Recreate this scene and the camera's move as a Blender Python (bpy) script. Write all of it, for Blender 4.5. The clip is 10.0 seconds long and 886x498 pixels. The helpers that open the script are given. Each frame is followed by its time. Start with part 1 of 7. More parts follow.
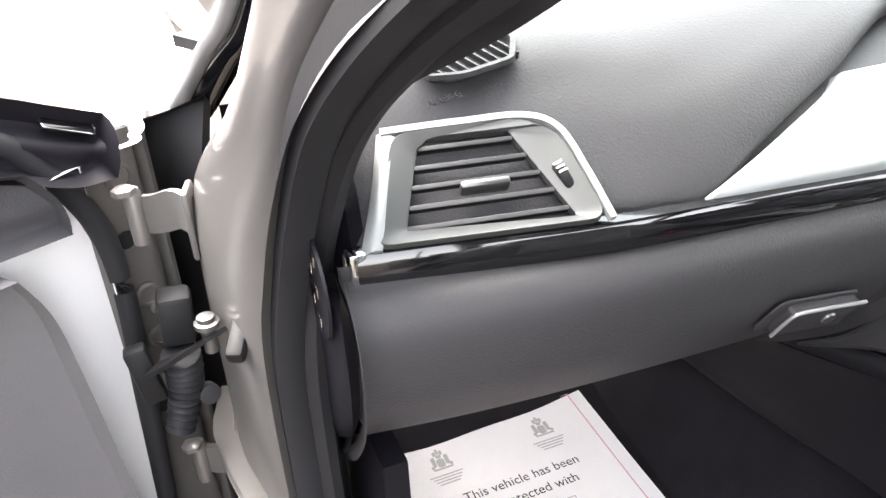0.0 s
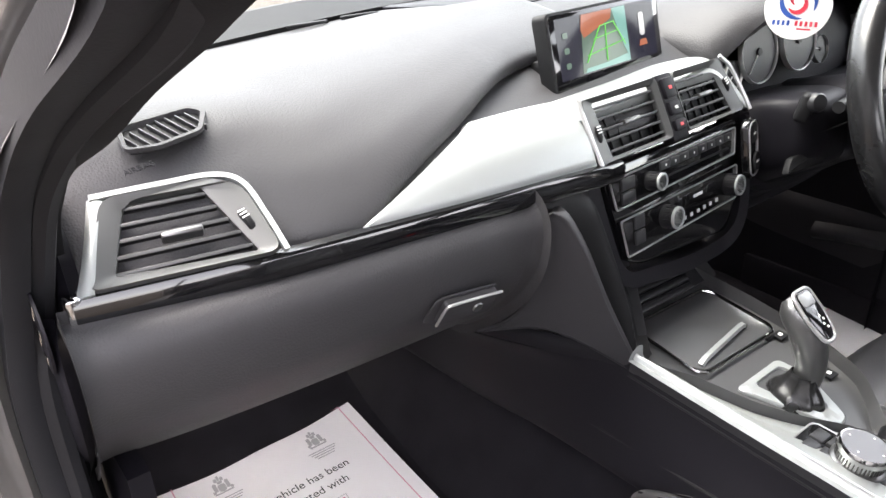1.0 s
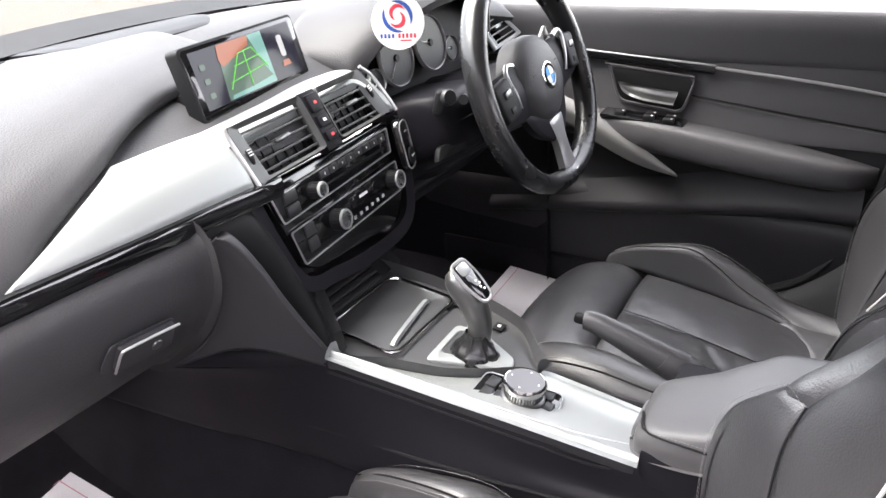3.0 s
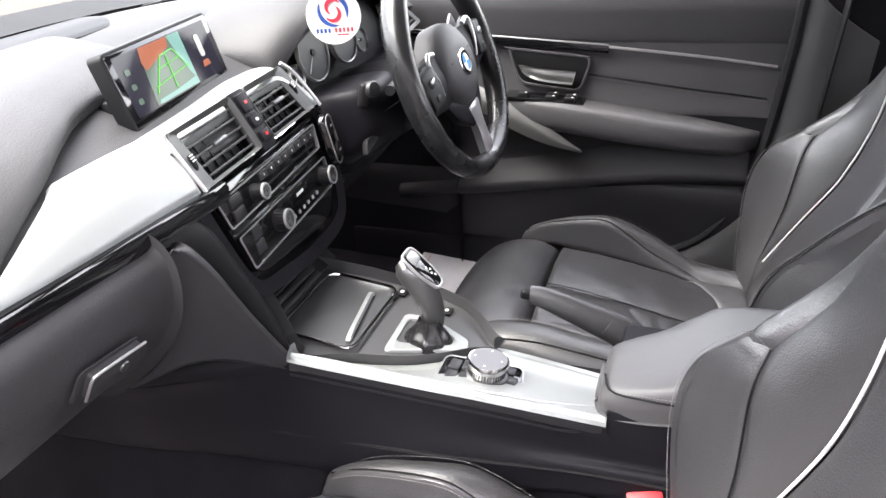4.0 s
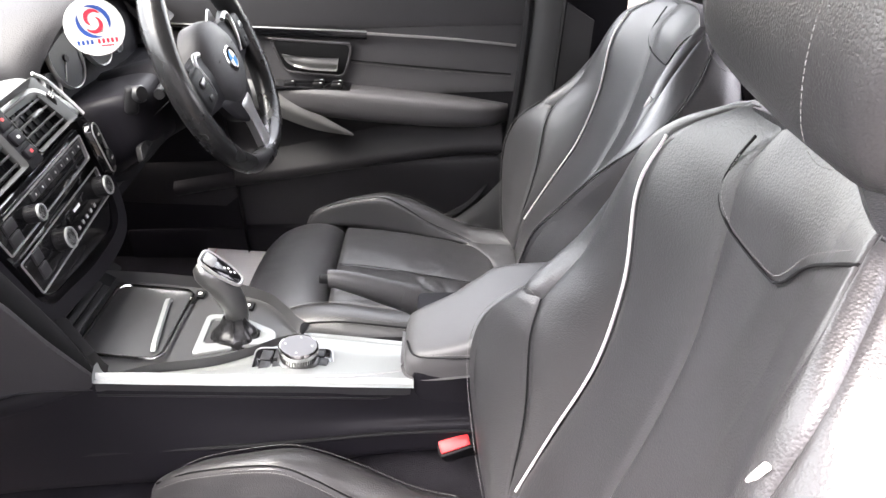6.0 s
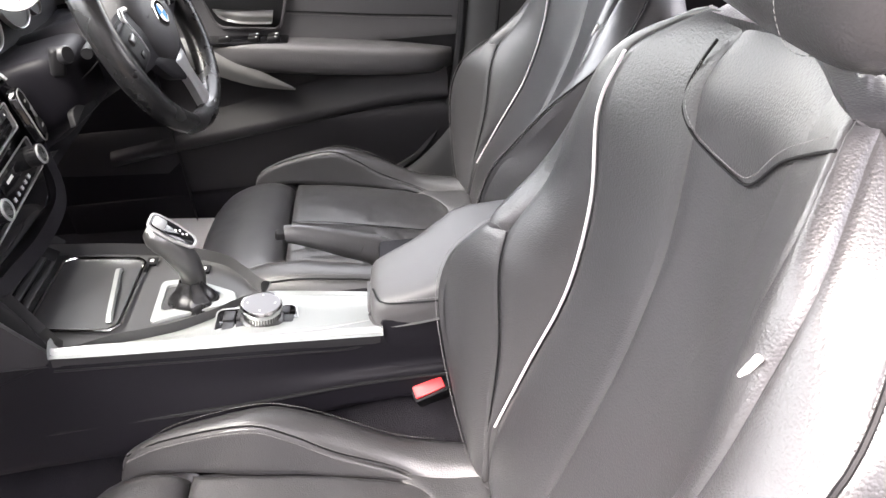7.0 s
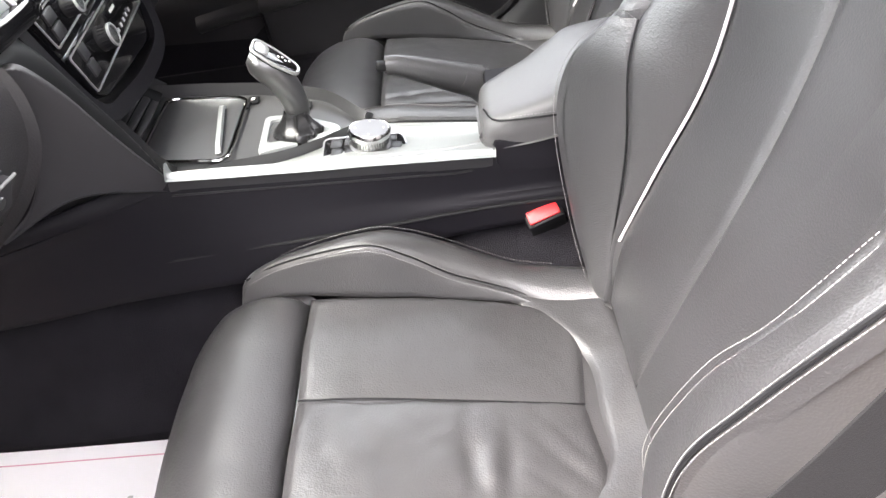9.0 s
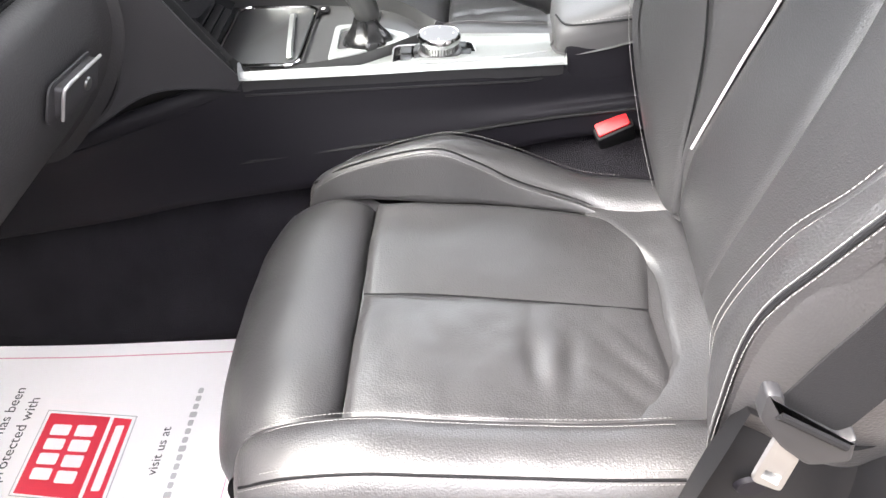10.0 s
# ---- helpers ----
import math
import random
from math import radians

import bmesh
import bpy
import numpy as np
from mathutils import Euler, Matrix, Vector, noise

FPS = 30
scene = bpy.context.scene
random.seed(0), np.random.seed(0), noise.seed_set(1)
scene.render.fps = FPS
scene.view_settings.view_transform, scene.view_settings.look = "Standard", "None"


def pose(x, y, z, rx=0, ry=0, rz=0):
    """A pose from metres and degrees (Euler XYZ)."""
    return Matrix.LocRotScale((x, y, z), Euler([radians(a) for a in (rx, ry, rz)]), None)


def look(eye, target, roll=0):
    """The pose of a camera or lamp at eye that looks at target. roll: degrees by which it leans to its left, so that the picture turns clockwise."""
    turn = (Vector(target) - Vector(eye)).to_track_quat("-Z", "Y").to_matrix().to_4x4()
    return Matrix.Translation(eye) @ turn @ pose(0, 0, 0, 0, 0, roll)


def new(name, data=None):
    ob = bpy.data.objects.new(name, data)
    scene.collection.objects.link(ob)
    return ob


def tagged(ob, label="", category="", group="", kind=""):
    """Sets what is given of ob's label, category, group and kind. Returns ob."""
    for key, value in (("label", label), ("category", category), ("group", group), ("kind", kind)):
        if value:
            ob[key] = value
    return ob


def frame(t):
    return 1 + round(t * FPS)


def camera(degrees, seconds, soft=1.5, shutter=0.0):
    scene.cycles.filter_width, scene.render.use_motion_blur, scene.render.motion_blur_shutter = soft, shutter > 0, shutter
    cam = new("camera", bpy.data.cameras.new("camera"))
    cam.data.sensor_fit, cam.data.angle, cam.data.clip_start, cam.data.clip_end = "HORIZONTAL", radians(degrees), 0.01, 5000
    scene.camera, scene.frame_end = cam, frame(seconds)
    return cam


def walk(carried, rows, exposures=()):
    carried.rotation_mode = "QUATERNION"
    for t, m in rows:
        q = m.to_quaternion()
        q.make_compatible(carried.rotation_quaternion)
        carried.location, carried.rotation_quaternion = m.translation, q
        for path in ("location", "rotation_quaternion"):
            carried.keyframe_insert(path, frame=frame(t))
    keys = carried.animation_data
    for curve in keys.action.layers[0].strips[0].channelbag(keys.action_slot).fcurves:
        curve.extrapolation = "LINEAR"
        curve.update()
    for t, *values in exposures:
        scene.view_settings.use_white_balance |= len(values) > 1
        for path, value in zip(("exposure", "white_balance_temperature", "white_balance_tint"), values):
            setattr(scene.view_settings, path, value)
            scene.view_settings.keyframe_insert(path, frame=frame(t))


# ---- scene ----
cam = camera(62.0, 10.0)
PATH = [
    (0, (-0.790, -0.007, 1.109), (-0.177, 1.645, 0.162), -2.8),
    (0.5, (-0.770, -0.101, 1.139), (0.104, 1.445, 0.220), -1.7),
    (1, (-0.762, -0.172, 1.167), (0.302, 1.272, 0.282), -1.7),
    (1.5, (-0.746, -0.226, 1.179), (0.450, 1.123, 0.313), -2.4),
    (2, (-0.727, -0.265, 1.183), (0.581, 0.976, 0.318), -3.1),
    (2.5, (-0.723, -0.293, 1.186), (0.691, 0.818, 0.311), -3.6),
    (4, (-0.789, -0.187, 1.205), (0.852, 0.456, 0.260), -4.2),
    (4.5, (-0.809, -0.169, 1.210), (0.870, 0.340, 0.250), -4.1),
    (5, (-0.820, -0.161, 1.225), (0.885, 0.209, 0.249), -3.4),
    (5.5, (-0.827, -0.173, 1.240), (0.891, 0.044, 0.241), -2.6),
    (6, (-0.844, -0.176, 1.254), (0.867, -0.125, 0.219), -1.8),
    (7.5, (-0.840, -0.142, 1.201), (0.778, -0.209, 0.027), -5.7),
    (8, (-0.848, -0.122, 1.173), (0.739, -0.138, -0.045), -7.3),
    (8.5, (-0.861, -0.109, 1.144), (0.690, -0.055, -0.118), -8.8),
    (9, (-0.876, -0.090, 1.120), (0.633, 0.039, -0.184), -10.1),
    (9.5, (-0.894, -0.079, 1.099), (0.574, 0.142, -0.241), -11.6),
    (10, (-0.919, -0.072, 1.081), (0.507, 0.216, -0.291), -12.6),
]
walk(cam, [(t, look(eye, target, roll)) for t, eye, target, roll in PATH],
     [(0, 4.4, 6850, 13), (0.6, 4.2, 6850, 14), (1.2, 3.9, 6850, 17), (3.0, 4.0, 6800, 19), (5.0, 4.25, 6800, 19), (6.5, 4.25, 6950, 19), (8.0, 4.5, 7000, 18), (10.0, 4.4, 6850, 14)])

# ---- light ----
world = bpy.data.worlds.new("sky")
scene.world = world
world.use_nodes = True
wn = world.node_tree
sky = wn.nodes.new("ShaderNodeTexSky")
sky.sky_type = 'NISHITA'
sky.sun_disc = False
sky.sun_elevation, sky.sun_rotation = radians(65), radians(328)
sky.dust_density, sky.air_density = 1.5, 1.0
soft_sky = wn.nodes.new("ShaderNodeHueSaturation")
soft_sky.inputs["Saturation"].default_value = 0.25
wn.links.new(sky.outputs[0], soft_sky.inputs["Color"])
wn.links.new(soft_sky.outputs[0], wn.nodes["Background"].inputs[0])
wn.nodes["Background"].inputs[1].default_value = 0.15
sun = new("sun", bpy.data.lights.new("sun", 'SUN'))
sun.data.energy, sun.data.angle, sun.data.color = 1.1, radians(55), (1.0, 0.96, 0.9)
sun.matrix_world = look((-1.25, 1.95, 5.0), (0, 0, 0))


# ---- materials ----
def material(name, color, rough=0.5, metal=0.0, grain=0.0, scale=600.0, bump=0.0, spec=0.5, vary=0.06, kind="noise", coat=0.0, coat_rough=0.03):
    """Principled surface with fine relief and a slow, faint change of tone and gloss."""
    m = bpy.data.materials.new(name)
    m.use_nodes = True
    n, l = m.node_tree.nodes, m.node_tree.links
    b = n["Principled BSDF"]
    b.inputs["Metallic"].default_value = metal
    b.inputs["Specular IOR Level"].default_value = spec
    b.inputs["Coat Weight"].default_value = coat
    b.inputs["Coat Roughness"].default_value = coat_rough
    tc = n.new("ShaderNodeTexCoord")
    slow = n.new("ShaderNodeTexNoise")
    slow.inputs["Scale"].default_value = 14.0
    slow.inputs["Detail"].default_value = 5.0
    l.new(tc.outputs["Object"], slow.inputs["Vector"])
    ramp = n.new("ShaderNodeMapRange")
    ramp.inputs["To Min"].default_value, ramp.inputs["To Max"].default_value = 1 - vary, 1 + vary
    l.new(slow.outputs["Fac"], ramp.inputs["Value"])
    mix = n.new("ShaderNodeVectorMath")
    mix.operation = 'SCALE'
    mix.inputs[0].default_value = color
    l.new(ramp.outputs[0], mix.inputs["Scale"])
    l.new(mix.outputs[0], b.inputs["Base Color"])
    rr = n.new("ShaderNodeMapRange")
    rr.inputs["To Min"].default_value, rr.inputs["To Max"].default_value = max(0.02, rough - 0.05), rough + 0.05
    l.new(slow.outputs["Fac"], rr.inputs["Value"])
    l.new(rr.outputs[0], b.inputs["Roughness"])
    if bump:
        if kind == "leather":
            fine = n.new("ShaderNodeTexVoronoi")
            fine.feature = 'F1'
            fine.inputs["Randomness"].default_value = 0.9
            fine.inputs["Scale"].default_value = scale
            wob = n.new("ShaderNodeTexNoise")
            wob.inputs["Scale"].default_value = scale * 0.6
            l.new(tc.outputs["Object"], wob.inputs["Vector"])
            add = n.new("ShaderNodeVectorMath")
            add.operation = 'MULTIPLY_ADD'
            add.inputs[1].default_value = (0.8 / scale,) * 3
            l.new(wob.outputs["Color"], add.inputs[0])
            l.new(tc.outputs["Object"], add.inputs[2])
            l.new(add.outputs[0], fine.inputs["Vector"])
            crease = n.new("ShaderNodeTexNoise")
            crease.inputs["Scale"].default_value = scale * 0.16
            crease.inputs["Detail"].default_value = 2.0
            l.new(tc.outputs["Object"], crease.inputs["Vector"])
            both = n.new("ShaderNodeMath")
            both.operation = 'MULTIPLY_ADD'
            both.inputs[1].default_value = 0.28
            l.new(crease.outputs["Fac"], both.inputs[0])
            l.new(fine.outputs["Distance"], both.inputs[2])
            out = both.outputs[0]
        else:
            fine = n.new("ShaderNodeTexNoise")
            fine.inputs["Scale"].default_value = scale
            fine.inputs["Detail"].default_value = 3.0
            l.new(tc.outputs["Object"], fine.inputs["Vector"])
            out = fine.outputs["Fac"]
        bp = n.new("ShaderNodeBump")
        bp.inputs["Strength"].default_value = bump
        bp.inputs["Distance"].default_value = grain
        bp.invert = kind == "leather"
        l.new(out, bp.inputs["Height"])
        l.new(bp.outputs[0], b.inputs["Normal"])
    return m


LEATHER = material("black_leather", (0.040, 0.039, 0.041), 0.37, grain=0.0006, scale=500, bump=0.45, kind="leather", vary=0.12, spec=0.9, coat=0.08, coat_rough=0.32)
SMOOTH_LEATHER = material("smooth_black_leather", (0.042, 0.041, 0.043), 0.40, grain=0.0006, scale=480, bump=0.4, kind="leather", vary=0.12, spec=0.8, coat=0.2, coat_rough=0.30)
ARM_LEATHER = material("armrest_leather", (0.085, 0.083, 0.085), 0.42, grain=0.0004, scale=520, bump=0.3, kind="leather", vary=0.06, spec=0.5)
RIM_LEATHER = material("worn_black_rim_leather", (0.014, 0.014, 0.015), 0.27, grain=0.0002, scale=900, bump=0.2, kind="leather", spec=0.6)
DASH = material("grained_dash_skin", (0.037, 0.036, 0.0385), 0.55, grain=0.0007, scale=440, bump=0.45, kind="leather", spec=0.36)
DOOR_SKIN = material("dark_door_skin", (0.068, 0.066, 0.070), 0.46, grain=0.0006, scale=360, bump=0.4, kind="leather", spec=0.32)
LOWER_DOOR = material("dark_lower_door_plastic", (0.020, 0.019, 0.022), 0.5, grain=0.0004, scale=700, bump=0.3, spec=0.3)
PLASTIC = material("dark_plastic", (0.0072, 0.0066, 0.0090), 0.52, grain=0.0004, scale=900, bump=0.25, spec=0.16)
SOFT_BLACK = material("matt_black_plastic", (0.008, 0.008, 0.009), 0.55, grain=0.0004, scale=900, bump=0.2, spec=0.22)
GLOSS = material("gloss_black", (0.006, 0.006, 0.007), 0.06, coat=0.3, vary=0.02)
SILVER = material("satin_aluminium_trim", (0.33, 0.345, 0.34), 0.42, metal=0.4, grain=0.0001, scale=2500, bump=0.08, vary=0.02)
SATIN = material("satin_silver", (0.42, 0.42, 0.42), 0.35, metal=0.7, vary=0.03)
SATIN_GREY = material("satin_grey_plastic", (0.055, 0.056, 0.056), 0.4, metal=0.2)
BLADE = material("satin_grey_blade", (0.13, 0.13, 0.13), 0.4, metal=0.4)
DARK_CHROME = material("dark_satin_chrome", (0.14, 0.14, 0.14), 0.3, metal=0.8)
PLATE = material("satin_dark_grey_plate", (0.055, 0.055, 0.057), 0.42, spec=0.4)
WING = material("grained_console_plastic", (0.034, 0.033, 0.036), 0.52, grain=0.0006, scale=500, bump=0.3, spec=0.35)
KEY = material("key_plastic", (0.024, 0.024, 0.026), 0.4, spec=0.35)
DIAL_GREY = material("dial_window_grey", (0.10, 0.10, 0.11), 0.4)
TRIM_GREY = material("light_satin_grey", (0.27, 0.27, 0.27), 0.38, metal=0.5)
CHROME = material("chrome", (0.55, 0.55, 0.55), 0.12, metal=1.0, vary=0.02)
CARPET = material("dark_carpet", (0.019, 0.0178, 0.0215), 0.95, grain=0.004, scale=800, bump=0.9, spec=0.1, vary=0.5)
PAPER = material("white_paper", (0.78, 0.77, 0.78), 0.7, grain=0.0005, scale=90, bump=0.2, vary=0.02)
RED = material("red_plastic", (0.65, 0.02, 0.025), 0.4)
PRINT_RED = material("red_print", (0.66, 0.03, 0.06), 0.6)
PINK = material("pink_print", (0.62, 0.3, 0.38), 0.7)
GREY_PRINT = material("grey_print", (0.40, 0.40, 0.41), 0.7)
BLACK_PRINT = material("black_print", (0.06, 0.06, 0.065), 0.7)
BLUE = material("blue_print", (0.02, 0.08, 0.35), 0.5)
SKYBLUE = material("light_blue_enamel", (0.1, 0.35, 0.75), 0.2)
WHITE = material("white_plastic", (0.8, 0.8, 0.78), 0.4)
PIPING = material("pale_grey_piping", (0.72, 0.70, 0.69), 0.5)
THREAD = material("grey_thread", (0.19, 0.186, 0.186), 0.8)
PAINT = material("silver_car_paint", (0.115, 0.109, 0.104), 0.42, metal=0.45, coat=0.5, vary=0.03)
# Dark grained vinyl, its base lightened to stand in for sheen.
CARD = material("sheen_lightened_card_vinyl", (0.12, 0.116, 0.12), 0.5, grain=0.0004, scale=460, bump=0.5, kind="leather")
# Lit copy of the silver car paint: daylight is put into the colour.
LIT_PAINT = material("lit_silver_car_paint", (0.74, 0.74, 0.74), 0.42, metal=0.1, coat=0.2, vary=0.03)
RUBBER = material("rubber_seal", (0.012, 0.012, 0.014), 0.6, spec=0.3, grain=0.0006, scale=500, bump=0.2)
STEEL = material("zinc_steel", (0.5, 0.5, 0.5), 0.35, metal=0.9, vary=0.1)
WEBBING = material("seat_belt_webbing", (0.016, 0.016, 0.017), 0.75, grain=0.001, scale=900, bump=0.5, spec=0.1)
GRAVEL = material("pale_gravel", (0.060, 0.048, 0.037), 0.9, grain=0.02, scale=60, bump=0.8, vary=0.25)
WALLM = material("grey_render", (0.22, 0.215, 0.21), 0.8, grain=0.003, scale=80, bump=0.3, vary=0.05)
HEADLINER = material("grey_headliner", (0.35, 0.34, 0.33), 0.9, grain=0.001, scale=900, bump=0.3)


def glow(name, color, strength):
    m = bpy.data.materials.new(name)
    m.use_nodes = True
    b = m.node_tree.nodes["Principled BSDF"]
    b.inputs["Base Color"].default_value = (*[0.2 * c for c in color], 1)
    b.inputs["Emission Color"].default_value = (*color, 1)
    b.inputs["Emission Strength"].default_value = 0.085 * strength
    b.inputs["Specular IOR Level"].default_value = 0.15
    b.inputs["Roughness"].default_value = 0.1
    return m


def glass(name, tint=(0.9, 0.95, 0.93)):
    m = bpy.data.materials.new(name)
    m.use_nodes = True
    n, l = m.node_tree.nodes, m.node_tree.links
    n.remove(n["Principled BSDF"])
    tr, gl, fr, mx = (n.new("ShaderNodeBsdfTransparent"), n.new("ShaderNodeBsdfGlossy"), n.new("ShaderNodeFresnel"), n.new("ShaderNodeMixShader"))
    tr.inputs[0].default_value = (*tint, 1)
    gl.inputs["Roughness"].default_value = 0.02
    l.new(fr.outputs[0], mx.inputs[0])
    l.new(tr.outputs[0], mx.inputs[1])
    l.new(gl.outputs[0], mx.inputs[2])
    l.new(mx.outputs[0], n["Material Output"].inputs[0])
    return m


GLASS = glass("window_glass")
SCREEN_GLASS = glass("tinted_windscreen_glass", (0.70, 0.75, 0.73))


# ---- building tools ----
def link(name, bm, mat, smooth=True):
    me = bpy.data.meshes.new(name)
    bm.normal_update()
    bm.to_mesh(me)
    bm.free()
    if smooth:
        me.polygons.foreach_set("use_smooth", [True] * len(me.polygons))
        me.set_sharp_from_angle(angle=radians(42))
    me.materials.append(mat)
    return new(name, me)


def part(name, bm, mat, parent=None, label=""):
    ob = link(name, bm, mat)
    if parent is not None:
        ob.parent = parent
        ob.matrix_parent_inverse = parent.matrix_basis.inverted()
    return tagged(ob, label)


def thing(name, label, category, at=(0, 0, 0), group="", kind=""):
    e = new(name)
    e.empty_display_size = 0.05
    e.matrix_basis = Matrix.Translation(at)
    bpy.context.view_layer.update()
    return tagged(e, label, category, group, kind)


def spline(pts, n):
    """n points at even steps along a Catmull-Rom curve through pts."""
    p = np.array([tuple(v) for v in pts], float)
    if len(p) == 2:
        return [Vector(p[0] + (p[1] - p[0]) * k / (n - 1)) for k in range(n)]
    q = np.vstack([2 * p[0] - p[1], p, 2 * p[-1] - p[-2]])
    dense = []
    for i in range(1, len(q) - 2):
        a, b, c, d = q[i - 1], q[i], q[i + 1], q[i + 2]
        for k in range(16):
            s = k / 16
            dense.append(0.5 * (2 * b + (c - a) * s + (2 * a - 5 * b + 4 * c - d) * s * s + (3 * b - a - 3 * c + d) * s ** 3))
    dense.append(p[-1])
    dense = np.array(dense)
    run = np.concatenate([[0], np.cumsum(np.linalg.norm(np.diff(dense, axis=0), axis=1))])
    at = np.linspace(0, run[-1], n)
    return [Vector([np.interp(v, run, dense[:, k]) for k in range(3)]) for v in at]


def grid_faces(bm, rows, closed=False):
    vs = [[bm.verts.new(p) for p in r] for r in rows]
    for i in range(len(vs) - 1):
        m = len(vs[i])
        for j in range(m if closed else m - 1):
            bm.faces.new((vs[i][j], vs[i][(j + 1) % m], vs[i + 1][(j + 1) % m], vs[i + 1][j]))
    return vs


def surface(rows, nu=24, nv=24):
    """A smooth grid through rows of points: each row a curve, the rows joined by curves."""
    r = [spline(row, nu) for row in rows]
    cols = [spline([row[j] for row in r], nv) for j in range(nu)]
    return [[cols[j][i] for j in range(nu)] for i in range(nv)]


def normals(g):
    a = np.array([[tuple(p) for p in r] for r in g])
    du, dv = np.gradient(a, axis=1), np.gradient(a, axis=0)
    n = np.cross(du, dv)
    return n / np.maximum(np.linalg.norm(n, axis=2, keepdims=True), 1e-9)


def panel(rows, nu=24, nv=24, flip=False, puff=0.0, seam=0.004, roll=0.012, skirt=0.012, ripple=0.0, sides=(1, 1, 1, 1), dents=()):
    """An upholstered or moulded panel: bulged in the middle, its edges rolled down into the seams, with a skirt behind.
    sides: which edges roll down: first row, last row, row starts, row ends."""
    g = surface(rows, nu, nv)
    a = np.array([[tuple(p) for p in r] for r in g])
    n = normals(g) * (-1 if flip else 1)
    du = np.concatenate([np.zeros((nv, 1)), np.cumsum(np.linalg.norm(np.diff(a, axis=1), axis=2), axis=1)], axis=1)
    dv = np.concatenate([np.zeros((1, nu)), np.cumsum(np.linalg.norm(np.diff(a, axis=0), axis=2), axis=0)], axis=0)
    big = np.full_like(du, 9.0)
    d = np.minimum.reduce([dv if sides[0] else big, dv[-1:] - dv if sides[1] else big, du if sides[2] else big, du[:, -1:] - du if sides[3] else big])
    dip = -seam * np.clip(1 - d / roll, 0, 1) ** 2
    s, t = np.meshgrid(np.linspace(0, 1, nu), np.linspace(0, 1, nv))
    lift = puff * (16 * s * (1 - s) * t * (1 - t)) ** 0.6
    if ripple:
        lift = lift + ripple * np.array([[noise.noise(Vector(p) * 22) + 0.5 * noise.noise(Vector(p) * 55) for p in r] for r in a])
    for x0, y0, rx, ry, turn, deep in dents:
        ca, sa = math.cos(turn), math.sin(turn)
        p, q = a[..., 0] - x0, a[..., 1] - y0
        lift = lift - deep * np.exp(-((p * ca + q * sa) / rx) ** 2 - ((q * ca - p * sa) / ry) ** 2)
    a = a + n * (dip + lift)[..., None]
    bm = bmesh.new()
    vs = grid_faces(bm, a)
    if flip:
        bmesh.ops.reverse_faces(bm, faces=bm.faces[:])
    if skirt:
        ring = vs[0] + [r[-1] for r in vs[1:]] + vs[-1][-2::-1] + [r[0] for r in vs[-2:0:-1]]
        nn = np.concatenate([n[0], n[1:, -1], n[-1, -2::-1], n[-2:0:-1, 0]])
        back = [bm.verts.new(v.co - Vector(k) * skirt) for v, k in zip(ring, nn)]
        m = len(ring)
        for i in range(m):
            f = (ring[i], ring[(i + 1) % m], back[(i + 1) % m], back[i])
            bm.faces.new(f if flip else f[::-1])
    return bm


def frames_along(pts, up=(0, 0, 1)):
    out = []
    for i, p in enumerate(pts):
        t = (pts[min(i + 1, len(pts) - 1)] - pts[max(i - 1, 0)]).normalized()
        s = t.cross(Vector(up))
        s = s.normalized() if s.length > 1e-6 else Vector((1, 0, 0))
        out.append((p, t, s, s.cross(t)))
    return out


def sweep(pts, profile, n=24, up=(0, 0, 1), cap=True, closed=False, scale=None):
    """A profile of (side, up) offsets run along a curve."""
    p = spline(pts, n) if n else [Vector(q) for q in pts]
    if closed:
        p = p[:-1]
    bm = bmesh.new()
    rings = []
    m = len(p)
    for i in range(m):
        a, b = (p[(i + 1) % m], p[i - 1]) if closed else (p[min(i + 1, m - 1)], p[max(i - 1, 0)])
        t = (a - b).normalized()
        s = t.cross(Vector(up)).normalized()
        u = s.cross(t)
        k = scale(i / (m - 1)) if scale else 1
        rings.append([bm.verts.new(p[i] + (s * x + u * y) * k) for x, y in profile])
    q = len(profile)
    for i in range(m if closed else m - 1):
        a, b = rings[i], rings[(i + 1) % m]
        for j in range(q):
            bm.faces.new((a[j], a[(j + 1) % q], b[(j + 1) % q], b[j]))
    if cap and not closed:
        bm.faces.new(rings[0][::-1])
        bm.faces.new(rings[-1])
    bmesh.ops.recalc_face_normals(bm, faces=bm.faces[:])
    return bm


def circle(r, n=10, ry=None):
    return [(r * math.cos(2 * math.pi * k / n), (ry or r) * math.sin(2 * math.pi * k / n)) for k in range(n)]


def tube(pts, r, n=24, sides=8, up=(0, 0, 1), closed=False, scale=None):
    return sweep(pts, circle(r, sides), n, up, True, closed, scale)


def boxy(sx, sy, sz, m=None, bevel=0.003, seg=2):
    bm = bmesh.new()
    bmesh.ops.create_cube(bm, size=1, matrix=Matrix.Diagonal((sx, sy, sz, 1)))
    if bevel:
        bmesh.ops.bevel(bm, geom=bm.edges[:], offset=bevel, segments=seg, affect='EDGES', profile=0.5)
    if m is not None:
        bm.transform(m)
    return bm


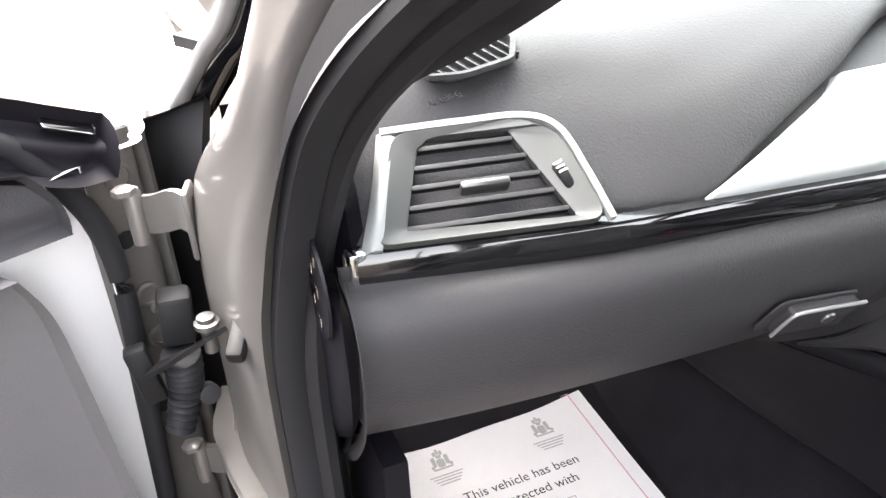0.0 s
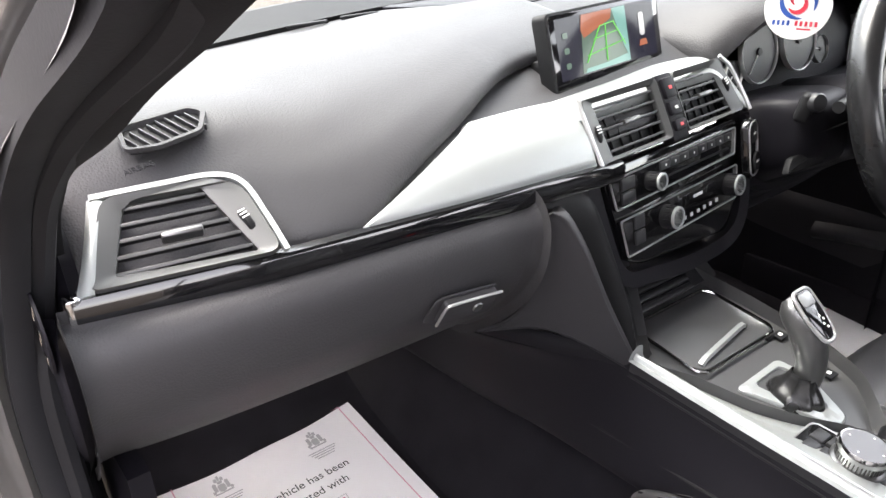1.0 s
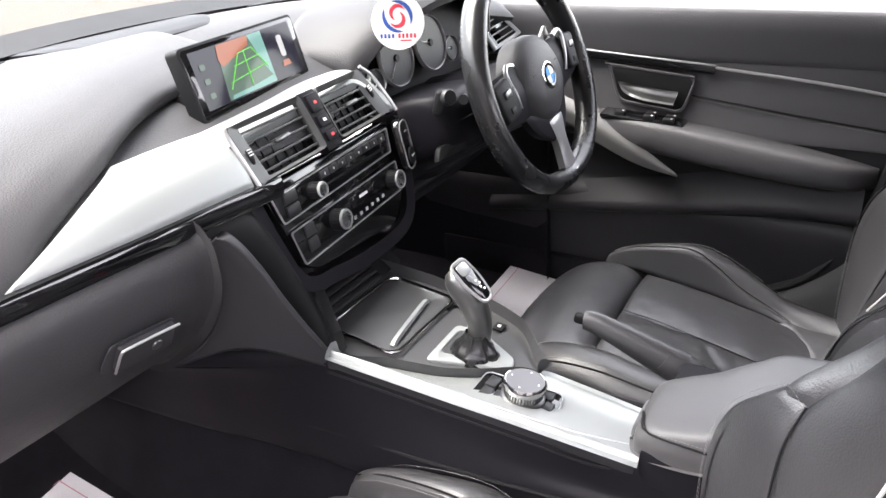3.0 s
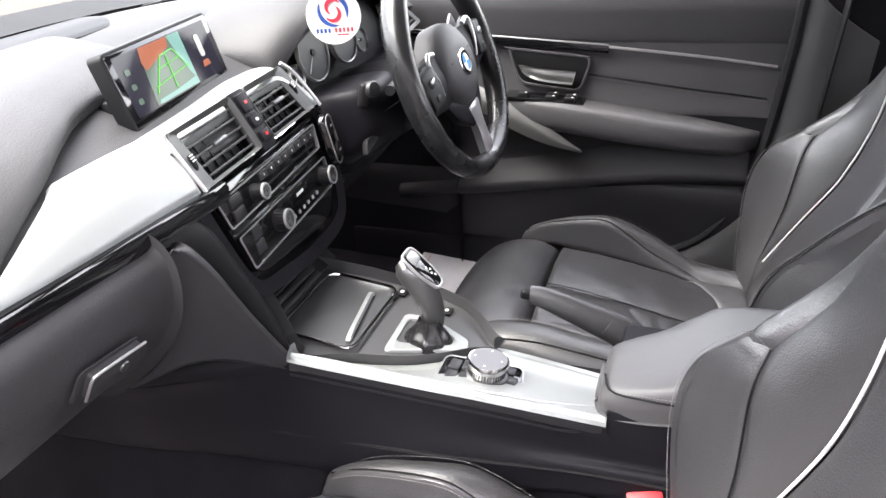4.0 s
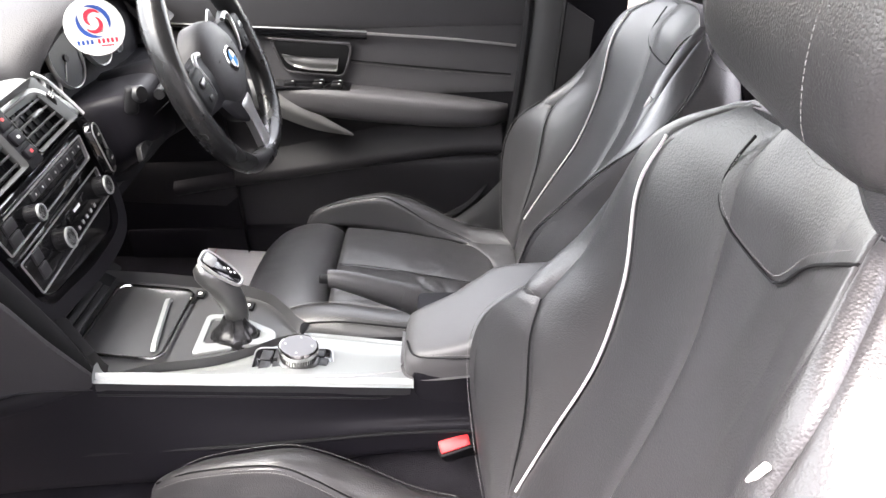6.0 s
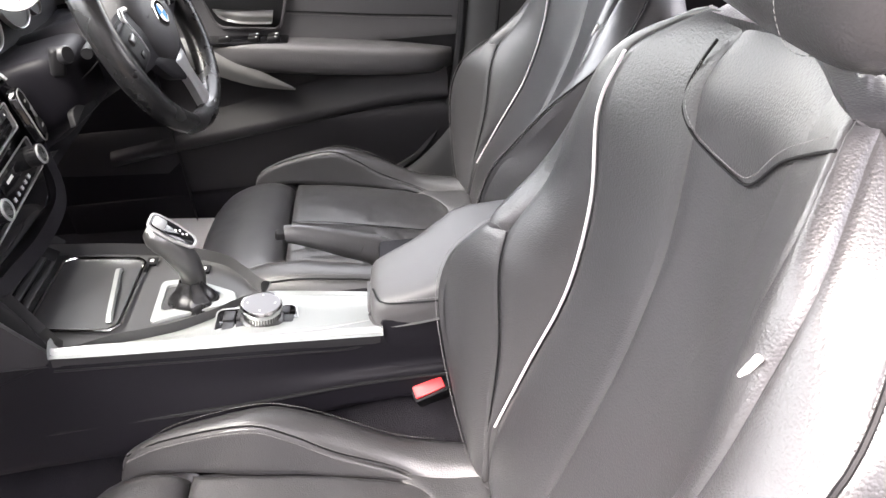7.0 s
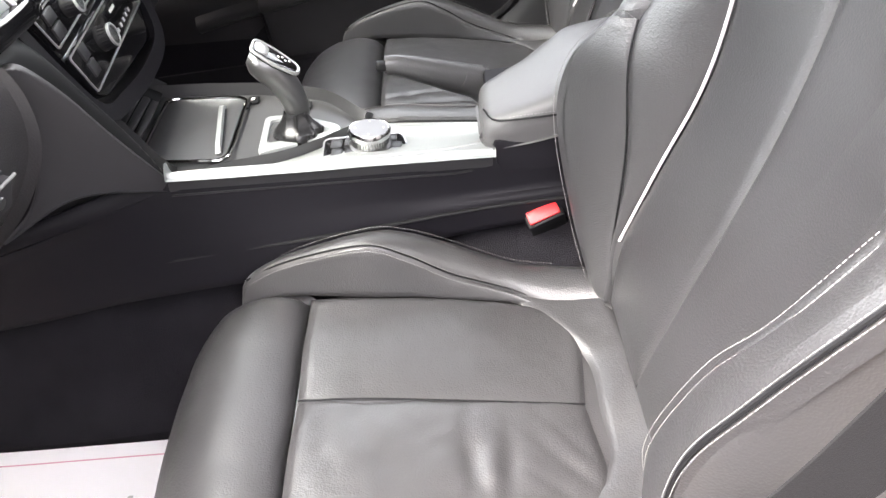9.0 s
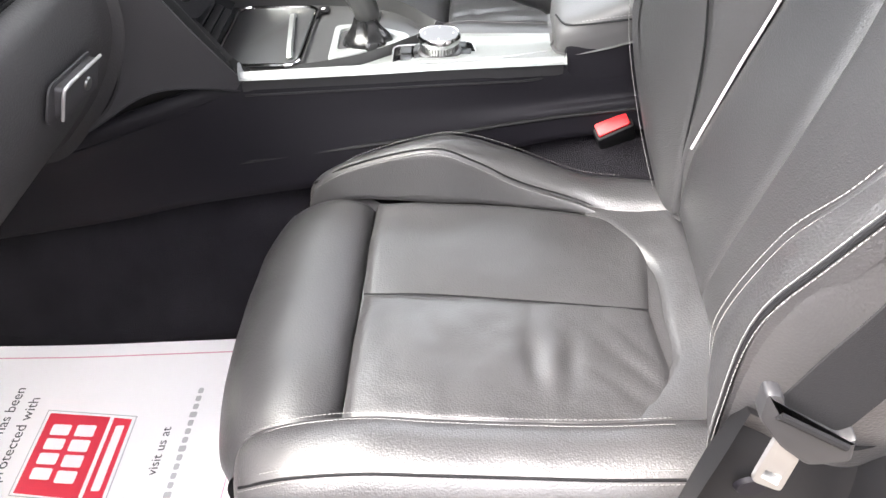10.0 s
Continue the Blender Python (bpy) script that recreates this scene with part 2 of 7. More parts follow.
def slab(outline, depth, m=None, bevel=0.0015, seg=2, hole=None):
    """A flat outline (x, y) given thickness depth towards +z from 0, with its front edge rounded."""
    bm = bmesh.new()
    vs = [bm.verts.new((x, y, 0)) for x, y in outline]
    f = bm.faces.new(vs)
    bm.normal_update()
    if f.normal.z > 0:
        f.normal_flip()
    top = bmesh.ops.extrude_face_region(bm, geom=[f])
    tv = [v for v in top["geom"] if isinstance(v, bmesh.types.BMVert)]
    bmesh.ops.translate(bm, verts=tv, vec=(0, 0, depth))
    if bevel:
        te = [e for e in top["geom"] if isinstance(e, bmesh.types.BMEdge)]
        bmesh.ops.bevel(bm, geom=te, offset=bevel, segments=seg, affect='EDGES', profile=0.5)
    bmesh.ops.recalc_face_normals(bm, faces=bm.faces[:])
    if m is not None:
        bm.transform(m)
    return bm


def rounded(w, h, r, n=5, cx=0.0, cy=0.0):
    out = []
    for k, (sx, sy) in enumerate(((1, 1), (-1, 1), (-1, -1), (1, -1))):
        for i in range(n):
            a = math.pi / 2 * (k + i / (n - 1))
            out.append((cx + sx * (w / 2 - r) + r * math.cos(a), cy + sy * (h / 2 - r) + r * math.sin(a)))
    return out


def soften(poly, r, n=4):
    """A polygon with its corners rounded."""
    out = []
    p = [Vector((x, y)) for x, y in poly]
    for i in range(len(p)):
        a, b, c = p[i - 1], p[i], p[(i + 1) % len(p)]
        k = min(r, (a - b).length * 0.45, (c - b).length * 0.45)
        s, e = b + (a - b).normalized() * k, b + (c - b).normalized() * k
        for j in range(n):
            t = j / (n - 1)
            out.append(tuple(s * (1 - t) ** 2 + b * 2 * t * (1 - t) + e * t * t))
    return out


def ring_frame(outer, inner, depth, m=None, inner_depth=None):
    """A flat frame between two outlines of the same number of points, raised by depth."""
    bm = bmesh.new()
    d2 = depth if inner_depth is None else inner_depth
    loops = [[(x, y, 0) for x, y in outer], [(x, y, depth * 0.7) for x, y in outer]]
    mid = [(0.93 * a + 0.07 * c, 0.93 * b + 0.07 * d, depth) for (a, b), (c, d) in zip(outer, inner)]
    mid2 = [(0.1 * a + 0.9 * c, 0.1 * b + 0.9 * d, d2) for (a, b), (c, d) in zip(outer, inner)]
    loops += [mid, mid2, [(x, y, d2 * 0.6) for x, y in inner], [(x, y, -0.004) for x, y in inner]]
    grid_faces(bm, loops, closed=True)
    bmesh.ops.recalc_face_normals(bm, faces=bm.faces[:])
    if m is not None:
        bm.transform(m)
    return bm


def lathe(profile, m=None, n=32):
    """Profile of (radius, height) turned about z."""
    bm = bmesh.new()
    rows = [[(r * math.cos(2 * math.pi * k / n), r * math.sin(2 * math.pi * k / n), z) for k in range(n)] for r, z in profile]
    vs = grid_faces(bm, rows, closed=True)
    if profile[-1][0] > 1e-5:
        bm.faces.new(vs[-1])
    if profile[0][0] > 1e-5:
        bm.faces.new(vs[0][::-1])
    bmesh.ops.remove_doubles(bm, verts=bm.verts[:], dist=1e-6)
    bmesh.ops.recalc_face_normals(bm, faces=bm.faces[:])
    if m is not None:
        bm.transform(m)
    return bm


def axes(o, x, z):
    """A place with its x along x and its z as near as can be to z."""
    x = Vector(x).normalized()
    y = Vector(z).cross(x).normalized()
    z = x.cross(y)
    m = Matrix((x, y, z)).transposed().to_4x4()
    m.translation = o
    return m


def stitches(pts, step=0.0042, length=0.0029, r=0.0004, lift=0.0007, out=(0, 0, 1)):
    """A row of single stitches along a curve."""
    p = [Vector(q) for q in pts]
    run = sum((p[i + 1] - p[i]).length for i in range(len(p) - 1))
    q = spline(pts, max(3, int(run / step)))
    bm = bmesh.new()
    o = Vector(out).normalized() * lift
    for i in range(len(q) - 1):
        t = (q[i + 1] - q[i]).normalized()
        s = t.cross(Vector(out)).normalized() * r
        u = s.cross(t).normalized() * r
        a, b = q[i] + o, q[i] + t * length + o
        k = [bm.verts.new(v) for v in (a + s, a + u, a - s, b + s, b + u, b - s)]
        bm.faces.new((k[0], k[3], k[4], k[1]))
        bm.faces.new((k[1], k[4], k[5], k[2]))
        bm.faces.new((k[0], k[1], k[2]))
        bm.faces.new((k[3], k[5], k[4]))
    return bm


def text(name, body, size, m, mat, parent, depth=0.0003, align='CENTER'):
    cu = bpy.data.curves.new(name, 'FONT')
    cu.body, cu.size, cu.extrude, cu.align_x, cu.align_y = body, size, depth, align, 'CENTER'
    ob = bpy.data.objects.new(name, cu)
    scene.collection.objects.link(ob)
    dg = bpy.context.evaluated_depsgraph_get()
    me = bpy.data.meshes.new_from_object(ob.evaluated_get(dg))
    bpy.data.objects.remove(ob)
    bm = bmesh.new()
    bm.from_mesh(me)
    bm.transform(m)
    return part(name, bm, mat, parent)


def shift(rows, d):
    return [[tuple(Vector(p) + Vector(d)) for p in r] for r in rows]


# ---- ground and car shell ----
bm = bmesh.new()
bmesh.ops.create_grid(bm, x_segments=60, y_segments=60, size=60)
tagged(link("ground", bm, GRAVEL), "pale sandy gravel yard under and round the car", "ground", kind="structure")

# Unseen wall, added to block low daylight from the passenger side.
bm = boxy(0.25, 26, 3.6, pose(-5.2, -1.0, 1.8), 0.02)
tagged(link("unseen_shade_wall", bm, WALLM), "unseen plain grey wall added to cut low side light", "wall", kind="structure")

shell = thing("car_body", "silver painted car body shell with grey headliner", "car body", kind="structure")
# floor pan and tunnel
FLOOR = 0.30
part("floor_carpet", panel([[(-0.72, -0.9, FLOOR), (-0.45, -0.9, FLOOR), (-0.24, -0.9, FLOOR)], [(-0.72, 0.2, FLOOR), (-0.45, 0.2, FLOOR), (-0.24, 0.2, FLOOR)],
     [(-0.72, 0.62, FLOOR), (-0.45, 0.62, FLOOR), (-0.24, 0.62, FLOOR)], [(-0.72, 0.85, 0.36), (-0.45, 0.85, 0.36), (-0.24, 0.85, 0.36)],
     [(-0.72, 1.05, 0.55), (-0.45, 1.05, 0.55), (-0.24, 1.05, 0.55)], [(-0.72, 1.08, 0.8), (-0.45, 1.08, 0.8), (-0.24, 1.08, 0.8)]], 20, 50, seam=0, skirt=0.01), CARPET, shell)
part("floor_carpet", panel([[(0.24, -0.9, FLOOR), (0.45, -0.9, FLOOR), (0.74, -0.9, FLOOR)], [(0.24, 0.62, FLOOR), (0.45, 0.62, FLOOR), (0.74, 0.62, FLOOR)],
     [(0.24, 0.85, 0.36), (0.45, 0.85, 0.36), (0.74, 0.85, 0.36)], [(0.24, 1.08, 0.8), (0.45, 1.08, 0.8), (0.74, 1.08, 0.8)]], 16, 40, seam=0, skirt=0.01), CARPET, shell)
part("tunnel_carpet", panel([[(-0.25, y, FLOOR - 0.01), (-0.205, y, 0.36), (-0.15, y, 0.46), (0, y, 0.49), (0.15, y, 0.46), (0.205, y, 0.36), (0.25, y, FLOOR - 0.01)] for y in (1.08, 0.5, 0, -0.9)], 40, 20, flip=True, seam=0, skirt=0.01), CARPET, shell)
# footwell wall by the outer sill, roof, rear bulkhead
part("kick_panel", panel([[(-0.70, 0.40, 0.28), (-0.70, 0.40, 0.50), (-0.70, 0.40, 0.70)], [(-0.705, 0.75, 0.28), (-0.705, 0.75, 0.50), (-0.705, 0.75, 0.70)], [(-0.70, 1.1, 0.28), (-0.70, 1.1, 0.5), (-0.70, 1.1, 0.70)]], 10, 20, skirt=0.02), PLASTIC, shell)
part("kick_panel", panel([[(0.725, 0.35, 0.27), (0.725, 0.35, 0.5), (0.725, 0.35, 0.74)], [(0.72, 0.75, 0.27), (0.72, 0.75, 0.50), (0.72, 0.75, 0.74)], [(0.70, 1.1, 0.27), (0.70, 1.1, 0.5), (0.70, 1.1, 0.74)]], 10, 20, flip=True, skirt=0.02), PLASTIC, shell)
part("sill_trim", boxy(0.06, 1.9, 0.14, pose(0.745, -0.3, 0.31), 0.015), PLASTIC, shell)
part("roof_lining", panel([[(-0.60, 0.30, 1.38), (0, 0.38, 1.40), (0.60, 0.30, 1.38)], [(-0.60, -0.4, 1.42), (0, -0.4, 1.45), (0.60, -0.4, 1.42)], [(-0.58, -1.5, 1.36), (0, -1.55, 1.38), (0.58, -1.5, 1.36)]], 20, 20, skirt=0.04, seam=0), HEADLINER, shell)
part("rear_bulkhead", boxy(1.5, 0.1, 0.95, pose(0, -1.75, 0.60), 0.02), PLASTIC, shell)
for sx in (-1, 1):
    part("roof_rail", tube([(sx * 0.70, 0.75, 1.0), (sx * 0.66, 0.5, 1.19), (sx * 0.61, 0.2, 1.37), (sx * 0.6, -0.4, 1.42), (sx * 0.59, -1.3, 1.34), (sx * 0.6, -1.8, 1.0)], 0.045, 40, 10), PAINT if sx < 0 else PLASTIC, shell)
part("rear_side_panel", boxy(0.06, 1.25, 0.80, pose(0.75, -1.2, 0.70), 0.02), PLASTIC, shell)
part("rear_side_panel", boxy(0.06, 1.0, 0.6, pose(-0.78, -1.35, 0.65), 0.02), PAINT, shell)
# driver's side middle pillar with its trim
part("pillar_trim", panel([[(0.74, -0.33, z), (0.735, -0.345, z), (0.72, -0.40, z), (0.72, -0.48, z), (0.735, -0.53, z)] for z in (0.36, 0.6, 0.95)] + [[(0.70, -0.40, 1.15), (0.695, -0.415, 1.15), (0.68, -0.45, 1.15), (0.68, -0.5, 1.15), (0.69, -0.54, 1.15)], [(0.62, -0.45, 1.38), (0.615, -0.46, 1.38), (0.6, -0.5, 1.38), (0.6, -0.54, 1.38), (0.61, -0.56, 1.38)]], 16, 24, skirt=0.03, seam=0), PLASTIC, shell)
EDGE = [(-0.328, 0.95), (-0.321, 0.852), (-0.306, 0.711), (-0.290, 0.62), (-0.265, 0.54), (-0.235, 0.48), (-0.196, 0.431), (-0.150, 0.400), (-0.106, 0.381), (0.0, 0.362), (0.2, 0.352)]
part("door_seal", tube([(0.728, y, z) for y, z in EDGE], 0.010, 60, 8, up=(1, 0, 0)), RUBBER, shell)
part("sill_pillar_trim", panel([[(0.726, y - 0.008, z - 0.006), (0.712, y - 0.03, z - 0.02), (0.708, y - 0.07, z - 0.05), (0.712, y - 0.13, z - 0.09)] for y, z in EDGE], 14, 50, flip=True, seam=0, skirt=0.02), PLATE, shell, "grey plastic pillar and sill trim")
part("belt_strap", boxy(0.05, 0.004, 0.62, pose(0.69, -0.40, 1.0, 4, -6, 0), 0.001), WEBBING, shell)


FOLDS = ((0.31, -0.02, 0.006, 0.09, 0.25, 0.003), (0.28, -0.06, 0.006, 0.08, 0.15, 0.003), (0.35, -0.10, 0.05, 0.008, 0.6, 0.003), (0.33, -0.15, 0.05, 0.007, 0.4, 0.003), (0.30, 0.02, 0.03, 0.010, 0.4, 0.0025))
DENTS = ((-0.466, -0.046, 0.030, 0.009, 0.12, 0.0055), (-0.468, -0.084, 0.028, 0.009, -0.10, 0.006), (-0.467, -0.065, 0.030, 0.008, 0.0, -0.003),
         (-0.43, 0.06, 0.05, 0.012, 0.5, 0.002), (-0.50, -0.135, 0.05, 0.005, 0.9, 0.0022), (-0.47, -0.145, 0.05, 0.005, 0.8, 0.002), (-0.44, -0.15, 0.04, 0.005, 0.7, 0.0018), (-0.41, -0.02, 0.03, 0.010, -0.4, 0.0015))


def seat(x, dy, dz, lean=0.0, drop=0.0, creases=(), reach=1.0):
    """A sports seat; lean: degrees by which its backrest reclines further, drop: how far it sits lower on its hinge."""
    upright = True
    ca, sa = math.cos(radians(lean)), math.sin(radians(lean))
    th = thing("car_seat", "black leather sports seat with pale piping and grey stitching", "car seat", (x, dy, 0.3), "front seats")

    def w(p):
        if upright:
            return (x + p[0], p[1] + dy, p[2] + dz)
        y, z = p[1] + 0.22, p[2] - 0.47
        return (x + p[0], dy - 0.22 + y * ca - z * sa, dz - drop + 0.47 + y * sa + z * ca)

    def rows(r):
        return [[w(p) for p in q] for q in r]

    def pan(name, r, nu, nv, mat, flip=False, **k):
        return part(name, panel(rows(r), nu, nv, flip=flip, **k), mat, th)

    # cushion middle, two halves beside the centre seam
    for k, lab in ((1, ""), (-1, "creased leather cushion half")):
        a = 0.0 if k > 0 else -0.158
        b = 0.158 if k > 0 else 0.0
        fr = [[(a, 0.132, 0.512), ((a + b) / 2, 0.134, 0.516), (b, 0.132, 0.512)],
              [(a * 1.0, 0.06, 0.503 + 0.004 * (a < 0)), ((a + b) / 2, 0.06, 0.506), (b, 0.06, 0.503)],
              [(a, -0.05, 0.482), ((a + b) / 2, -0.05, 0.482), (b, -0.05, 0.482)],
              [(a * 0.97, -0.13, 0.465), ((a + b) / 2, -0.135, 0.463), (b * 0.95, -0.13, 0.465)],
              [(a * 0.86, -0.172, 0.455), ((a + b) / 2, -0.18, 0.455), (b * 0.86, -0.172, 0.455)]]
        c = pan("cushion_half", fr, 40, 60, LEATHER, flip=True, puff=0.005, seam=0.005, roll=0.012, sides=(1, 1, 0, 1) if k > 0 else (1, 1, 1, 0), ripple=0.0012 if k > 0 else 0.0022, dents=() if k > 0 else creases)
        tagged(c, lab)
    part("seam_line", tube([w((0, y, z)) for y, z in ((0.130, 0.5145), (0.06, 0.5062), (-0.05, 0.4832), (-0.13, 0.4652), (-0.17, 0.4565))], 0.0011, 40, 6), SOFT_BLACK, th)
    pan("cushion_base", [[(u, y, z - 0.007) for u in (-0.178, 0, 0.172)] for y, z in ((0.14, 0.50), (0.06, 0.498), (-0.05, 0.480), (-0.13, 0.463), (-0.20, 0.452), (-0.25, 0.452))], 20, 30, SMOOTH_LEATHER, flip=True, seam=0, skirt=0)
    # rear border of the cushion, rising into the backrest
    pan("cushion_border", [[(-0.172, -0.10, 0.472), (-0.08, -0.178, 0.452), (0, -0.186, 0.45), (0.08, -0.178, 0.452), (0.172, -0.10, 0.472)],
                           [(-0.19, -0.15, 0.466), (-0.09, -0.205, 0.455), (0, -0.212, 0.453), (0.09, -0.205, 0.455), (0.19, -0.15, 0.466)],
                           [(-0.175, -0.215, 0.462), (-0.09, -0.235, 0.462), (0, -0.24, 0.462), (0.09, -0.235, 0.462), (0.175, -0.215, 0.462)]], 50, 12, SMOOTH_LEATHER, flip=True, puff=0.004, seam=0.0025, roll=0.008, ripple=0.002)
    # thigh support
    prof = [(0.143, 0.43), (0.141, 0.49), (0.150, 0.512), (0.172, 0.524), (0.205, 0.525), (0.238, 0.512), (0.262, 0.485), (0.272, 0.45), (0.268, 0.40), (0.245, 0.365), (0.2, 0.36)]
    r = []
    for u, k, q in ((-0.176, 0.75, -0.018), (-0.168, 0.93, -0.012), (-0.12, 1, -0.002), (-0.04, 1, 0.006), (0.04, 1, 0.006), (0.115, 1, -0.002), (0.158, 0.93, -0.012), (0.166, 0.75, -0.018)):
        r.append([(u, 0.14 + (y - 0.14) * reach * (k * 0.3 + 0.7) + q * min(1, (y - 0.14) / 0.08), 0.43 + (z - 0.43) * k) for y, z in prof])
    pan("thigh_support", r, 50, 40, LEATHER, flip=False, seam=0.003, roll=0.008, ripple=0.0012, sides=(1, 1, 0, 0))

    # cushion bolsters: the inner one humped, the outer one low and straight
    inner_st = [(0.236, 0.470, 0.172, 0.480, 0.185, 0.470, 0.205), (0.215, 0.503, 0.170, 0.527, 0.182, 0.512, 0.209), (0.158, 0.515, 0.165, 0.554, 0.176, 0.543, 0.212),
                (0.06, 0.505, 0.156, 0.572, 0.168, 0.565, 0.210), (0.01, 0.498, 0.156, 0.549, 0.167, 0.558, 0.208), (-0.04, 0.487, 0.155, 0.512, 0.166, 0.534, 0.206),
                (-0.11, 0.471, 0.153, 0.477, 0.163, 0.494, 0.203), (-0.165, 0.455, 0.136, 0.456, 0.142, 0.482, 0.197), (-0.22, 0.452, 0.13, 0.455, 0.136, 0.476, 0.19)]
    outer_st = [(0.236, 0.475, 0.170, 0.490, 0.180, 0.482, 0.215), (0.215, 0.505, 0.168, 0.528, 0.178, 0.520, 0.222), (0.165, 0.515, 0.162, 0.542, 0.174, 0.540, 0.226),
                (0.10, 0.510, 0.158, 0.543, 0.172, 0.545, 0.227), (0.04, 0.500, 0.157, 0.532, 0.172, 0.538, 0.227), (-0.03, 0.488, 0.155, 0.521, 0.172, 0.527, 0.226),
                (-0.10, 0.473, 0.153, 0.513, 0.172, 0.518, 0.226), (-0.165, 0.457, 0.14, 0.508, 0.170, 0.512, 0.225), (-0.22, 0.454, 0.14, 0.500, 0.168, 0.505, 0.222)]
    for k, st in ((1, inner_st), (-1, outer_st)):
        face, side, seam_a, seam_b, top = [], [], [], [], []
        for y, ze, ue, zr, ur, zt, ut in st:
            o = 0.0
            face.append([(k * ue, y, ze - 0.006), (k * (ue * 0.5 + ur * 0.5), y, ze * 0.45 + zr * 0.55), (k * (ur + o * 0.6), y, zr)])
            side.append([(k * (ur + o * 0.6), y, zr), (k * (0.55 * ur + 0.45 * ut + o), y, 0.5 * (zr + zt) + 0.005), (k * (ut + o), y, zt - 0.004),
                         (k * (ut + 0.020 + o), y, zt - 0.03), (k * (ut + 0.024 + o), y, zt - 0.075), (k * (ut + 0.012 + o), y, 0.385)])
            seam_a.append((k * (ur + 0.004 + o * 0.6), y, zr + 0.001))
            seam_b.append((k * (ur - 0.005 + o * 0.6), y, zr - 0.003))
            top.append((k * (ut + 0.004), y, zt - 0.0045))
        pan("cushion_bolster_face", face, 12, 60, LEATHER, flip=k > 0, seam=0.003, roll=0.006, sides=(0, 0, 1, 1))
        pan("cushion_bolster", side, 30, 60, LEATHER, flip=k > 0, seam=0.003, roll=0.008, ripple=0.001, sides=(1, 0, 1, 0))
        out = (k * 0.3, 0, 1)
        part("seam_line", tube([w((p[0], p[1], p[2] - 0.0015)) for p in (seam_a[1:-1] if k > 0 else [(q[0] - k * 0.003, q[1], q[2] + 0.003) for q in top[1:-1]])], 0.0016, 50, 6), SOFT_BLACK, th)
        part("stitching", stitches([w(p) for p in seam_a[1:-1]], out=out), THREAD, th)
        part("stitching", stitches([w(p) for p in seam_b[1:-1]], out=out), THREAD, th)
        part("stitching", stitches([w(p) for p in top[1:-1]], out=(k * 0.6, 0, 1), lift=0.002), THREAD, th)
        if k < 0:
            part("stitching", stitches([w((p[0] + 0.010, p[1], p[2] + 0.004)) for p in top[1:-1]], out=(k * 0.4, 0, 1), lift=0.002), THREAD, th)

    upright = False
    # backrest middle: a narrow V of smooth leather between two grained panels
    cen = [(-0.222, 0.475), (-0.246, 0.543), (-0.296, 0.65), (-0.342, 0.75), (-0.378, 0.85), (-0.398, 0.95), (-0.405, 1.0), (-0.425, 1.052)]
    pip_o = [(0.130, -0.222, 0.475), (0.146, -0.238, 0.555), (0.147, -0.277, 0.65), (0.148, -0.318, 0.745), (0.149, -0.338, 0.85), (0.148, -0.343, 0.945), (0.140, -0.362, 1.0), (0.098, -0.405, 1.046)]
    pip = [(0.130, -0.222, 0.475), (0.146, -0.238, 0.555), (0.147, -0.277, 0.65), (0.149, -0.317, 0.745), (0.150, -0.337, 0.85), (0.158, -0.341, 0.945), (0.154, -0.360, 1.0), (0.106, -0.405, 1.046)]
    vee = [0.0, 0.004, 0.02, 0.037, 0.052, 0.064, 0.07, 0.06]
    mid = []
    for k in (1, -1):
        r = []
        for (cy, cz), p, v in zip(cen, pip if k > 0 else pip_o, vee):
            f = v / p[0]
            q = (k * v, cy + (p[1] - cy) * f * f, cz + (p[2] - cz) * f)
            h = (k * (v + p[0]) / 2, cy + (p[1] - cy) * ((f + 1) / 2) ** 2, cz + (p[2] - cz) * (f + 1) / 2)
            r.append([q, h, (k * p[0], p[1], p[2])])
        pan("backrest_panel", r, 20, 50, LEATHER if k > 0 else SMOOTH_LEATHER, flip=k > 0, puff=0.004 if k > 0 else 0.0, seam=0.002, roll=0.006, sides=(1, 1, 1, 1) if k > 0 else (1, 1, 0, 1))
    for (cy, cz), p, v in zip(cen, pip_o, vee):
        f = v / p[0]
        e = cy + (p[1] - cy) * f * f
        z = cz + (p[2] - cz) * f
        mid.append([(-v - 0.001, e, z), (0, cy, cz), (v + 0.001, e, z)])
    pan("backrest_insert", mid, 14, 50, SMOOTH_LEATHER, flip=True, puff=0.0, seam=0.002, roll=0.005, sides=(0, 1, 0, 1))
    # head area patch with its curved seam
    patch = [(0.066, -0.398, 1.034), (0.079, -0.393, 1.011), (0.085, -0.388, 0.989), (0.081, -0.386, 0.972), (0.064, -0.390, 0.958), (0.030, -0.394, 0.954), (-0.008, -0.396, 0.956), (-0.024, -0.395, 0.962), (-0.038, -0.394, 0.973), (-0.060, -0.394, 0.998), (-0.093, -0.392, 1.021), (-0.111, -0.393, 1.032)]
    part("seam_line", tube([w((p[0], p[1] + 0.0005, p[2])) for p in patch], 0.0013, 60, 6, up=(0, 1, 0.3)), SOFT_BLACK, th)
    part("stitching", stitches([w((p[0] * 0.93 - 0.002, p[1] + 0.0015, p[2] + 0.006)) for p in patch[1:]], out=(0, 1, 0.2)), THREAD, th)
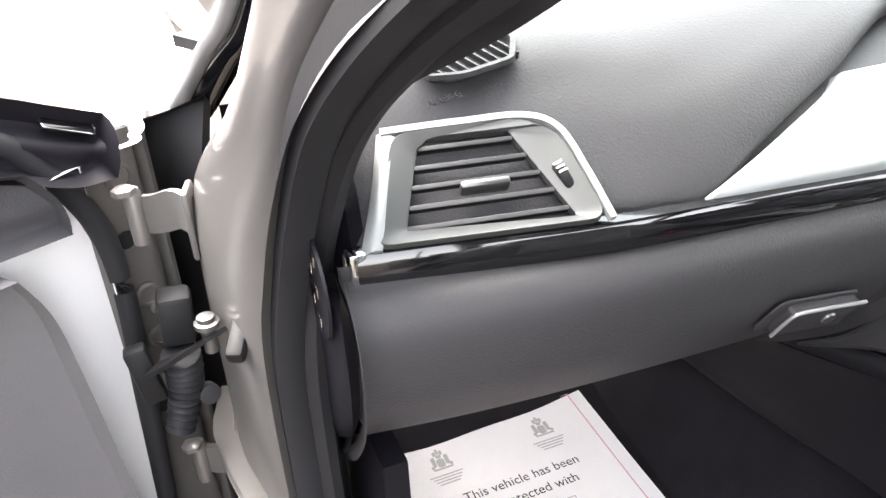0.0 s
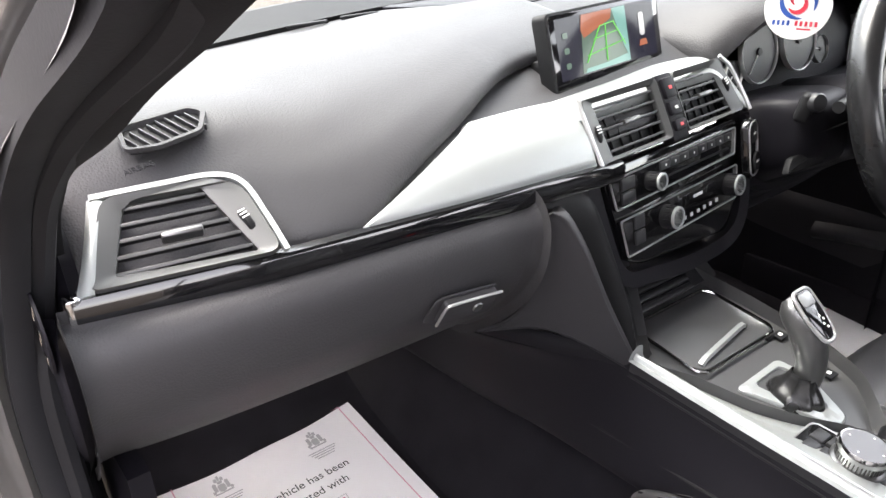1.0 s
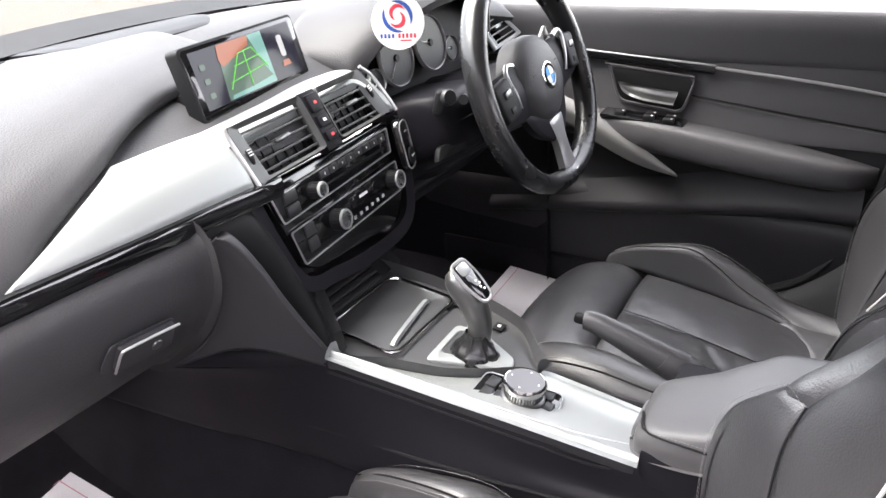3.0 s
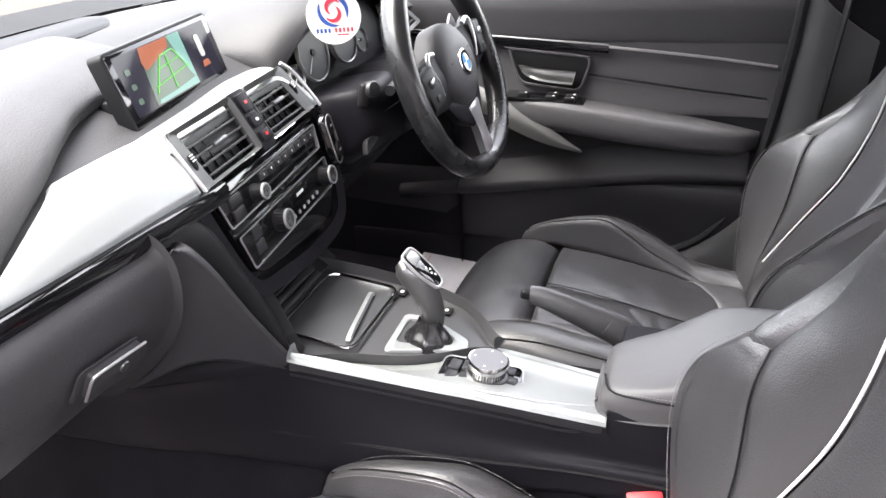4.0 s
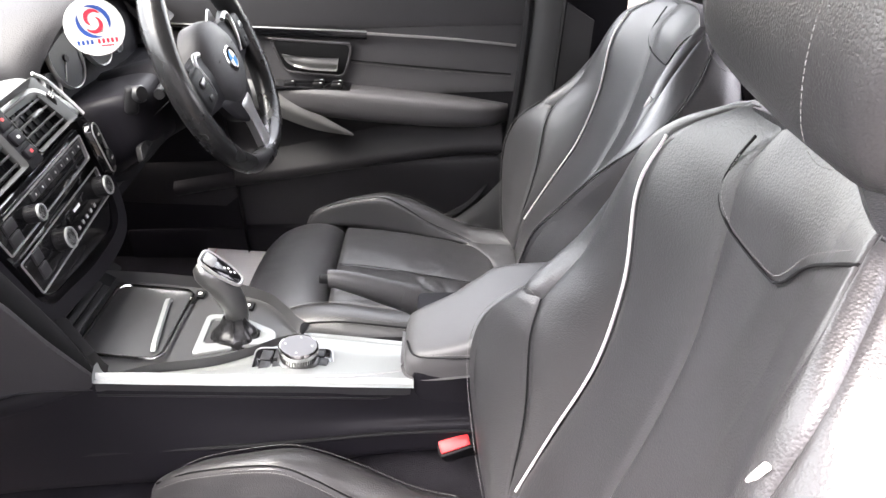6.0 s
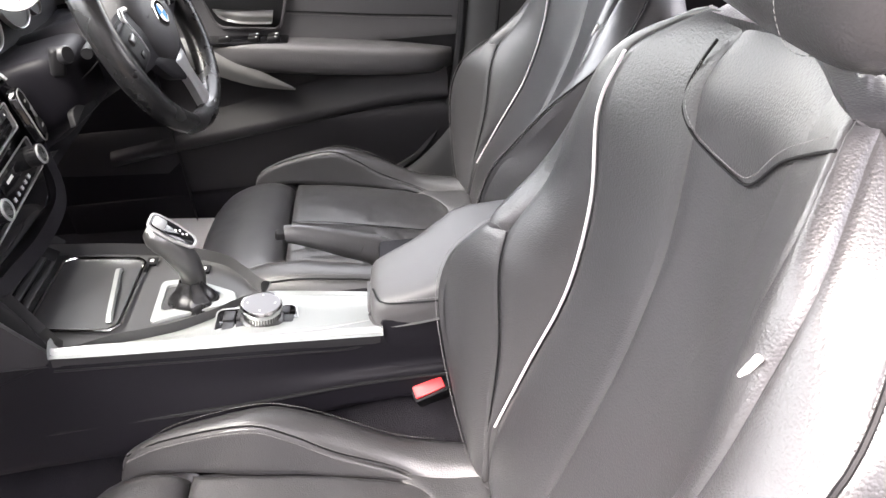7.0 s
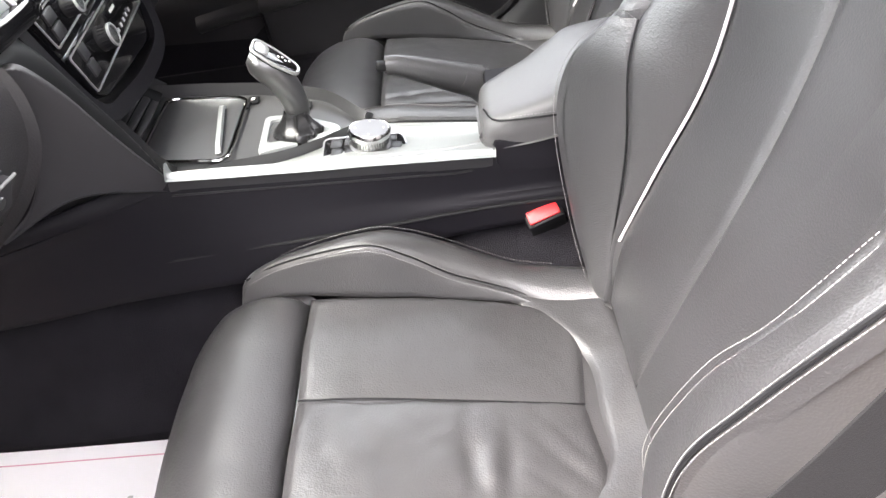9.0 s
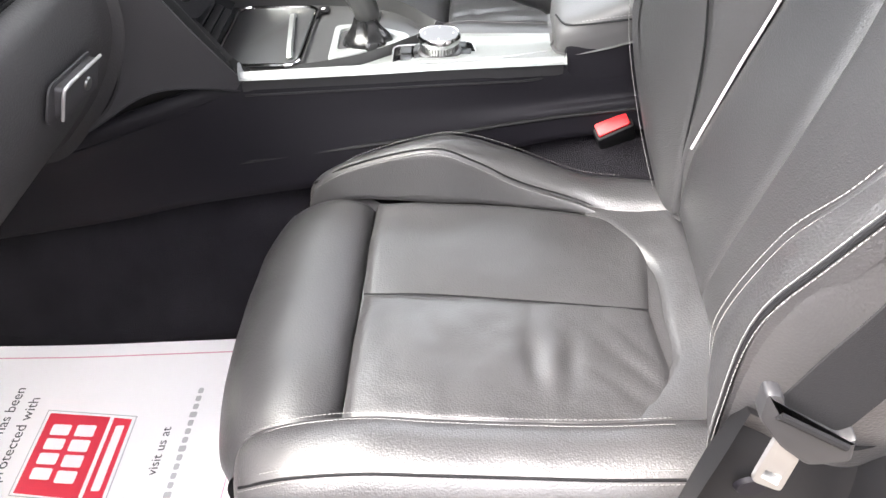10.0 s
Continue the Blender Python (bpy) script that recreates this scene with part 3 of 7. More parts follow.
    # backrest bolsters
    rw = [[(0.130, -0.222, 0.475), (0.150, -0.212, 0.462), (0.168, -0.207, 0.455), (0.19, -0.26, 0.45), (0.19, -0.34, 0.45)],
          [(0.146, -0.238, 0.555), (0.168, -0.212, 0.55), (0.215, -0.190, 0.55), (0.25, -0.25, 0.55), (0.245, -0.36, 0.55)],
          [(0.147, -0.277, 0.65), (0.186, -0.222, 0.655), (0.256, -0.182, 0.660), (0.285, -0.25, 0.665), (0.265, -0.39, 0.665)],
          [(0.148, -0.318, 0.745), (0.197, -0.242, 0.745), (0.250, -0.198, 0.735), (0.285, -0.27, 0.74), (0.27, -0.41, 0.74)],
          [(0.1485, -0.332, 0.80), (0.203, -0.262, 0.788), (0.228, -0.242, 0.790), (0.277, -0.30, 0.80), (0.27, -0.42, 0.81)],
          [(0.149, -0.339, 0.86), (0.203, -0.304, 0.85), (0.238, -0.302, 0.85), (0.275, -0.35, 0.86), (0.27, -0.43, 0.88)],
          [(0.148, -0.343, 0.945), (0.190, -0.334, 0.94), (0.235, -0.360, 0.93), (0.267, -0.40, 0.93), (0.262, -0.45, 0.93)],
          [(0.140, -0.362, 1.0), (0.172, -0.362, 0.996), (0.205, -0.387, 0.985), (0.232, -0.42, 0.97), (0.232, -0.46, 0.95)],
          [(0.098, -0.405, 1.046), (0.112, -0.414, 1.045), (0.126, -0.428, 1.037), (0.135, -0.45, 1.02), (0.135, -0.47, 1.0)]]
    ro = [[Vector(p) for p in q] for q in rw]
    for q, p, u in zip(rw, ((0.130, -0.222, 0.475), (0.146, -0.238, 0.555), (0.147, -0.277, 0.65), (0.149, -0.317, 0.745), (0.150, -0.331, 0.80), (0.151, -0.338, 0.86), (0.158, -0.341, 0.945), (0.154, -0.360, 1.0), (0.106, -0.405, 1.046)), (0.137, 0.150, 0.170, 0.193, 0.208, 0.211, 0.203, 0.184, 0.122)):
        q[0], q[1] = p, (u, *q[1][1:])
    for i, sy in ((0, -0.220), (1, -0.229), (2, -0.245), (3, -0.250)):
        rw[i][1] = (rw[i][1][0], sy, rw[i][1][2])
    for i, sy, ey, eu, ez in ((1, -0.196, -0.180, 0.225, 0.55), (2, -0.184, -0.170, 0.258, 0.655), (3, -0.212, -0.182, 0.257, 0.74), (4, -0.246, -0.212, 0.258, 0.79), (5, -0.292, -0.262, 0.262, 0.86), (6, -0.332, -0.335, 0.256, 0.93)):
        ro[i][1].y = sy
        ro[i][2] = Vector((eu, ey, ez))
    ro = [[tuple(p) for p in q] for q in ro]
    for k in (1, -1):
        m = [[(k * p[0], p[1], p[2]) for p in q] for q in (rw if k > 0 else ro)]
        top = 5 if k > 0 else 9
        pan("backrest_bolster", [[q[0], tuple((Vector(q[0]) + Vector(q[1])) / 2 + Vector((0, 0.006, 0))), q[1]] for q in m], 16, 60, LEATHER, flip=k > 0, seam=0.003, roll=0.006, ripple=0.0008)
        pan("bolster_wing", [[q[1], tuple((Vector(q[1]) + Vector(q[2])) / 2 + Vector((0, 0.004, 0))), q[2]] for q in m[:top]], 16, 50, LEATHER, flip=k > 0, seam=0.003, roll=0.007)
        pan("bolster_side", [q[2:] for q in m[:top]], 20, 50, LEATHER, flip=k > 0, seam=0.003, roll=0.007)
        if k > 0:
            pan("shoulder", [q[1:] for q in m[4:]], 24, 40, LEATHER, flip=True, seam=0.003, roll=0.006)
        part("piping", tube([w((k * (p[0] - 0.001), p[1] + 0.003, p[2])) for p in (pip[1:-1] if k > 0 else [(0.175, -0.3335, 0.934), (0.179, -0.3345, 0.944), (0.182, -0.3365, 0.953)])], 0.0017 if k > 0 else 0.0026, 60, 7, up=(0, 1, 0)), PIPING, th, "pale grey piping")
        edge = [q[2] for q in m[:top]] + ([m[4][1]] if k > 0 else [])
        for d in (0.004, -0.006):
            part("stitching", stitches([w((p[0] - k * d * 0.6, p[1] + 0.002 - abs(d) * 0.2, p[2] + d * 0.2)) for p in edge], out=(0, 1, 0.2)), THREAD, th)
        if k > 0:
            part("seam_line", tube([w((q[1][0], q[1][1] + 0.0005, q[1][2])) for q in m[:5]], 0.0012, 40, 6, up=(0, 1, 0)), SOFT_BLACK, th)
        if k < 0:
            part("seam_line", tube([w((p[0] + 0.001, p[1] - 0.0004, p[2])) for p in edge], 0.0018, 60, 6, up=(0, 1, 0)), SOFT_BLACK, th)
            for d in (0.003, -0.004):
                part("stitching", stitches([w((q[1][0] + d, q[1][1] + 0.001, q[1][2])) for q in m[1:6]], out=(0, 1, 0.2)), THREAD, th)
    # top edge, back shell
    pan("backrest_top", [[(-0.10, -0.405, 1.046), (0, -0.425, 1.054), (0.10, -0.405, 1.046)], [(-0.12, -0.44, 1.045), (0, -0.45, 1.052), (0.12, -0.44, 1.045)], [(-0.13, -0.475, 1.0), (0, -0.48, 1.01), (0.13, -0.475, 1.0)]], 24, 12, LEATHER, flip=True, seam=0.002)
    pan("back_shell", [[(-0.19, -0.34, 0.45), (0, -0.36, 0.45), (0.19, -0.34, 0.45)], [(-0.265, -0.39, 0.66), (0, -0.43, 0.66), (0.265, -0.39, 0.66)], [(-0.265, -0.445, 0.92), (0, -0.48, 0.92), (0.265, -0.445, 0.92)], [(-0.135, -0.47, 1.0), (0, -0.485, 1.01), (0.135, -0.47, 1.0)]], 24, 24, PLASTIC, skirt=0, seam=0)
    # headrest
    hp = [(-0.425, 1.085), (-0.395, 1.075), (-0.372, 1.082), (-0.358, 1.11), (-0.355, 1.16), (-0.368, 1.22), (-0.40, 1.255), (-0.44, 1.255), (-0.465, 1.22), (-0.465, 1.13), (-0.425, 1.085)]
    r = []
    for u, k in ((-0.143, 0.0), (-0.143, 0.35), (-0.138, 0.72), (-0.12, 0.93), (-0.06, 1), (0, 1.02), (0.06, 1), (0.12, 0.93), (0.138, 0.72), (0.143, 0.35), (0.143, 0.0)):
        r.append([(u, -0.412 + (y + 0.412) * k, 1.165 + (z - 1.165) * (0.35 + 0.65 * k if k else 0)) for y, z in hp])
    hr = pan("headrest", r, 40, 40, LEATHER, flip=False, seam=0, skirt=0)
    for k in (-1, 1):
        part("stitching", stitches([w((k * 0.085, y + 0.003, z)) for y, z in hp[1:7]], out=(0, 1, 0)), THREAD, hr)
        part("headrest_post", tube([w((k * 0.06, -0.435, 1.02)), w((k * 0.06, -0.43, 1.11))], 0.006, 6, 10), CHROME, th)
    upright = True
    # base and outer valance
    pan("seat_base", [[(-0.21, 0.20, 0.40), (-0.215, 0.20, 0.36), (-0.2, 0.20, 0.31)], [(-0.235, 0.15, 0.42), (-0.245, 0.15, 0.37), (-0.225, 0.15, 0.31)], [(-0.235, -0.2, 0.42), (-0.245, -0.2, 0.37), (-0.225, -0.2, 0.31)], [(-0.22, -0.38, 0.47), (-0.23, -0.38, 0.40), (-0.215, -0.38, 0.31)]], 12, 24, PLASTIC, flip=False)
    part("seat_frame", boxy(0.40, 0.50, 0.12, Matrix.Translation(w((0, -0.08, 0.38))), 0.02), SOFT_BLACK, th)
    for k in (-1, 1):
        part("seat_rail", boxy(0.04, 0.62, 0.035, Matrix.Translation((x + k * 0.19, dy - 0.06, 0.318)), 0.004), SOFT_BLACK, th)
    return th


passenger = seat(-0.39, 0, 0, creases=DENTS, reach=1.10)
driver = seat(0.388, -0.063, -0.036, 7.5, 0.024, creases=FOLDS, reach=1.32)

# ---- dashboard ----
dash = thing("dashboard", "dark grained dashboard with silver and gloss black trim", "dashboard", (0, 0.6, 0.7))


def D(name, rows, nu, nv, mat, **k):
    return part(name, panel(rows, nu, nv, **k), mat, dash)


# passenger pad, whose edge runs up along the silver panel and past the screen
D("top_pad", [[(-0.705, 0.41, 0.875), (-0.70, 0.445, 0.91), (-0.70, 0.475, 0.945), (-0.70, 0.505, 0.972), (-0.70, 0.58, 0.980), (-0.70, 0.66, 0.978)],
              [(-0.55, 0.385, 0.880), (-0.55, 0.415, 0.912), (-0.55, 0.452, 0.950), (-0.55, 0.50, 0.984), (-0.55, 0.62, 0.993), (-0.55, 0.76, 0.985)],
              [(-0.455, 0.366, 0.884), (-0.45, 0.388, 0.915), (-0.45, 0.425, 0.950), (-0.45, 0.49, 0.983), (-0.45, 0.64, 0.998), (-0.45, 0.80, 0.988)],
              [(-0.385, 0.384, 0.917), (-0.385, 0.402, 0.938), (-0.38, 0.435, 0.962), (-0.38, 0.51, 0.989), (-0.37, 0.66, 1.002), (-0.37, 0.82, 0.990)],
              [(-0.290, 0.417, 0.950), (-0.287, 0.432, 0.963), (-0.285, 0.465, 0.979), (-0.285, 0.53, 0.996), (-0.28, 0.67, 1.007), (-0.28, 0.83, 0.994)],
              [(-0.232, 0.445, 0.964), (-0.230, 0.458, 0.975), (-0.228, 0.49, 0.988), (-0.225, 0.55, 1.002), (-0.22, 0.68, 1.012), (-0.22, 0.835, 0.996)],
              [(-0.165, 0.480, 0.970), (-0.163, 0.492, 0.980), (-0.160, 0.52, 0.992), (-0.16, 0.58, 1.006), (-0.16, 0.69, 1.015), (-0.16, 0.84, 0.998)],
              [(-0.09, 0.500, 0.972), (-0.09, 0.510, 0.980), (-0.09, 0.54, 0.993), (-0.09, 0.60, 1.007), (-0.09, 0.70, 1.0155), (-0.09, 0.845, 0.999)],
              [(0.02, 0.515, 0.972), (0.02, 0.525, 0.980), (0.02, 0.55, 0.993), (0.02, 0.61, 1.007), (0.02, 0.70, 1.0155), (0.02, 0.845, 0.999)]], 60, 90, DASH, flip=True, seam=0.008, roll=0.012, skirt=0.02)
D("centre_pad", [[(-0.42, 0.380, 0.888), (-0.42, 0.395, 0.91), (-0.42, 0.43, 0.94), (-0.42, 0.50, 0.965), (-0.42, 0.65, 0.985), (-0.42, 0.80, 0.975)],
              [(-0.25, 0.375, 0.89), (-0.25, 0.395, 0.915), (-0.25, 0.435, 0.940), (-0.25, 0.52, 0.965), (-0.25, 0.66, 0.998), (-0.25, 0.83, 0.990)],
              [(-0.14, 0.380, 0.90), (-0.14, 0.405, 0.922), (-0.14, 0.445, 0.938), (-0.14, 0.53, 0.972), (-0.14, 0.67, 1.010), (-0.14, 0.84, 0.998)],
              [(0.0, 0.385, 0.90), (0.0, 0.41, 0.922), (0.0, 0.455, 0.940), (0.0, 0.53, 0.972), (0.0, 0.68, 1.012), (0.0, 0.85, 0.998)],
              [(0.14, 0.42, 0.915), (0.14, 0.44, 0.928), (0.14, 0.47, 0.942), (0.14, 0.54, 0.975), (0.14, 0.68, 1.012), (0.14, 0.85, 0.998)],
              [(0.3, 0.50, 0.99), (0.3, 0.52, 1.0), (0.3, 0.55, 1.005), (0.3, 0.60, 1.008), (0.3, 0.7, 1.010), (0.3, 0.83, 0.99)],
              [(0.55, 0.46, 0.96), (0.55, 0.49, 0.978), (0.55, 0.53, 0.985), (0.55, 0.60, 0.99), (0.55, 0.7, 0.99), (0.55, 0.76, 0.985)],
              [(0.70, 0.42, 0.93), (0.70, 0.45, 0.955), (0.70, 0.48, 0.965), (0.70, 0.53, 0.972), (0.70, 0.6, 0.978), (0.70, 0.66, 0.975)]], 50, 80, DASH, flip=True, seam=0.006, roll=0.015, skirt=0.02)
spk = part("speaker_panel", panel([[(-0.105, 0.665, 1.0145), (0, 0.655, 1.0125), (0.105, 0.665, 1.0125)], [(-0.15, 0.72, 1.0165), (0, 0.715, 1.0165), (0.15, 0.72, 1.0165)], [(-0.17, 0.79, 1.0105), (0, 0.79, 1.0115), (0.17, 0.79, 1.0105)]], 24, 16, flip=False, seam=0.002, roll=0.006, skirt=0.006), PLASTIC, dash, "perforated speaker panel")
for x, y in ((-0.30, 0.742), (-0.215, 0.750), (0.30, 0.742)):
    part("demister_slot", boxy(0.062, 0.008, 0.005, pose(x, y, 1.0005 + 0.008 * math.cos(x * 2.4), -3, 0, -x * 14), 0.002), SOFT_BLACK, dash)
# glove box lid, and the narrow end trim by the door
GB = [(0.366, 0.868), (0.345, 0.864), (0.334, 0.845), (0.336, 0.81), (0.350, 0.775), (0.385, 0.73), (0.43, 0.69), (0.478, 0.658), (0.53, 0.655)]
glove = D("glovebox_lid", [[(x, y + o, z) for y, z in GB] for x, o in ((-0.713, 0.026), (-0.6, 0.012), (-0.45, 0.004), (-0.262, 0.0))], 60, 60, DASH, flip=True, seam=0.005, roll=0.012)
D("dash_end", [[(-0.7138, y + 0.0268, z) for y, z in GB], [(-0.7185, y + 0.0300, z) for y, z in GB], [(-0.724, y + 0.055, z) for y, z in GB], [(-0.723, y + 0.16, z) for y, z in GB]], 30, 16, PLASTIC, flip=False, seam=0.0)
D("dash_end", [[(-0.700, 0.41, 0.87), (-0.700, 0.43, 0.93), (-0.70, 0.47, 0.96)], [(-0.712, 0.45, 0.86), (-0.712, 0.47, 0.93), (-0.712, 0.5, 0.96)], [(-0.712, 0.6, 0.85), (-0.712, 0.6, 0.93), (-0.712, 0.6, 0.97)]], 12, 10, PLASTIC, flip=False, seam=0.003)
# gloss strip
STRIP = [(-0.700, 0.392, 0.880), (-0.6, 0.374, 0.880), (-0.529, 0.362, 0.880), (-0.44, 0.357, 0.878), (-0.35, 0.352, 0.876), (-0.25, 0.347, 0.874), (-0.15, 0.346, 0.870), (-0.12, 0.349, 0.868)]
part("gloss_strip", sweep(STRIP, [(-0.006, -0.011), (0.004, -0.012), (0.006, -0.006), (0.006, 0.004), (0.003, 0.010), (-0.006, 0.011)], 50), GLOSS, dash, "gloss black trim strip")
part("chrome_strip_end", boxy(0.012, 0.014, 0.024, pose(-0.700, 0.394, 0.880), 0.002), CHROME, dash)
# silver panel
D("silver_trim", [[(-0.462, 0.360, 0.890), (-0.36, 0.353, 0.888), (-0.26, 0.348, 0.886), (-0.16, 0.347, 0.882)],
                  [(-0.40, 0.376, 0.910), (-0.32, 0.372, 0.915), (-0.23, 0.366, 0.915), (-0.158, 0.361, 0.908)],
                  [(-0.335, 0.395, 0.932), (-0.28, 0.396, 0.935), (-0.21, 0.392, 0.933), (-0.156, 0.384, 0.927)],
                  [(-0.290, 0.414, 0.945), (-0.25, 0.421, 0.944), (-0.20, 0.428, 0.941), (-0.155, 0.434, 0.938)]], 40, 24, SILVER, flip=False, seam=0.003, roll=0.004, puff=0.003)
D("silver_trim", [[(-0.156, 0.384, 0.927), (-0.04, 0.398, 0.932), (0.08, 0.408, 0.934), (0.128, 0.402, 0.931), (0.178, 0.386, 0.879)],
                  [(-0.155, 0.434, 0.938), (-0.04, 0.448, 0.940), (0.09, 0.462, 0.944), (0.165, 0.440, 0.938), (0.205, 0.391, 0.874)]], 50, 10, SILVER, flip=False, seam=0.003, roll=0.004)

# passenger side vent
V = axes((-0.696, 0.393, 0.890), (0.984, -0.177, 0.012), Vector((0.984, -0.177, 0.012)).cross(Vector((0.138, 0.804, 0.578))))


def vent(m, outer, inner, slats, parent, wheel, tab, name="side_vent", edge=SATIN, fins=6):
    """A louvred air vent in the plane of m: outlines in its x, y; z towards the reader."""
    v = part(name, slab([(x, y) for x, y in inner], 0.004, m @ pose(0, 0, -0.05 if name == "side_vent" else -0.018)), SOFT_BLACK, parent)
    part("vent_frame", ring_frame(outer, inner, 0.006, m, 0.003), SATIN_GREY, v)
    xs = [p[0] for p in inner]
    ys = [p[1] for p in inner]
    lo, hi = min(ys), max(ys)
    for i in range(slats):
        t = (i + 0.5) / slats
        y = lo + (hi - lo) * t
        cut = []
        for a, b in zip(inner, inner[1:] + inner[:1]):
            if (a[1] - y) * (b[1] - y) < 0:
                cut.append(a[0] + (b[0] - a[0]) * (y - a[1]) / (b[1] - a[1]))
        if len(cut) > 1:
            w0 = max(cut) - min(cut)
            part("slat", boxy(w0, 0.0018, 0.006, m @ pose((max(cut) + min(cut)) / 2, y, -0.0035, 4), 0.0006), SOFT_BLACK, v)
            # Paler strip paints the highlight along the black slat's front edge.
            part("lit_slat_edge", boxy(w0, 0.0032, 0.0016, m @ pose((max(cut) + min(cut)) / 2, y, 0.0002, 14), 0.0006), PLATE, v)
    for i in range(fins):
        x = min(xs) + (max(xs) - min(xs)) * (i + 0.5) / fins
        part("fin", boxy(0.0015, (hi - lo) * 0.96, 0.012 if name == "side_vent" else 0.003, m @ pose(x, (lo + hi) / 2, -0.032 if name == "side_vent" else -0.0125), 0), SOFT_BLACK, v)
    part("vent_tab", boxy(tab[2], 0.006, 0.012, m @ pose(tab[0], tab[1], -0.001), 0.002), DARK_CHROME, v)
    if wheel:
        wm = m @ pose(wheel[0], wheel[1], 0.001, 0, 0, wheel[2])
        part("thumbwheel", lathe([(0.0, -0.0035), (0.013, -0.0035), (0.0145, -0.002), (0.0145, 0.002), (0.013, 0.0035), (0.0, 0.0035)], wm @ pose(0, 0, -0.007, 0, 90, 0), 24), SOFT_BLACK, v)
        for j in (-1, 0, 1):
            part("thumbwheel_mark", boxy(0.0065, 0.0012, 0.0012, wm @ pose(0, 0.005 + j * 0.0035, 0.0075), 0), WHITE, v)
    return v


vo = soften([(0.006, -0.001), (0.163, -0.003), (0.150, 0.066), (0.126, 0.085), (0.032, 0.084)], 0.014, 6)
vi = soften([(0.030, 0.010), (0.143, 0.004), (0.113, 0.077), (0.051, 0.079), (0.046, 0.065)], 0.003, 6)
sv = vent(V, vo, vi, 5, dash, (0.141, 0.034, 20), (0.088, 0.037, 0.034))
part("vent_surround", sweep([V @ Vector(p) for p in ((0.165, -0.003, 0.003), (0.158, 0.035, 0.003), (0.148, 0.072, 0.003), (0.126, 0.086, 0.003), (0.08, 0.087, 0.003), (0.025, 0.086, 0.003))], [(-0.0025, -0.002), (0.0025, -0.002), (0.0025, 0.003), (-0.0025, 0.003)], 40, up=(0, -0.6, 0.8)), SILVER, sv, "satin silver vent surround")
part("vent_blade", panel([[V @ Vector(p) for p in ((-0.002, -0.003, 0.0), (0.005, -0.003, 0.006), (0.013, -0.003, 0.006))], [V @ Vector(p) for p in ((0.012, 0.045, 0.0), (0.018, 0.045, 0.006), (0.025, 0.045, 0.006))], [V @ Vector(p) for p in ((0.022, 0.088, 0.0), (0.028, 0.086, 0.005), (0.036, 0.080, 0.005))]], 10, 14, seam=0.001, roll=0.002), SILVER, sv, "bright silver vent blade")

# demister vent and raised lettering
Vd = axes((-0.616, 0.465, 0.9735), (0.866, 0.473, 0.162), Vector((0.866, 0.473, 0.162)).cross(Vector((-0.498, 0.844, 0.197))))
do = soften([(-0.009, 0.0), (0.012, -0.019), (0.053, -0.032), (0.084, -0.012), (0.080, 0.006), (0.017, 0.034)], 0.007, 5)
di = soften([(-0.004, 0.0), (0.014, -0.015), (0.052, -0.027), (0.078, -0.010), (0.075, 0.003), (0.018, 0.028)], 0.005, 5)
dv = part("demister_vent", slab(di, 0.003, Vd @ pose(0, 0, -0.004)), SOFT_BLACK, dash)
part("vent_frame", ring_frame(do, di, 0.004, Vd), DASH, dv)
for i in range(8):
    a = 0.006 + i * 0.0085
    part("slat", boxy(0.0016, 0.036 - 0.002 * abs(i - 4), 0.006, Vd @ pose(a, 0.012 - a * 0.33 - 0.004, 0.0, 0, 0, -12), 0.0004), KEY, dv)
text("airbag_mark", "AIRBAG", 0.0078, axes((-0.622, 0.4290, 0.9682), (0.97, 0.2, 0.08), (0, -0.5, 0.85)), PLASTIC, dash, 0.0004)
# wing between glove box and console
FASCIA = [[(-0.258, 0.348, 0.866), (-0.259, 0.336, 0.84), (-0.258, 0.352, 0.775), (-0.252, 0.42, 0.69), (-0.246, 0.475, 0.645)],
                   [(-0.232, 0.342, 0.866), (-0.225, 0.330, 0.84), (-0.21, 0.335, 0.775), (-0.205, 0.37, 0.69), (-0.20, 0.38, 0.640)],
                   [(-0.200, 0.340, 0.866), (-0.180, 0.325, 0.835), (-0.160, 0.307, 0.76), (-0.150, 0.292, 0.70), (-0.148, 0.278, 0.642)],
                   [(-0.165, 0.352, 0.866), (-0.156, 0.350, 0.84), (-0.130, 0.335, 0.76), (-0.125, 0.312, 0.70), (-0.130, 0.284, 0.645)],
                   [(-0.140, 0.375, 0.866), (-0.130, 0.380, 0.84), (-0.100, 0.370, 0.76), (-0.10, 0.335, 0.70), (-0.115, 0.30, 0.65)]]
D("fascia_side", shift(FASCIA, (0.008, 0.016, 0)), 40, 40, SOFT_BLACK, flip=True, seam=0.004, roll=0.008)
WING_SEAM = [(-0.2554, 0.336, 0.858), (-0.2455, 0.338, 0.806), (-0.2515, 0.352, 0.752), (-0.269, 0.372, 0.715), (-0.294, 0.400, 0.695)]
WING_CREST = [(-0.2480, 0.331, 0.856), (-0.233, 0.323, 0.845), (-0.2127, 0.310, 0.803), (-0.187, 0.296, 0.733), (-0.146, 0.278, 0.640)]
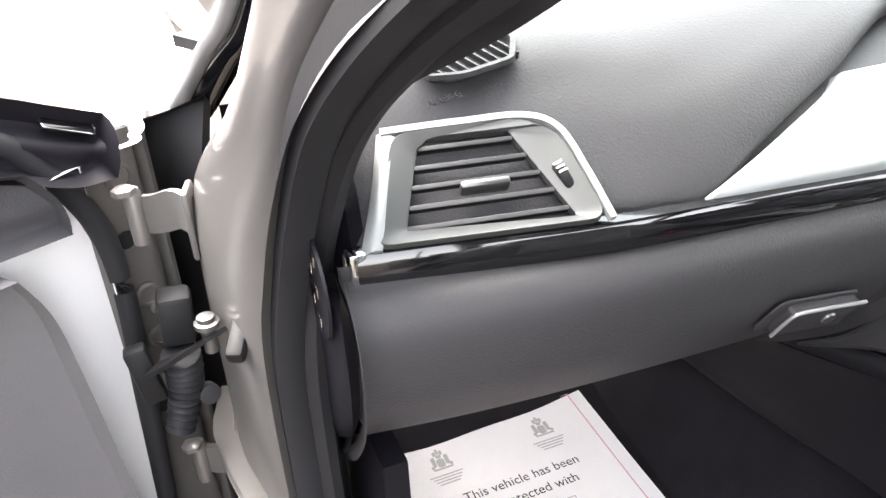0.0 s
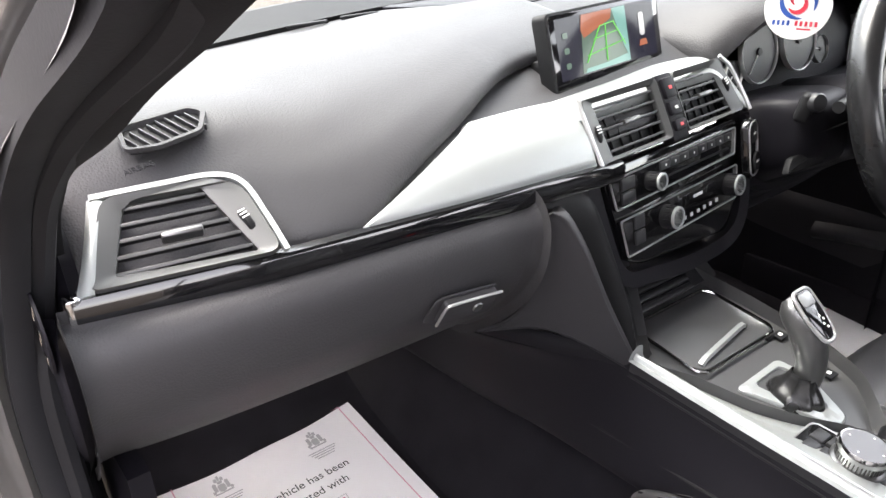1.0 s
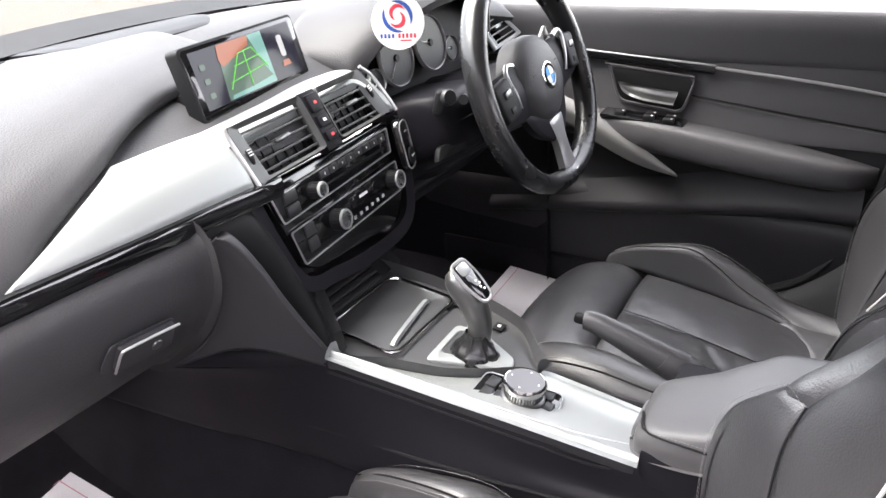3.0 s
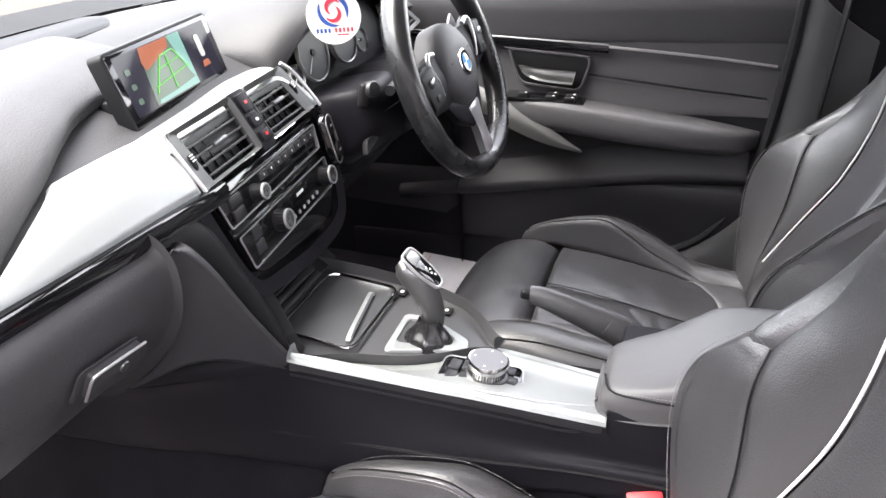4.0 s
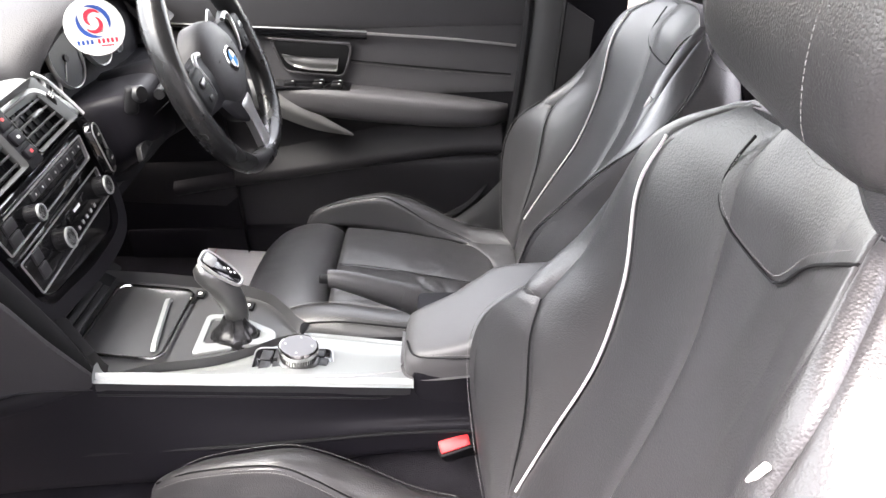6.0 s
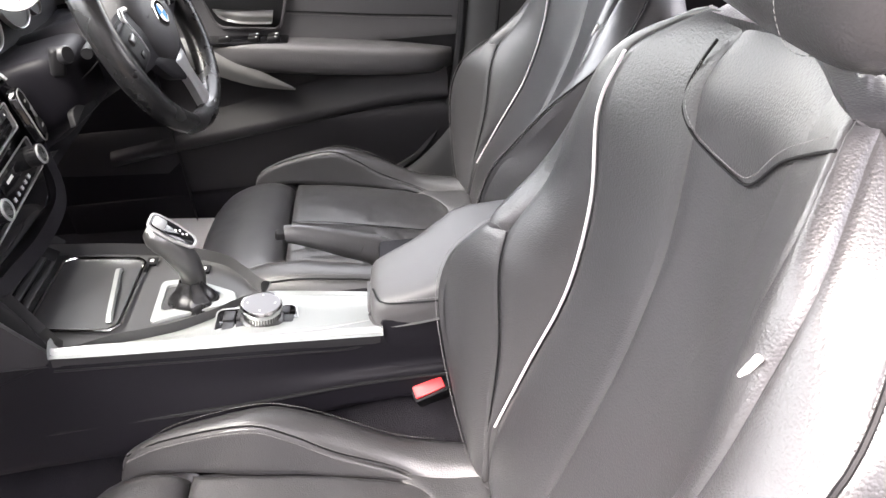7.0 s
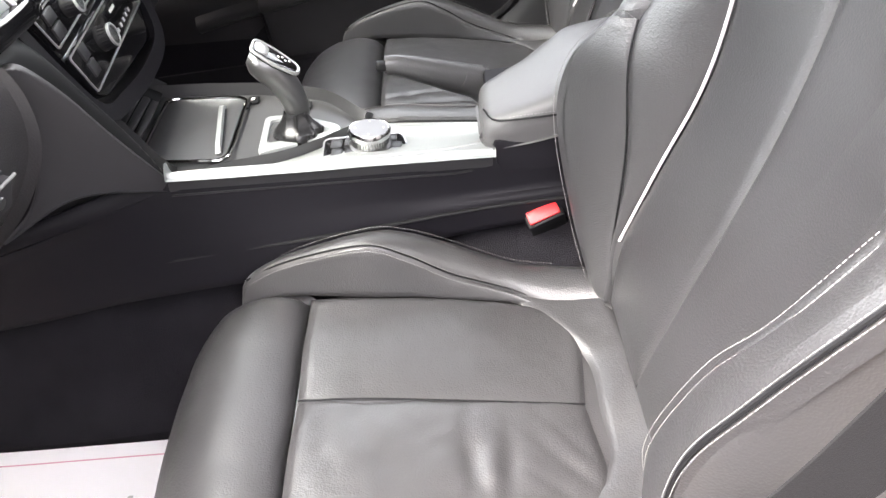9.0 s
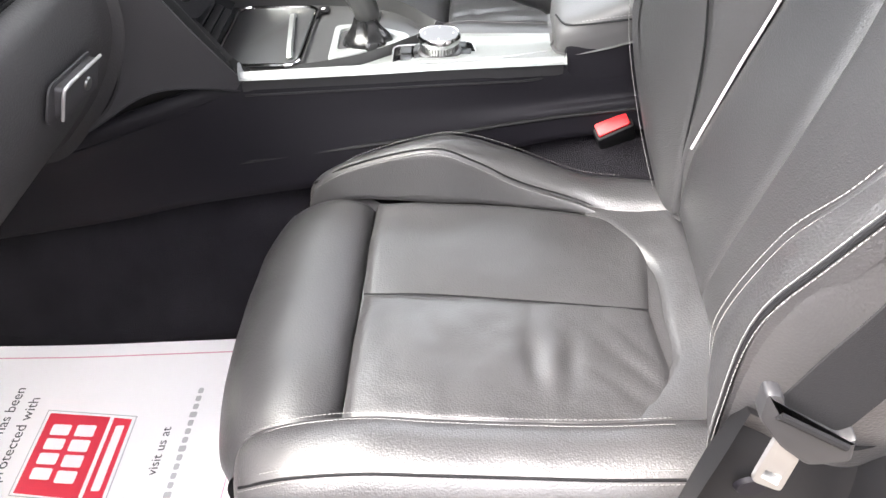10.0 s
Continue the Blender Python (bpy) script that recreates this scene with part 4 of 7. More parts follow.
D("console_wing", [WING_SEAM, [(-0.2515, 0.3335, 0.8575), (-0.2333, 0.331, 0.803), (-0.2264, 0.338, 0.752), (-0.2216, 0.345, 0.715), (-0.220, 0.350, 0.690)],
                   [tuple(Vector(p) + Vector((-0.004, 0.003, -0.002))) for p in WING_CREST], WING_CREST,
                   [tuple(Vector(p) + Vector((0.010, 0.010, 0.004 - 0.010 * (i == 0)))) for i, p in enumerate(WING_CREST)], [tuple(Vector(p) + Vector((0.022, 0.045, 0.004 - 0.022 * (i == 0)))) for i, p in enumerate(WING_CREST)]], 50, 60, WING, flip=True, seam=0, skirt=0.003)
# glove box catch
gm = axes((-0.355, 0.3395, 0.786), (0.97, 0.03, -0.22), (-0.05, -0.92, -0.39))
part("catch_recess", slab(soften([(-0.050, -0.024), (-0.045, 0.010), (0.032, 0.020), (0.035, -0.018), (-0.036, -0.028)][::-1], 0.008), 0.002, gm @ pose(0, 0, -0.0008)), WING, glove)
catch = part("glovebox_catch", slab(soften([(-0.036, -0.023), (0.031, -0.015), (0.029, 0.016), (-0.037, 0.007)], 0.004), 0.010, gm @ pose(0, 0, -0.001), 0.002), WING, glove)
part("chrome_edge", sweep([gm @ Vector(p) for p in ((-0.0365, -0.023, 0.008), (-0.0375, -0.008, 0.009), (-0.038, 0.004, 0.010), (-0.034, 0.0085, 0.0105), (-0.010, 0.0125, 0.0105), (0.030, 0.0175, 0.0105))], circle(0.0016, 8), 40), SATIN, glove, "satin chrome catch edge")
part("lock", lathe([(0.0, 0.002), (0.0055, 0.002), (0.0065, 0.0)], gm @ pose(0.008, -0.003, 0.0088), 20), DARK_CHROME, glove)
# lower dash on the driver's side
D("lower_dash", [[(0.15, 0.41, 0.86), (0.15, 0.40, 0.80), (0.15, 0.40, 0.74), (0.15, 0.43, 0.68)], [(0.25, 0.385, 0.84), (0.25, 0.375, 0.79), (0.25, 0.38, 0.74), (0.25, 0.43, 0.69)], [(0.5, 0.38, 0.84), (0.5, 0.35, 0.80), (0.5, 0.36, 0.74), (0.5, 0.45, 0.68)], [(0.70, 0.40, 0.86), (0.70, 0.37, 0.82), (0.70, 0.38, 0.74), (0.70, 0.47, 0.68)]], 24, 30, PLASTIC, flip=True, seam=0.004)

D("column_cowl", [[(0.200, 0.43, 0.868), (0.198, 0.385, 0.862), (0.200, 0.37, 0.83), (0.203, 0.37, 0.79), (0.21, 0.41, 0.762)],
                  [(0.208, 0.43, 0.872), (0.207, 0.345, 0.886), (0.208, 0.325, 0.85), (0.213, 0.330, 0.80), (0.22, 0.39, 0.760)],
                  [(0.235, 0.43, 0.874), (0.235, 0.325, 0.890), (0.235, 0.302, 0.85), (0.238, 0.312, 0.80), (0.245, 0.38, 0.752)],
                  [(0.30, 0.43, 0.874), (0.30, 0.325, 0.890), (0.30, 0.298, 0.85), (0.30, 0.31, 0.79), (0.30, 0.38, 0.745)],
                  [(0.40, 0.43, 0.870), (0.40, 0.33, 0.885), (0.40, 0.305, 0.85), (0.40, 0.315, 0.79), (0.40, 0.38, 0.745)],
                  [(0.54, 0.43, 0.865), (0.54, 0.37, 0.870), (0.54, 0.35, 0.84), (0.54, 0.355, 0.79), (0.54, 0.40, 0.75)]], 40, 40, PLASTIC, flip=True, seam=0.003, roll=0.008)
part("knee_flap", slab(soften([(-0.045, -0.010), (0.03, -0.014), (0.034, 0.012), (-0.03, 0.010)], 0.006), 0.010, axes((0.232, 0.316, 0.806), (0.98, -0.15, 0.1), (-0.1, -0.9, 0.35)), 0.003), SOFT_BLACK, dash)
part("flap_mark", boxy(0.010, 0.010, 0.001, axes((0.250, 0.307, 0.808), (0.98, -0.15, 0.1), (-0.1, -0.9, 0.35)), 0.0004), GREY_PRINT, dash)
part("cowl_seam", tube([(0.203, 0.352, 0.845), (0.222, 0.311, 0.848), (0.26, 0.298, 0.850), (0.31, 0.295, 0.852)], 0.0014, 24, 6), SOFT_BLACK, dash)
# centre stack
S = axes((-0.124, 0.350, 0.851), (0.995, 0.096, -0.007), (0.096, -0.979, 0.179))
stack = part("stack_fascia", slab(soften([(-0.026, 0.018), (0.285, 0.018), (0.285, -0.09), (0.25, -0.135), (0.04, -0.115), (0.012, -0.10)], 0.012, 5), 0.02, S @ pose(0, 0, -0.022), 0.003), GLOSS, dash, "gloss black control fascia")
part("stack_surround", panel([[S @ Vector(p) for p in ((-0.03, 0.02, -0.004), (-0.014, -0.05, -0.002), (0.006, -0.108, 0.002), (0.06, -0.122, 0.004), (0.16, -0.136, 0.004), (0.262, -0.130, 0.002), (0.298, -0.07, -0.004), (0.30, 0.02, -0.006))],
                              [S @ Vector(p) for p in ((-0.03, 0.02, -0.06), (-0.014, -0.05, -0.06), (0.006, -0.112, -0.06), (0.06, -0.130, -0.06), (0.16, -0.145, -0.06), (0.27, -0.14, -0.06), (0.31, -0.07, -0.06), (0.31, 0.02, -0.06))]], 50, 8, seam=0.001, skirt=0.02), PLASTIC, dash)



def console_unit(m, w, h, name):
    o = soften([(0.0, -h), (w, -h + 0.004), (w + 0.004, 0), (-0.010, -0.002)], 0.005, 5)
    u = part(name, slab(o, 0.006, m, 0.001), GLOSS, dash)
    i = soften([(0.0022, -h + 0.002), (w - 0.002, -h + 0.006), (w + 0.0017, -0.002), (-0.0075, -0.004)], 0.004, 5)
    part("chrome_frame", ring_frame(o, i, 0.0015, m @ pose(0, 0, 0.0055)), SATIN, u)
    return u


def knob(m, r, parent):
    k = part("control_knob", lathe([(r * 1.05, 0), (r * 1.05, 0.003), (r, 0.004), (r * 0.97, 0.016), (r * 0.9, 0.018), (0, 0.018)], m, 28), SOFT_BLACK, parent)
    part("knob_ring", lathe([(r * 0.98, 0.0165), (r * 0.98, 0.019), (r * 0.8, 0.0195), (r * 0.78, 0.018)], m, 28), SILVER, parent)
    for i in range(20):
        a = i * math.pi / 10
        part("knob_rib", boxy(0.0012, 0.0014, 0.010, m @ pose(r * math.cos(a), r * math.sin(a), 0.010, 0, 0, math.degrees(a)), 0), PLASTIC, k)
    return k


radio = console_unit(S @ pose(-0.010, 0.010, -0.002), 0.276, 0.042, "radio_unit")
knob(S @ pose(0.060, -0.012, 0.004), 0.011, radio)
for i in range(2):
    part("button", boxy(0.026, 0.014, 0.004, S @ pose(0.014, -0.003 - i * 0.017, 0.005), 0.001), KEY, radio)
for i in range(8):
    part("preset_button", boxy(0.0205, 0.011, 0.004, S @ pose(0.092 + i * 0.0218, 0.000, 0.005), 0.001), KEY, radio)
    part("button_mark", boxy(0.002, 0.003, 0.0006, S @ pose(0.092 + i * 0.0218, 0.000, 0.0073), 0), WHITE, radio)
part("disc_slot", boxy(0.17, 0.003, 0.003, S @ pose(0.165, -0.016, 0.0035), 0.0008), SOFT_BLACK, radio)
climate = console_unit(S @ pose(0.006, -0.043, -0.002), 0.262, 0.052, "climate_unit")
for a in (0.090, 0.246):
    knob(S @ pose(a, -0.066, 0.004), 0.0145, climate)
for i in range(2):
    part("button", boxy(0.020, 0.017, 0.004, S @ pose(0.032, -0.055 - i * 0.020, 0.005), 0.001), KEY, climate)
part("climate_display", boxy(0.07, 0.016, 0.002, S @ pose(0.168, -0.060, 0.0045), 0.0006), GLOSS, climate)
part("display_digits", boxy(0.022, 0.004, 0.0006, S @ pose(0.165, -0.058, 0.0058), 0), WHITE, climate)
for i in range(7):
    part("button_mark", boxy(0.006, 0.005, 0.0006, S @ pose(0.118 + i * 0.016, -0.082 + 0.0004 * i, 0.0046), 0), GREY_PRINT, climate)

# centre vents, tilted further back than the stack
C = axes(S @ Vector((-0.03, 0.027, -0.002)), (0.995, 0.096, -0.007), (0.085, -0.88, 0.47))
cvo = soften([(0.0, 0.0), (0.150, 0.0), (0.150, 0.078), (0.0, 0.076)], 0.008, 5)
cvi = soften([(0.028, 0.004), (0.140, 0.004), (0.140, 0.070), (0.022, 0.070)], 0.003, 5)
vent(C, cvo, cvi, 5, dash, (0.013, 0.034, 0), (0.083, 0.038, 0.032), "centre_vent")
cv2 = soften([(0.185, 0.0), (0.328, 0.0), (0.303, 0.078), (0.185, 0.078)], 0.008, 5)
cv3 = soften([(0.192, 0.004), (0.300, 0.004), (0.278, 0.070), (0.192, 0.070)], 0.003, 5)
vent(C, cv2, cv3, 5, dash, (0.302, 0.04, 16), (0.25, 0.038, 0.032), "centre_vent")
part("vent_edge", tube([C @ Vector(p) for p in ((0.0, -0.003, 0.006), (-0.003, 0.04, 0.006), (-0.002, 0.074, 0.005), (0.006, 0.08, 0.004))], 0.003, 20, 6), SATIN, dash)
part("vent_edge", tube([C @ Vector(p) for p in ((0.31, 0.08, 0.004), (0.325, 0.06, 0.006), (0.336, 0.02, 0.006), (0.340, -0.003, 0.006))], 0.003, 20, 6), SATIN, dash)
div = part("switch_panel", boxy(0.037, 0.086, 0.018, C @ pose(0.167, 0.036, -0.004), 0.003), PLASTIC, dash)
for i, (b, hh, mat) in enumerate(((0.060, 0.026, RED), (0.034, 0.018, PLASTIC), (0.012, 0.014, RED))):
    part("switch", boxy(0.024, hh, 0.006, C @ pose(0.167, b, 0.007), 0.002), PLASTIC, div)
    part("switch_mark", boxy(0.006, 0.004, 0.0006, C @ pose(0.167, b, 0.0102), 0), mat if i != 1 else WHITE, div)

# display
M = axes((-0.149, 0.449, 0.943), (0.991, 0.133, 0.004), (0.128, -0.962, 0.243))
screen = thing("infotainment_display", "wide flat screen showing a rear camera picture", "screen", (-0.02, 0.47, 0.943))
part("housing", slab(rounded(0.246, 0.097, 0.008, 5, 0.140, 0.0395), 0.020, M @ pose(0, 0, -0.016), 0.003), SOFT_BLACK, screen)
part("bezel", slab(rounded(0.238, 0.089, 0.006, 5, 0.140, 0.0395), 0.001, M @ pose(0, 0, 0.0035), 0.0004), GLOSS, screen)
part("screen_stand", boxy(0.2, 0.05, 0.03, M @ pose(0.131, 0.01, -0.035), 0.006), SOFT_BLACK, screen)
PIC = M @ pose(0, 0, 0.0046)
G_DARK, G_RED, G_GREEN, G_TEAL, G_WHITE, G_YEL = (glow("screen_dark", (0.03, 0.03, 0.05), 0.5), glow("screen_brick", (0.45, 0.16, 0.09), 0.7), glow("screen_green", (0.12, 0.6, 0.08), 0.9), glow("screen_teal", (0.2, 0.42, 0.38), 0.8), glow("screen_white", (0.6, 0.62, 0.62), 0.8), glow("screen_grey_green", (0.12, 0.19, 0.15), 0.7))


def flat(name, pts, m, mat, parent, z=0.0):
    bm = bmesh.new()
    f = bm.faces.new([bm.verts.new((x, y, z)) for x, y in pts])
    bm.normal_update()
    if f.normal.z < 0:
        f.normal_flip()
    e = bmesh.ops.extrude_face_region(bm, geom=[f])
    bmesh.ops.translate(bm, verts=[v for v in e["geom"] if isinstance(v, bmesh.types.BMVert)], vec=(0, 0, 0.0002))
    bmesh.ops.recalc_face_normals(bm, faces=bm.faces[:])
    bm.transform(m)
    return part(name, bm, mat, parent)


flat("picture", [(0.032, 0.006), (0.248, 0.006), (0.248, 0.079), (0.032, 0.079)], PIC, G_DARK, screen)
flat("picture_scene", [(0.075, 0.008), (0.18, 0.008), (0.18, 0.078), (0.085, 0.078)], PIC, G_YEL, screen, 0.0004)
flat("picture_wall", [(0.085, 0.05), (0.145, 0.066), (0.15, 0.078), (0.085, 0.078), (0.08, 0.06)], PIC, G_RED, screen, 0.0008)
flat("picture_car", [(0.15, 0.078), (0.18, 0.078), (0.18, 0.012), (0.168, 0.03), (0.158, 0.055)], PIC, G_TEAL, screen, 0.0008)
flat("picture_edge", [(0.08, 0.008), (0.18, 0.008), (0.18, 0.018), (0.13, 0.014), (0.084, 0.013)], PIC, G_TEAL, screen, 0.0008)
for a, b in (((0.085, 0.02), (0.12, 0.06)), ((0.12, 0.06), (0.15, 0.062)), ((0.15, 0.062), (0.172, 0.03)), ((0.088, 0.028), (0.172, 0.036)), ((0.105, 0.046), (0.16, 0.05)), ((0.132, 0.06), (0.128, 0.016))):
    part("guide_line", tube([PIC @ Vector((*a, 0.0014)), PIC @ Vector((*b, 0.0014))], 0.0007, 2, 5, up=(0, -1, 0)), G_GREEN, screen)
flat("picture_side_car", rounded(0.012, 0.03, 0.004, 4, 0.215, 0.05), PIC, G_WHITE, screen, 0.0008)
flat("picture_sensor", [(0.205, 0.022), (0.225, 0.022), (0.222, 0.03), (0.208, 0.03)], PIC, G_RED, screen, 0.0008)
for i in range(3):
    flat("picture_icon", rounded(0.010, 0.007, 0.002, 3, 0.048, 0.022 + 0.018 * i), PIC, G_YEL, screen, 0.0008)

# ---- instrument cluster ----
hood = thing("instrument_cluster", "round analogue dials under a dark hood", "dials", (0.39, 0.5, 0.9))
part("cluster_face", panel([[(0.172, 0.428, 0.872), (0.36, 0.432, 0.865), (0.57, 0.428, 0.872)], [(0.172, 0.440, 0.93), (0.36, 0.444, 0.93), (0.57, 0.440, 0.93)], [(0.19, 0.452, 0.985), (0.36, 0.456, 1.0), (0.55, 0.452, 0.985)]], 24, 16, seam=0.002), PLASTIC, hood)
part("cluster_hood", panel([[(0.172, 0.428, 0.900), (0.176, 0.424, 0.932), (0.190, 0.416, 0.955), (0.235, 0.40, 0.995), (0.31, 0.385, 1.018), (0.385, 0.38, 1.024), (0.47, 0.385, 1.015), (0.54, 0.40, 0.985), (0.57, 0.41, 0.94), (0.575, 0.42, 0.89)],
                            [(0.150, 0.45, 0.922), (0.154, 0.448, 0.945), (0.165, 0.45, 0.965), (0.22, 0.45, 1.005), (0.30, 0.45, 1.03), (0.385, 0.45, 1.035), (0.48, 0.45, 1.027), (0.56, 0.45, 1.0), (0.61, 0.45, 0.95), (0.62, 0.45, 0.89)],
                            [(0.13, 0.54, 0.965), (0.135, 0.54, 0.975), (0.15, 0.55, 0.985), (0.21, 0.58, 1.005), (0.30, 0.60, 1.02), (0.385, 0.61, 1.022), (0.48, 0.60, 1.02), (0.56, 0.58, 1.0), (0.63, 0.56, 0.975), (0.65, 0.55, 0.95)]], 50, 24, flip=False, seam=0.005, roll=0.012), DASH, hood)
part("cluster_lip", panel([[(0.185, 0.430, 0.876), (0.37, 0.434, 0.868), (0.56, 0.430, 0.876)], [(0.188, 0.41, 0.873), (0.37, 0.41, 0.866), (0.56, 0.41, 0.873)], [(0.192, 0.385, 0.864), (0.37, 0.38, 0.858), (0.56, 0.385, 0.864)]], 24, 12, flip=True, seam=0.002), PLASTIC, hood)
for x, z, r in ((0.258, 0.936, 0.046), (0.364, 0.940, 0.047), (0.434, 0.916, 0.022), (0.199, 0.912, 0.020)):
    m = axes((x, 0.427, z), (1, 0.0, 0), (0, -0.98, 0.2))
    dial = part("dial", lathe([(0.0, 0.0), (r * 0.94, 0.0), (r * 0.95, 0.004)], m, 48), KEY, hood)
    part("dial_ring", lathe([(r * 0.95, 0.002), (r * 0.96, 0.007), (r * 0.985, 0.008), (r, 0.006), (r, 0.0)], m, 48), SATIN, dial)
    part("needle", tube([m @ Vector((0, 0, 0.005)), m @ Vector((-r * 0.55, -r * 0.6 if x < 0.3 else r * 0.12, 0.005))], 0.0008, 4, 6, up=(0, -1, 0)), WHITE, dial)
    part("needle_hub", lathe([(0.0, 0.007), (r * 0.12, 0.007), (r * 0.14, 0.002)], m, 20), SOFT_BLACK, dial)
    if r > 0.04:
        part("dial_window", slab(soften([(-0.022, -0.040), (0.022, -0.040), (0.026, -0.022), (0.016, -0.012), (-0.016, -0.012), (-0.026, -0.022)], 0.005), 0.001, m @ pose(0, 0, 0.001)), DIAL_GREY, dial)
    for i in range(13 if r > 0.04 else 5):
        a = math.radians(215 - i * (20.8 if r > 0.04 else 55))
        part("dial_mark", boxy(r * 0.1, 0.0011, 0.0006, m @ pose(r * 0.84 * math.cos(a), r * 0.84 * math.sin(a), 0.0012, 0, 0, math.degrees(a)), 0), WHITE, dial)
        if r > 0.04:
            part("dial_figure", boxy(0.0035, 0.0028, 0.0005, m @ pose(r * 0.67 * math.cos(a), r * 0.67 * math.sin(a), 0.001), 0), GREY_PRINT, dial)
# driver's side vent
V2 = axes((0.56, 0.40, 0.885), (0.98, 0.10, 0.03), (0.05, -0.72, 0.62))
vent(V2, soften([(0.0, 0.0), (0.15, 0.0), (0.12, 0.086), (0.02, 0.08)], 0.012, 6), soften([(0.03, 0.008), (0.135, 0.008), (0.11, 0.076), (0.04, 0.074)], 0.004, 6), 5, dash, (0.016, 0.035, 0), (0.08, 0.038, 0.03))
part("vent_blade", tube([V2 @ Vector(p) for p in ((0.0, 0.0, 0.004), (0.006, 0.04, 0.006), (0.02, 0.08, 0.004))], 0.005, 14, 8), SILVER, dash)
# start button and its plate, light switch
P = axes((0.180, 0.366, 0.822), (0.96, 0.26, 0), (0.25, -0.95, 0.18))
sb = part("start_plate", slab(rounded(0.040, 0.085, 0.014), 0.012, P @ pose(0, 0, -0.008), 0.003), GLOSS, dash)
part("start_ring", tube([P @ Vector((x, y, 0.004)) for x, y in rounded(0.034, 0.076, 0.012, 6)] + [P @ Vector((0.017, 0.026, 0.004))], 0.0014, 40, 6, up=(0, -1, 0)), SATIN, sb)
part("start_button", lathe([(0.0, 0.006), (0.0125, 0.006), (0.014, 0.003)], P @ pose(0, -0.018, 0.003), 24), SOFT_BLACK, sb)
part("button", slab(rounded(0.022, 0.026, 0.005), 0.003, P @ pose(0, 0.022, 0.003)), SOFT_BLACK, sb)
part("button_mark", boxy(0.010, 0.003, 0.0006, P @ pose(0, 0.022, 0.0062), 0), WHITE, sb)
part("button_mark", boxy(0.012, 0.003, 0.0006, P @ pose(0, -0.018, 0.0092), 0), WHITE, sb)

# ---- steering wheel ----
W = axes((0.371, 0.227, 0.890), (1, 0, 0), (0, -0.9455, 0.3256)) @ pose(0, 0, 0, 0, 0, 5)
wheel = thing("steering_wheel", "black leather three-spoke steering wheel with silver inlays", "steering wheel", (0.371, 0.227, 0.890))
RIM = 0.178


def rim_at(a):
    r = RIM * (1 - 0.035 * max(0.0, -math.sin(a)) ** 6)
    return W @ Vector((r * math.cos(a), r * math.sin(a), 0.0))


def rim_piece(name, a0, a1, rr, n, mat):
    bm = bmesh.new()
    rings = []
    for i in range(n + 1):
        a = math.radians(a0 + (a1 - a0) * i / n)
        k = rr * (1 + 0.10 * math.exp(-((math.degrees(a) % 360 - 40) / 14) ** 2) + 0.10 * math.exp(-((math.degrees(a) % 360 - 140) / 14) ** 2))
        c = rim_at(a)
        out = (W.to_3x3() @ Vector((math.cos(a), math.sin(a), 0))).normalized()
        nz = (W.to_3x3() @ Vector((0, 0, 1))).normalized()
        rings.append([c + out * (k * 0.86 * math.cos(t)) + nz * (k * 1.08 * math.sin(t)) for t in (2 * math.pi * j / 14 for j in range(14))])
    grid_faces(bm, rings, closed=True)
    bmesh.ops.recalc_face_normals(bm, faces=bm.faces[:])
    return part(name, bm, mat, wheel)


rim_piece("rim", -86, 266, 0.0192, 110, RIM_LEATHER)
rim_piece("rim_foot", 262, 278, 0.0188, 10, GLOSS)
# perforated grips show as small dimples
for a0 in (-60, 200):
    bm = bmesh.new()
    for i in range(22):
        for j in range(-2, 3):
            a = math.radians(a0 + i * 1.9)
            out = (W.to_3x3() @ Vector((math.cos(a), math.sin(a), 0))).normalized()
            nz = (W.to_3x3() @ Vector((0, 0, 1))).normalized()
            t = math.radians(150 + j * 22 + (11 if i % 2 else 0))
            c = rim_at(a) + out * (0.0182 * 0.87 * math.cos(t)) + nz * (0.0182 * 1.09 * math.sin(t))
            bmesh.ops.create_icosphere(bm, subdivisions=1, radius=0.0008, matrix=Matrix.Translation(c))
    part("grip_perforation", bm, SOFT_BLACK, wheel)
hub = part("airbag_cover", lathe([(0.072, -0.03), (0.074, -0.004), (0.070, 0.010), (0.055, 0.020), (0.03, 0.024), (0.0, 0.025)], W @ Matrix.Diagonal((1.05, 0.98, 1, 1)), 48), DASH, wheel)
part("badge_rim", lathe([(0.0, 0.003), (0.019, 0.003), (0.0225, 0.002), (0.023, 0)], W @ pose(0, 0, 0.0235), 36), CHROME, wheel)
for i in range(4):
    pts = [(0, 0)] + [(0.0145 * math.cos(math.radians(90 * i + k * 10)), 0.0145 * math.sin(math.radians(90 * i + k * 10))) for k in range(10)]
    flat("badge_quarter", pts, W @ pose(0, 0, 0.0268), SKYBLUE if i % 2 else WHITE, wheel)
bmk = part("badge_band", ring_frame([(0.0195 * math.cos(k * 0.2618), 0.0195 * math.sin(k * 0.2618)) for k in range(24)], [(0.0148 * math.cos(k * 0.2618), 0.0148 * math.sin(k * 0.2618)) for k in range(24)], 0.001, W @ pose(0, 0, 0.0265)), GLOSS, wheel)
for k in (-1, 1):
    part("airbag_mark", boxy(0.012, 0.002, 0.0006, W @ pose(k * 0.042, 0.014, 0.0222), 0), PLASTIC, wheel)
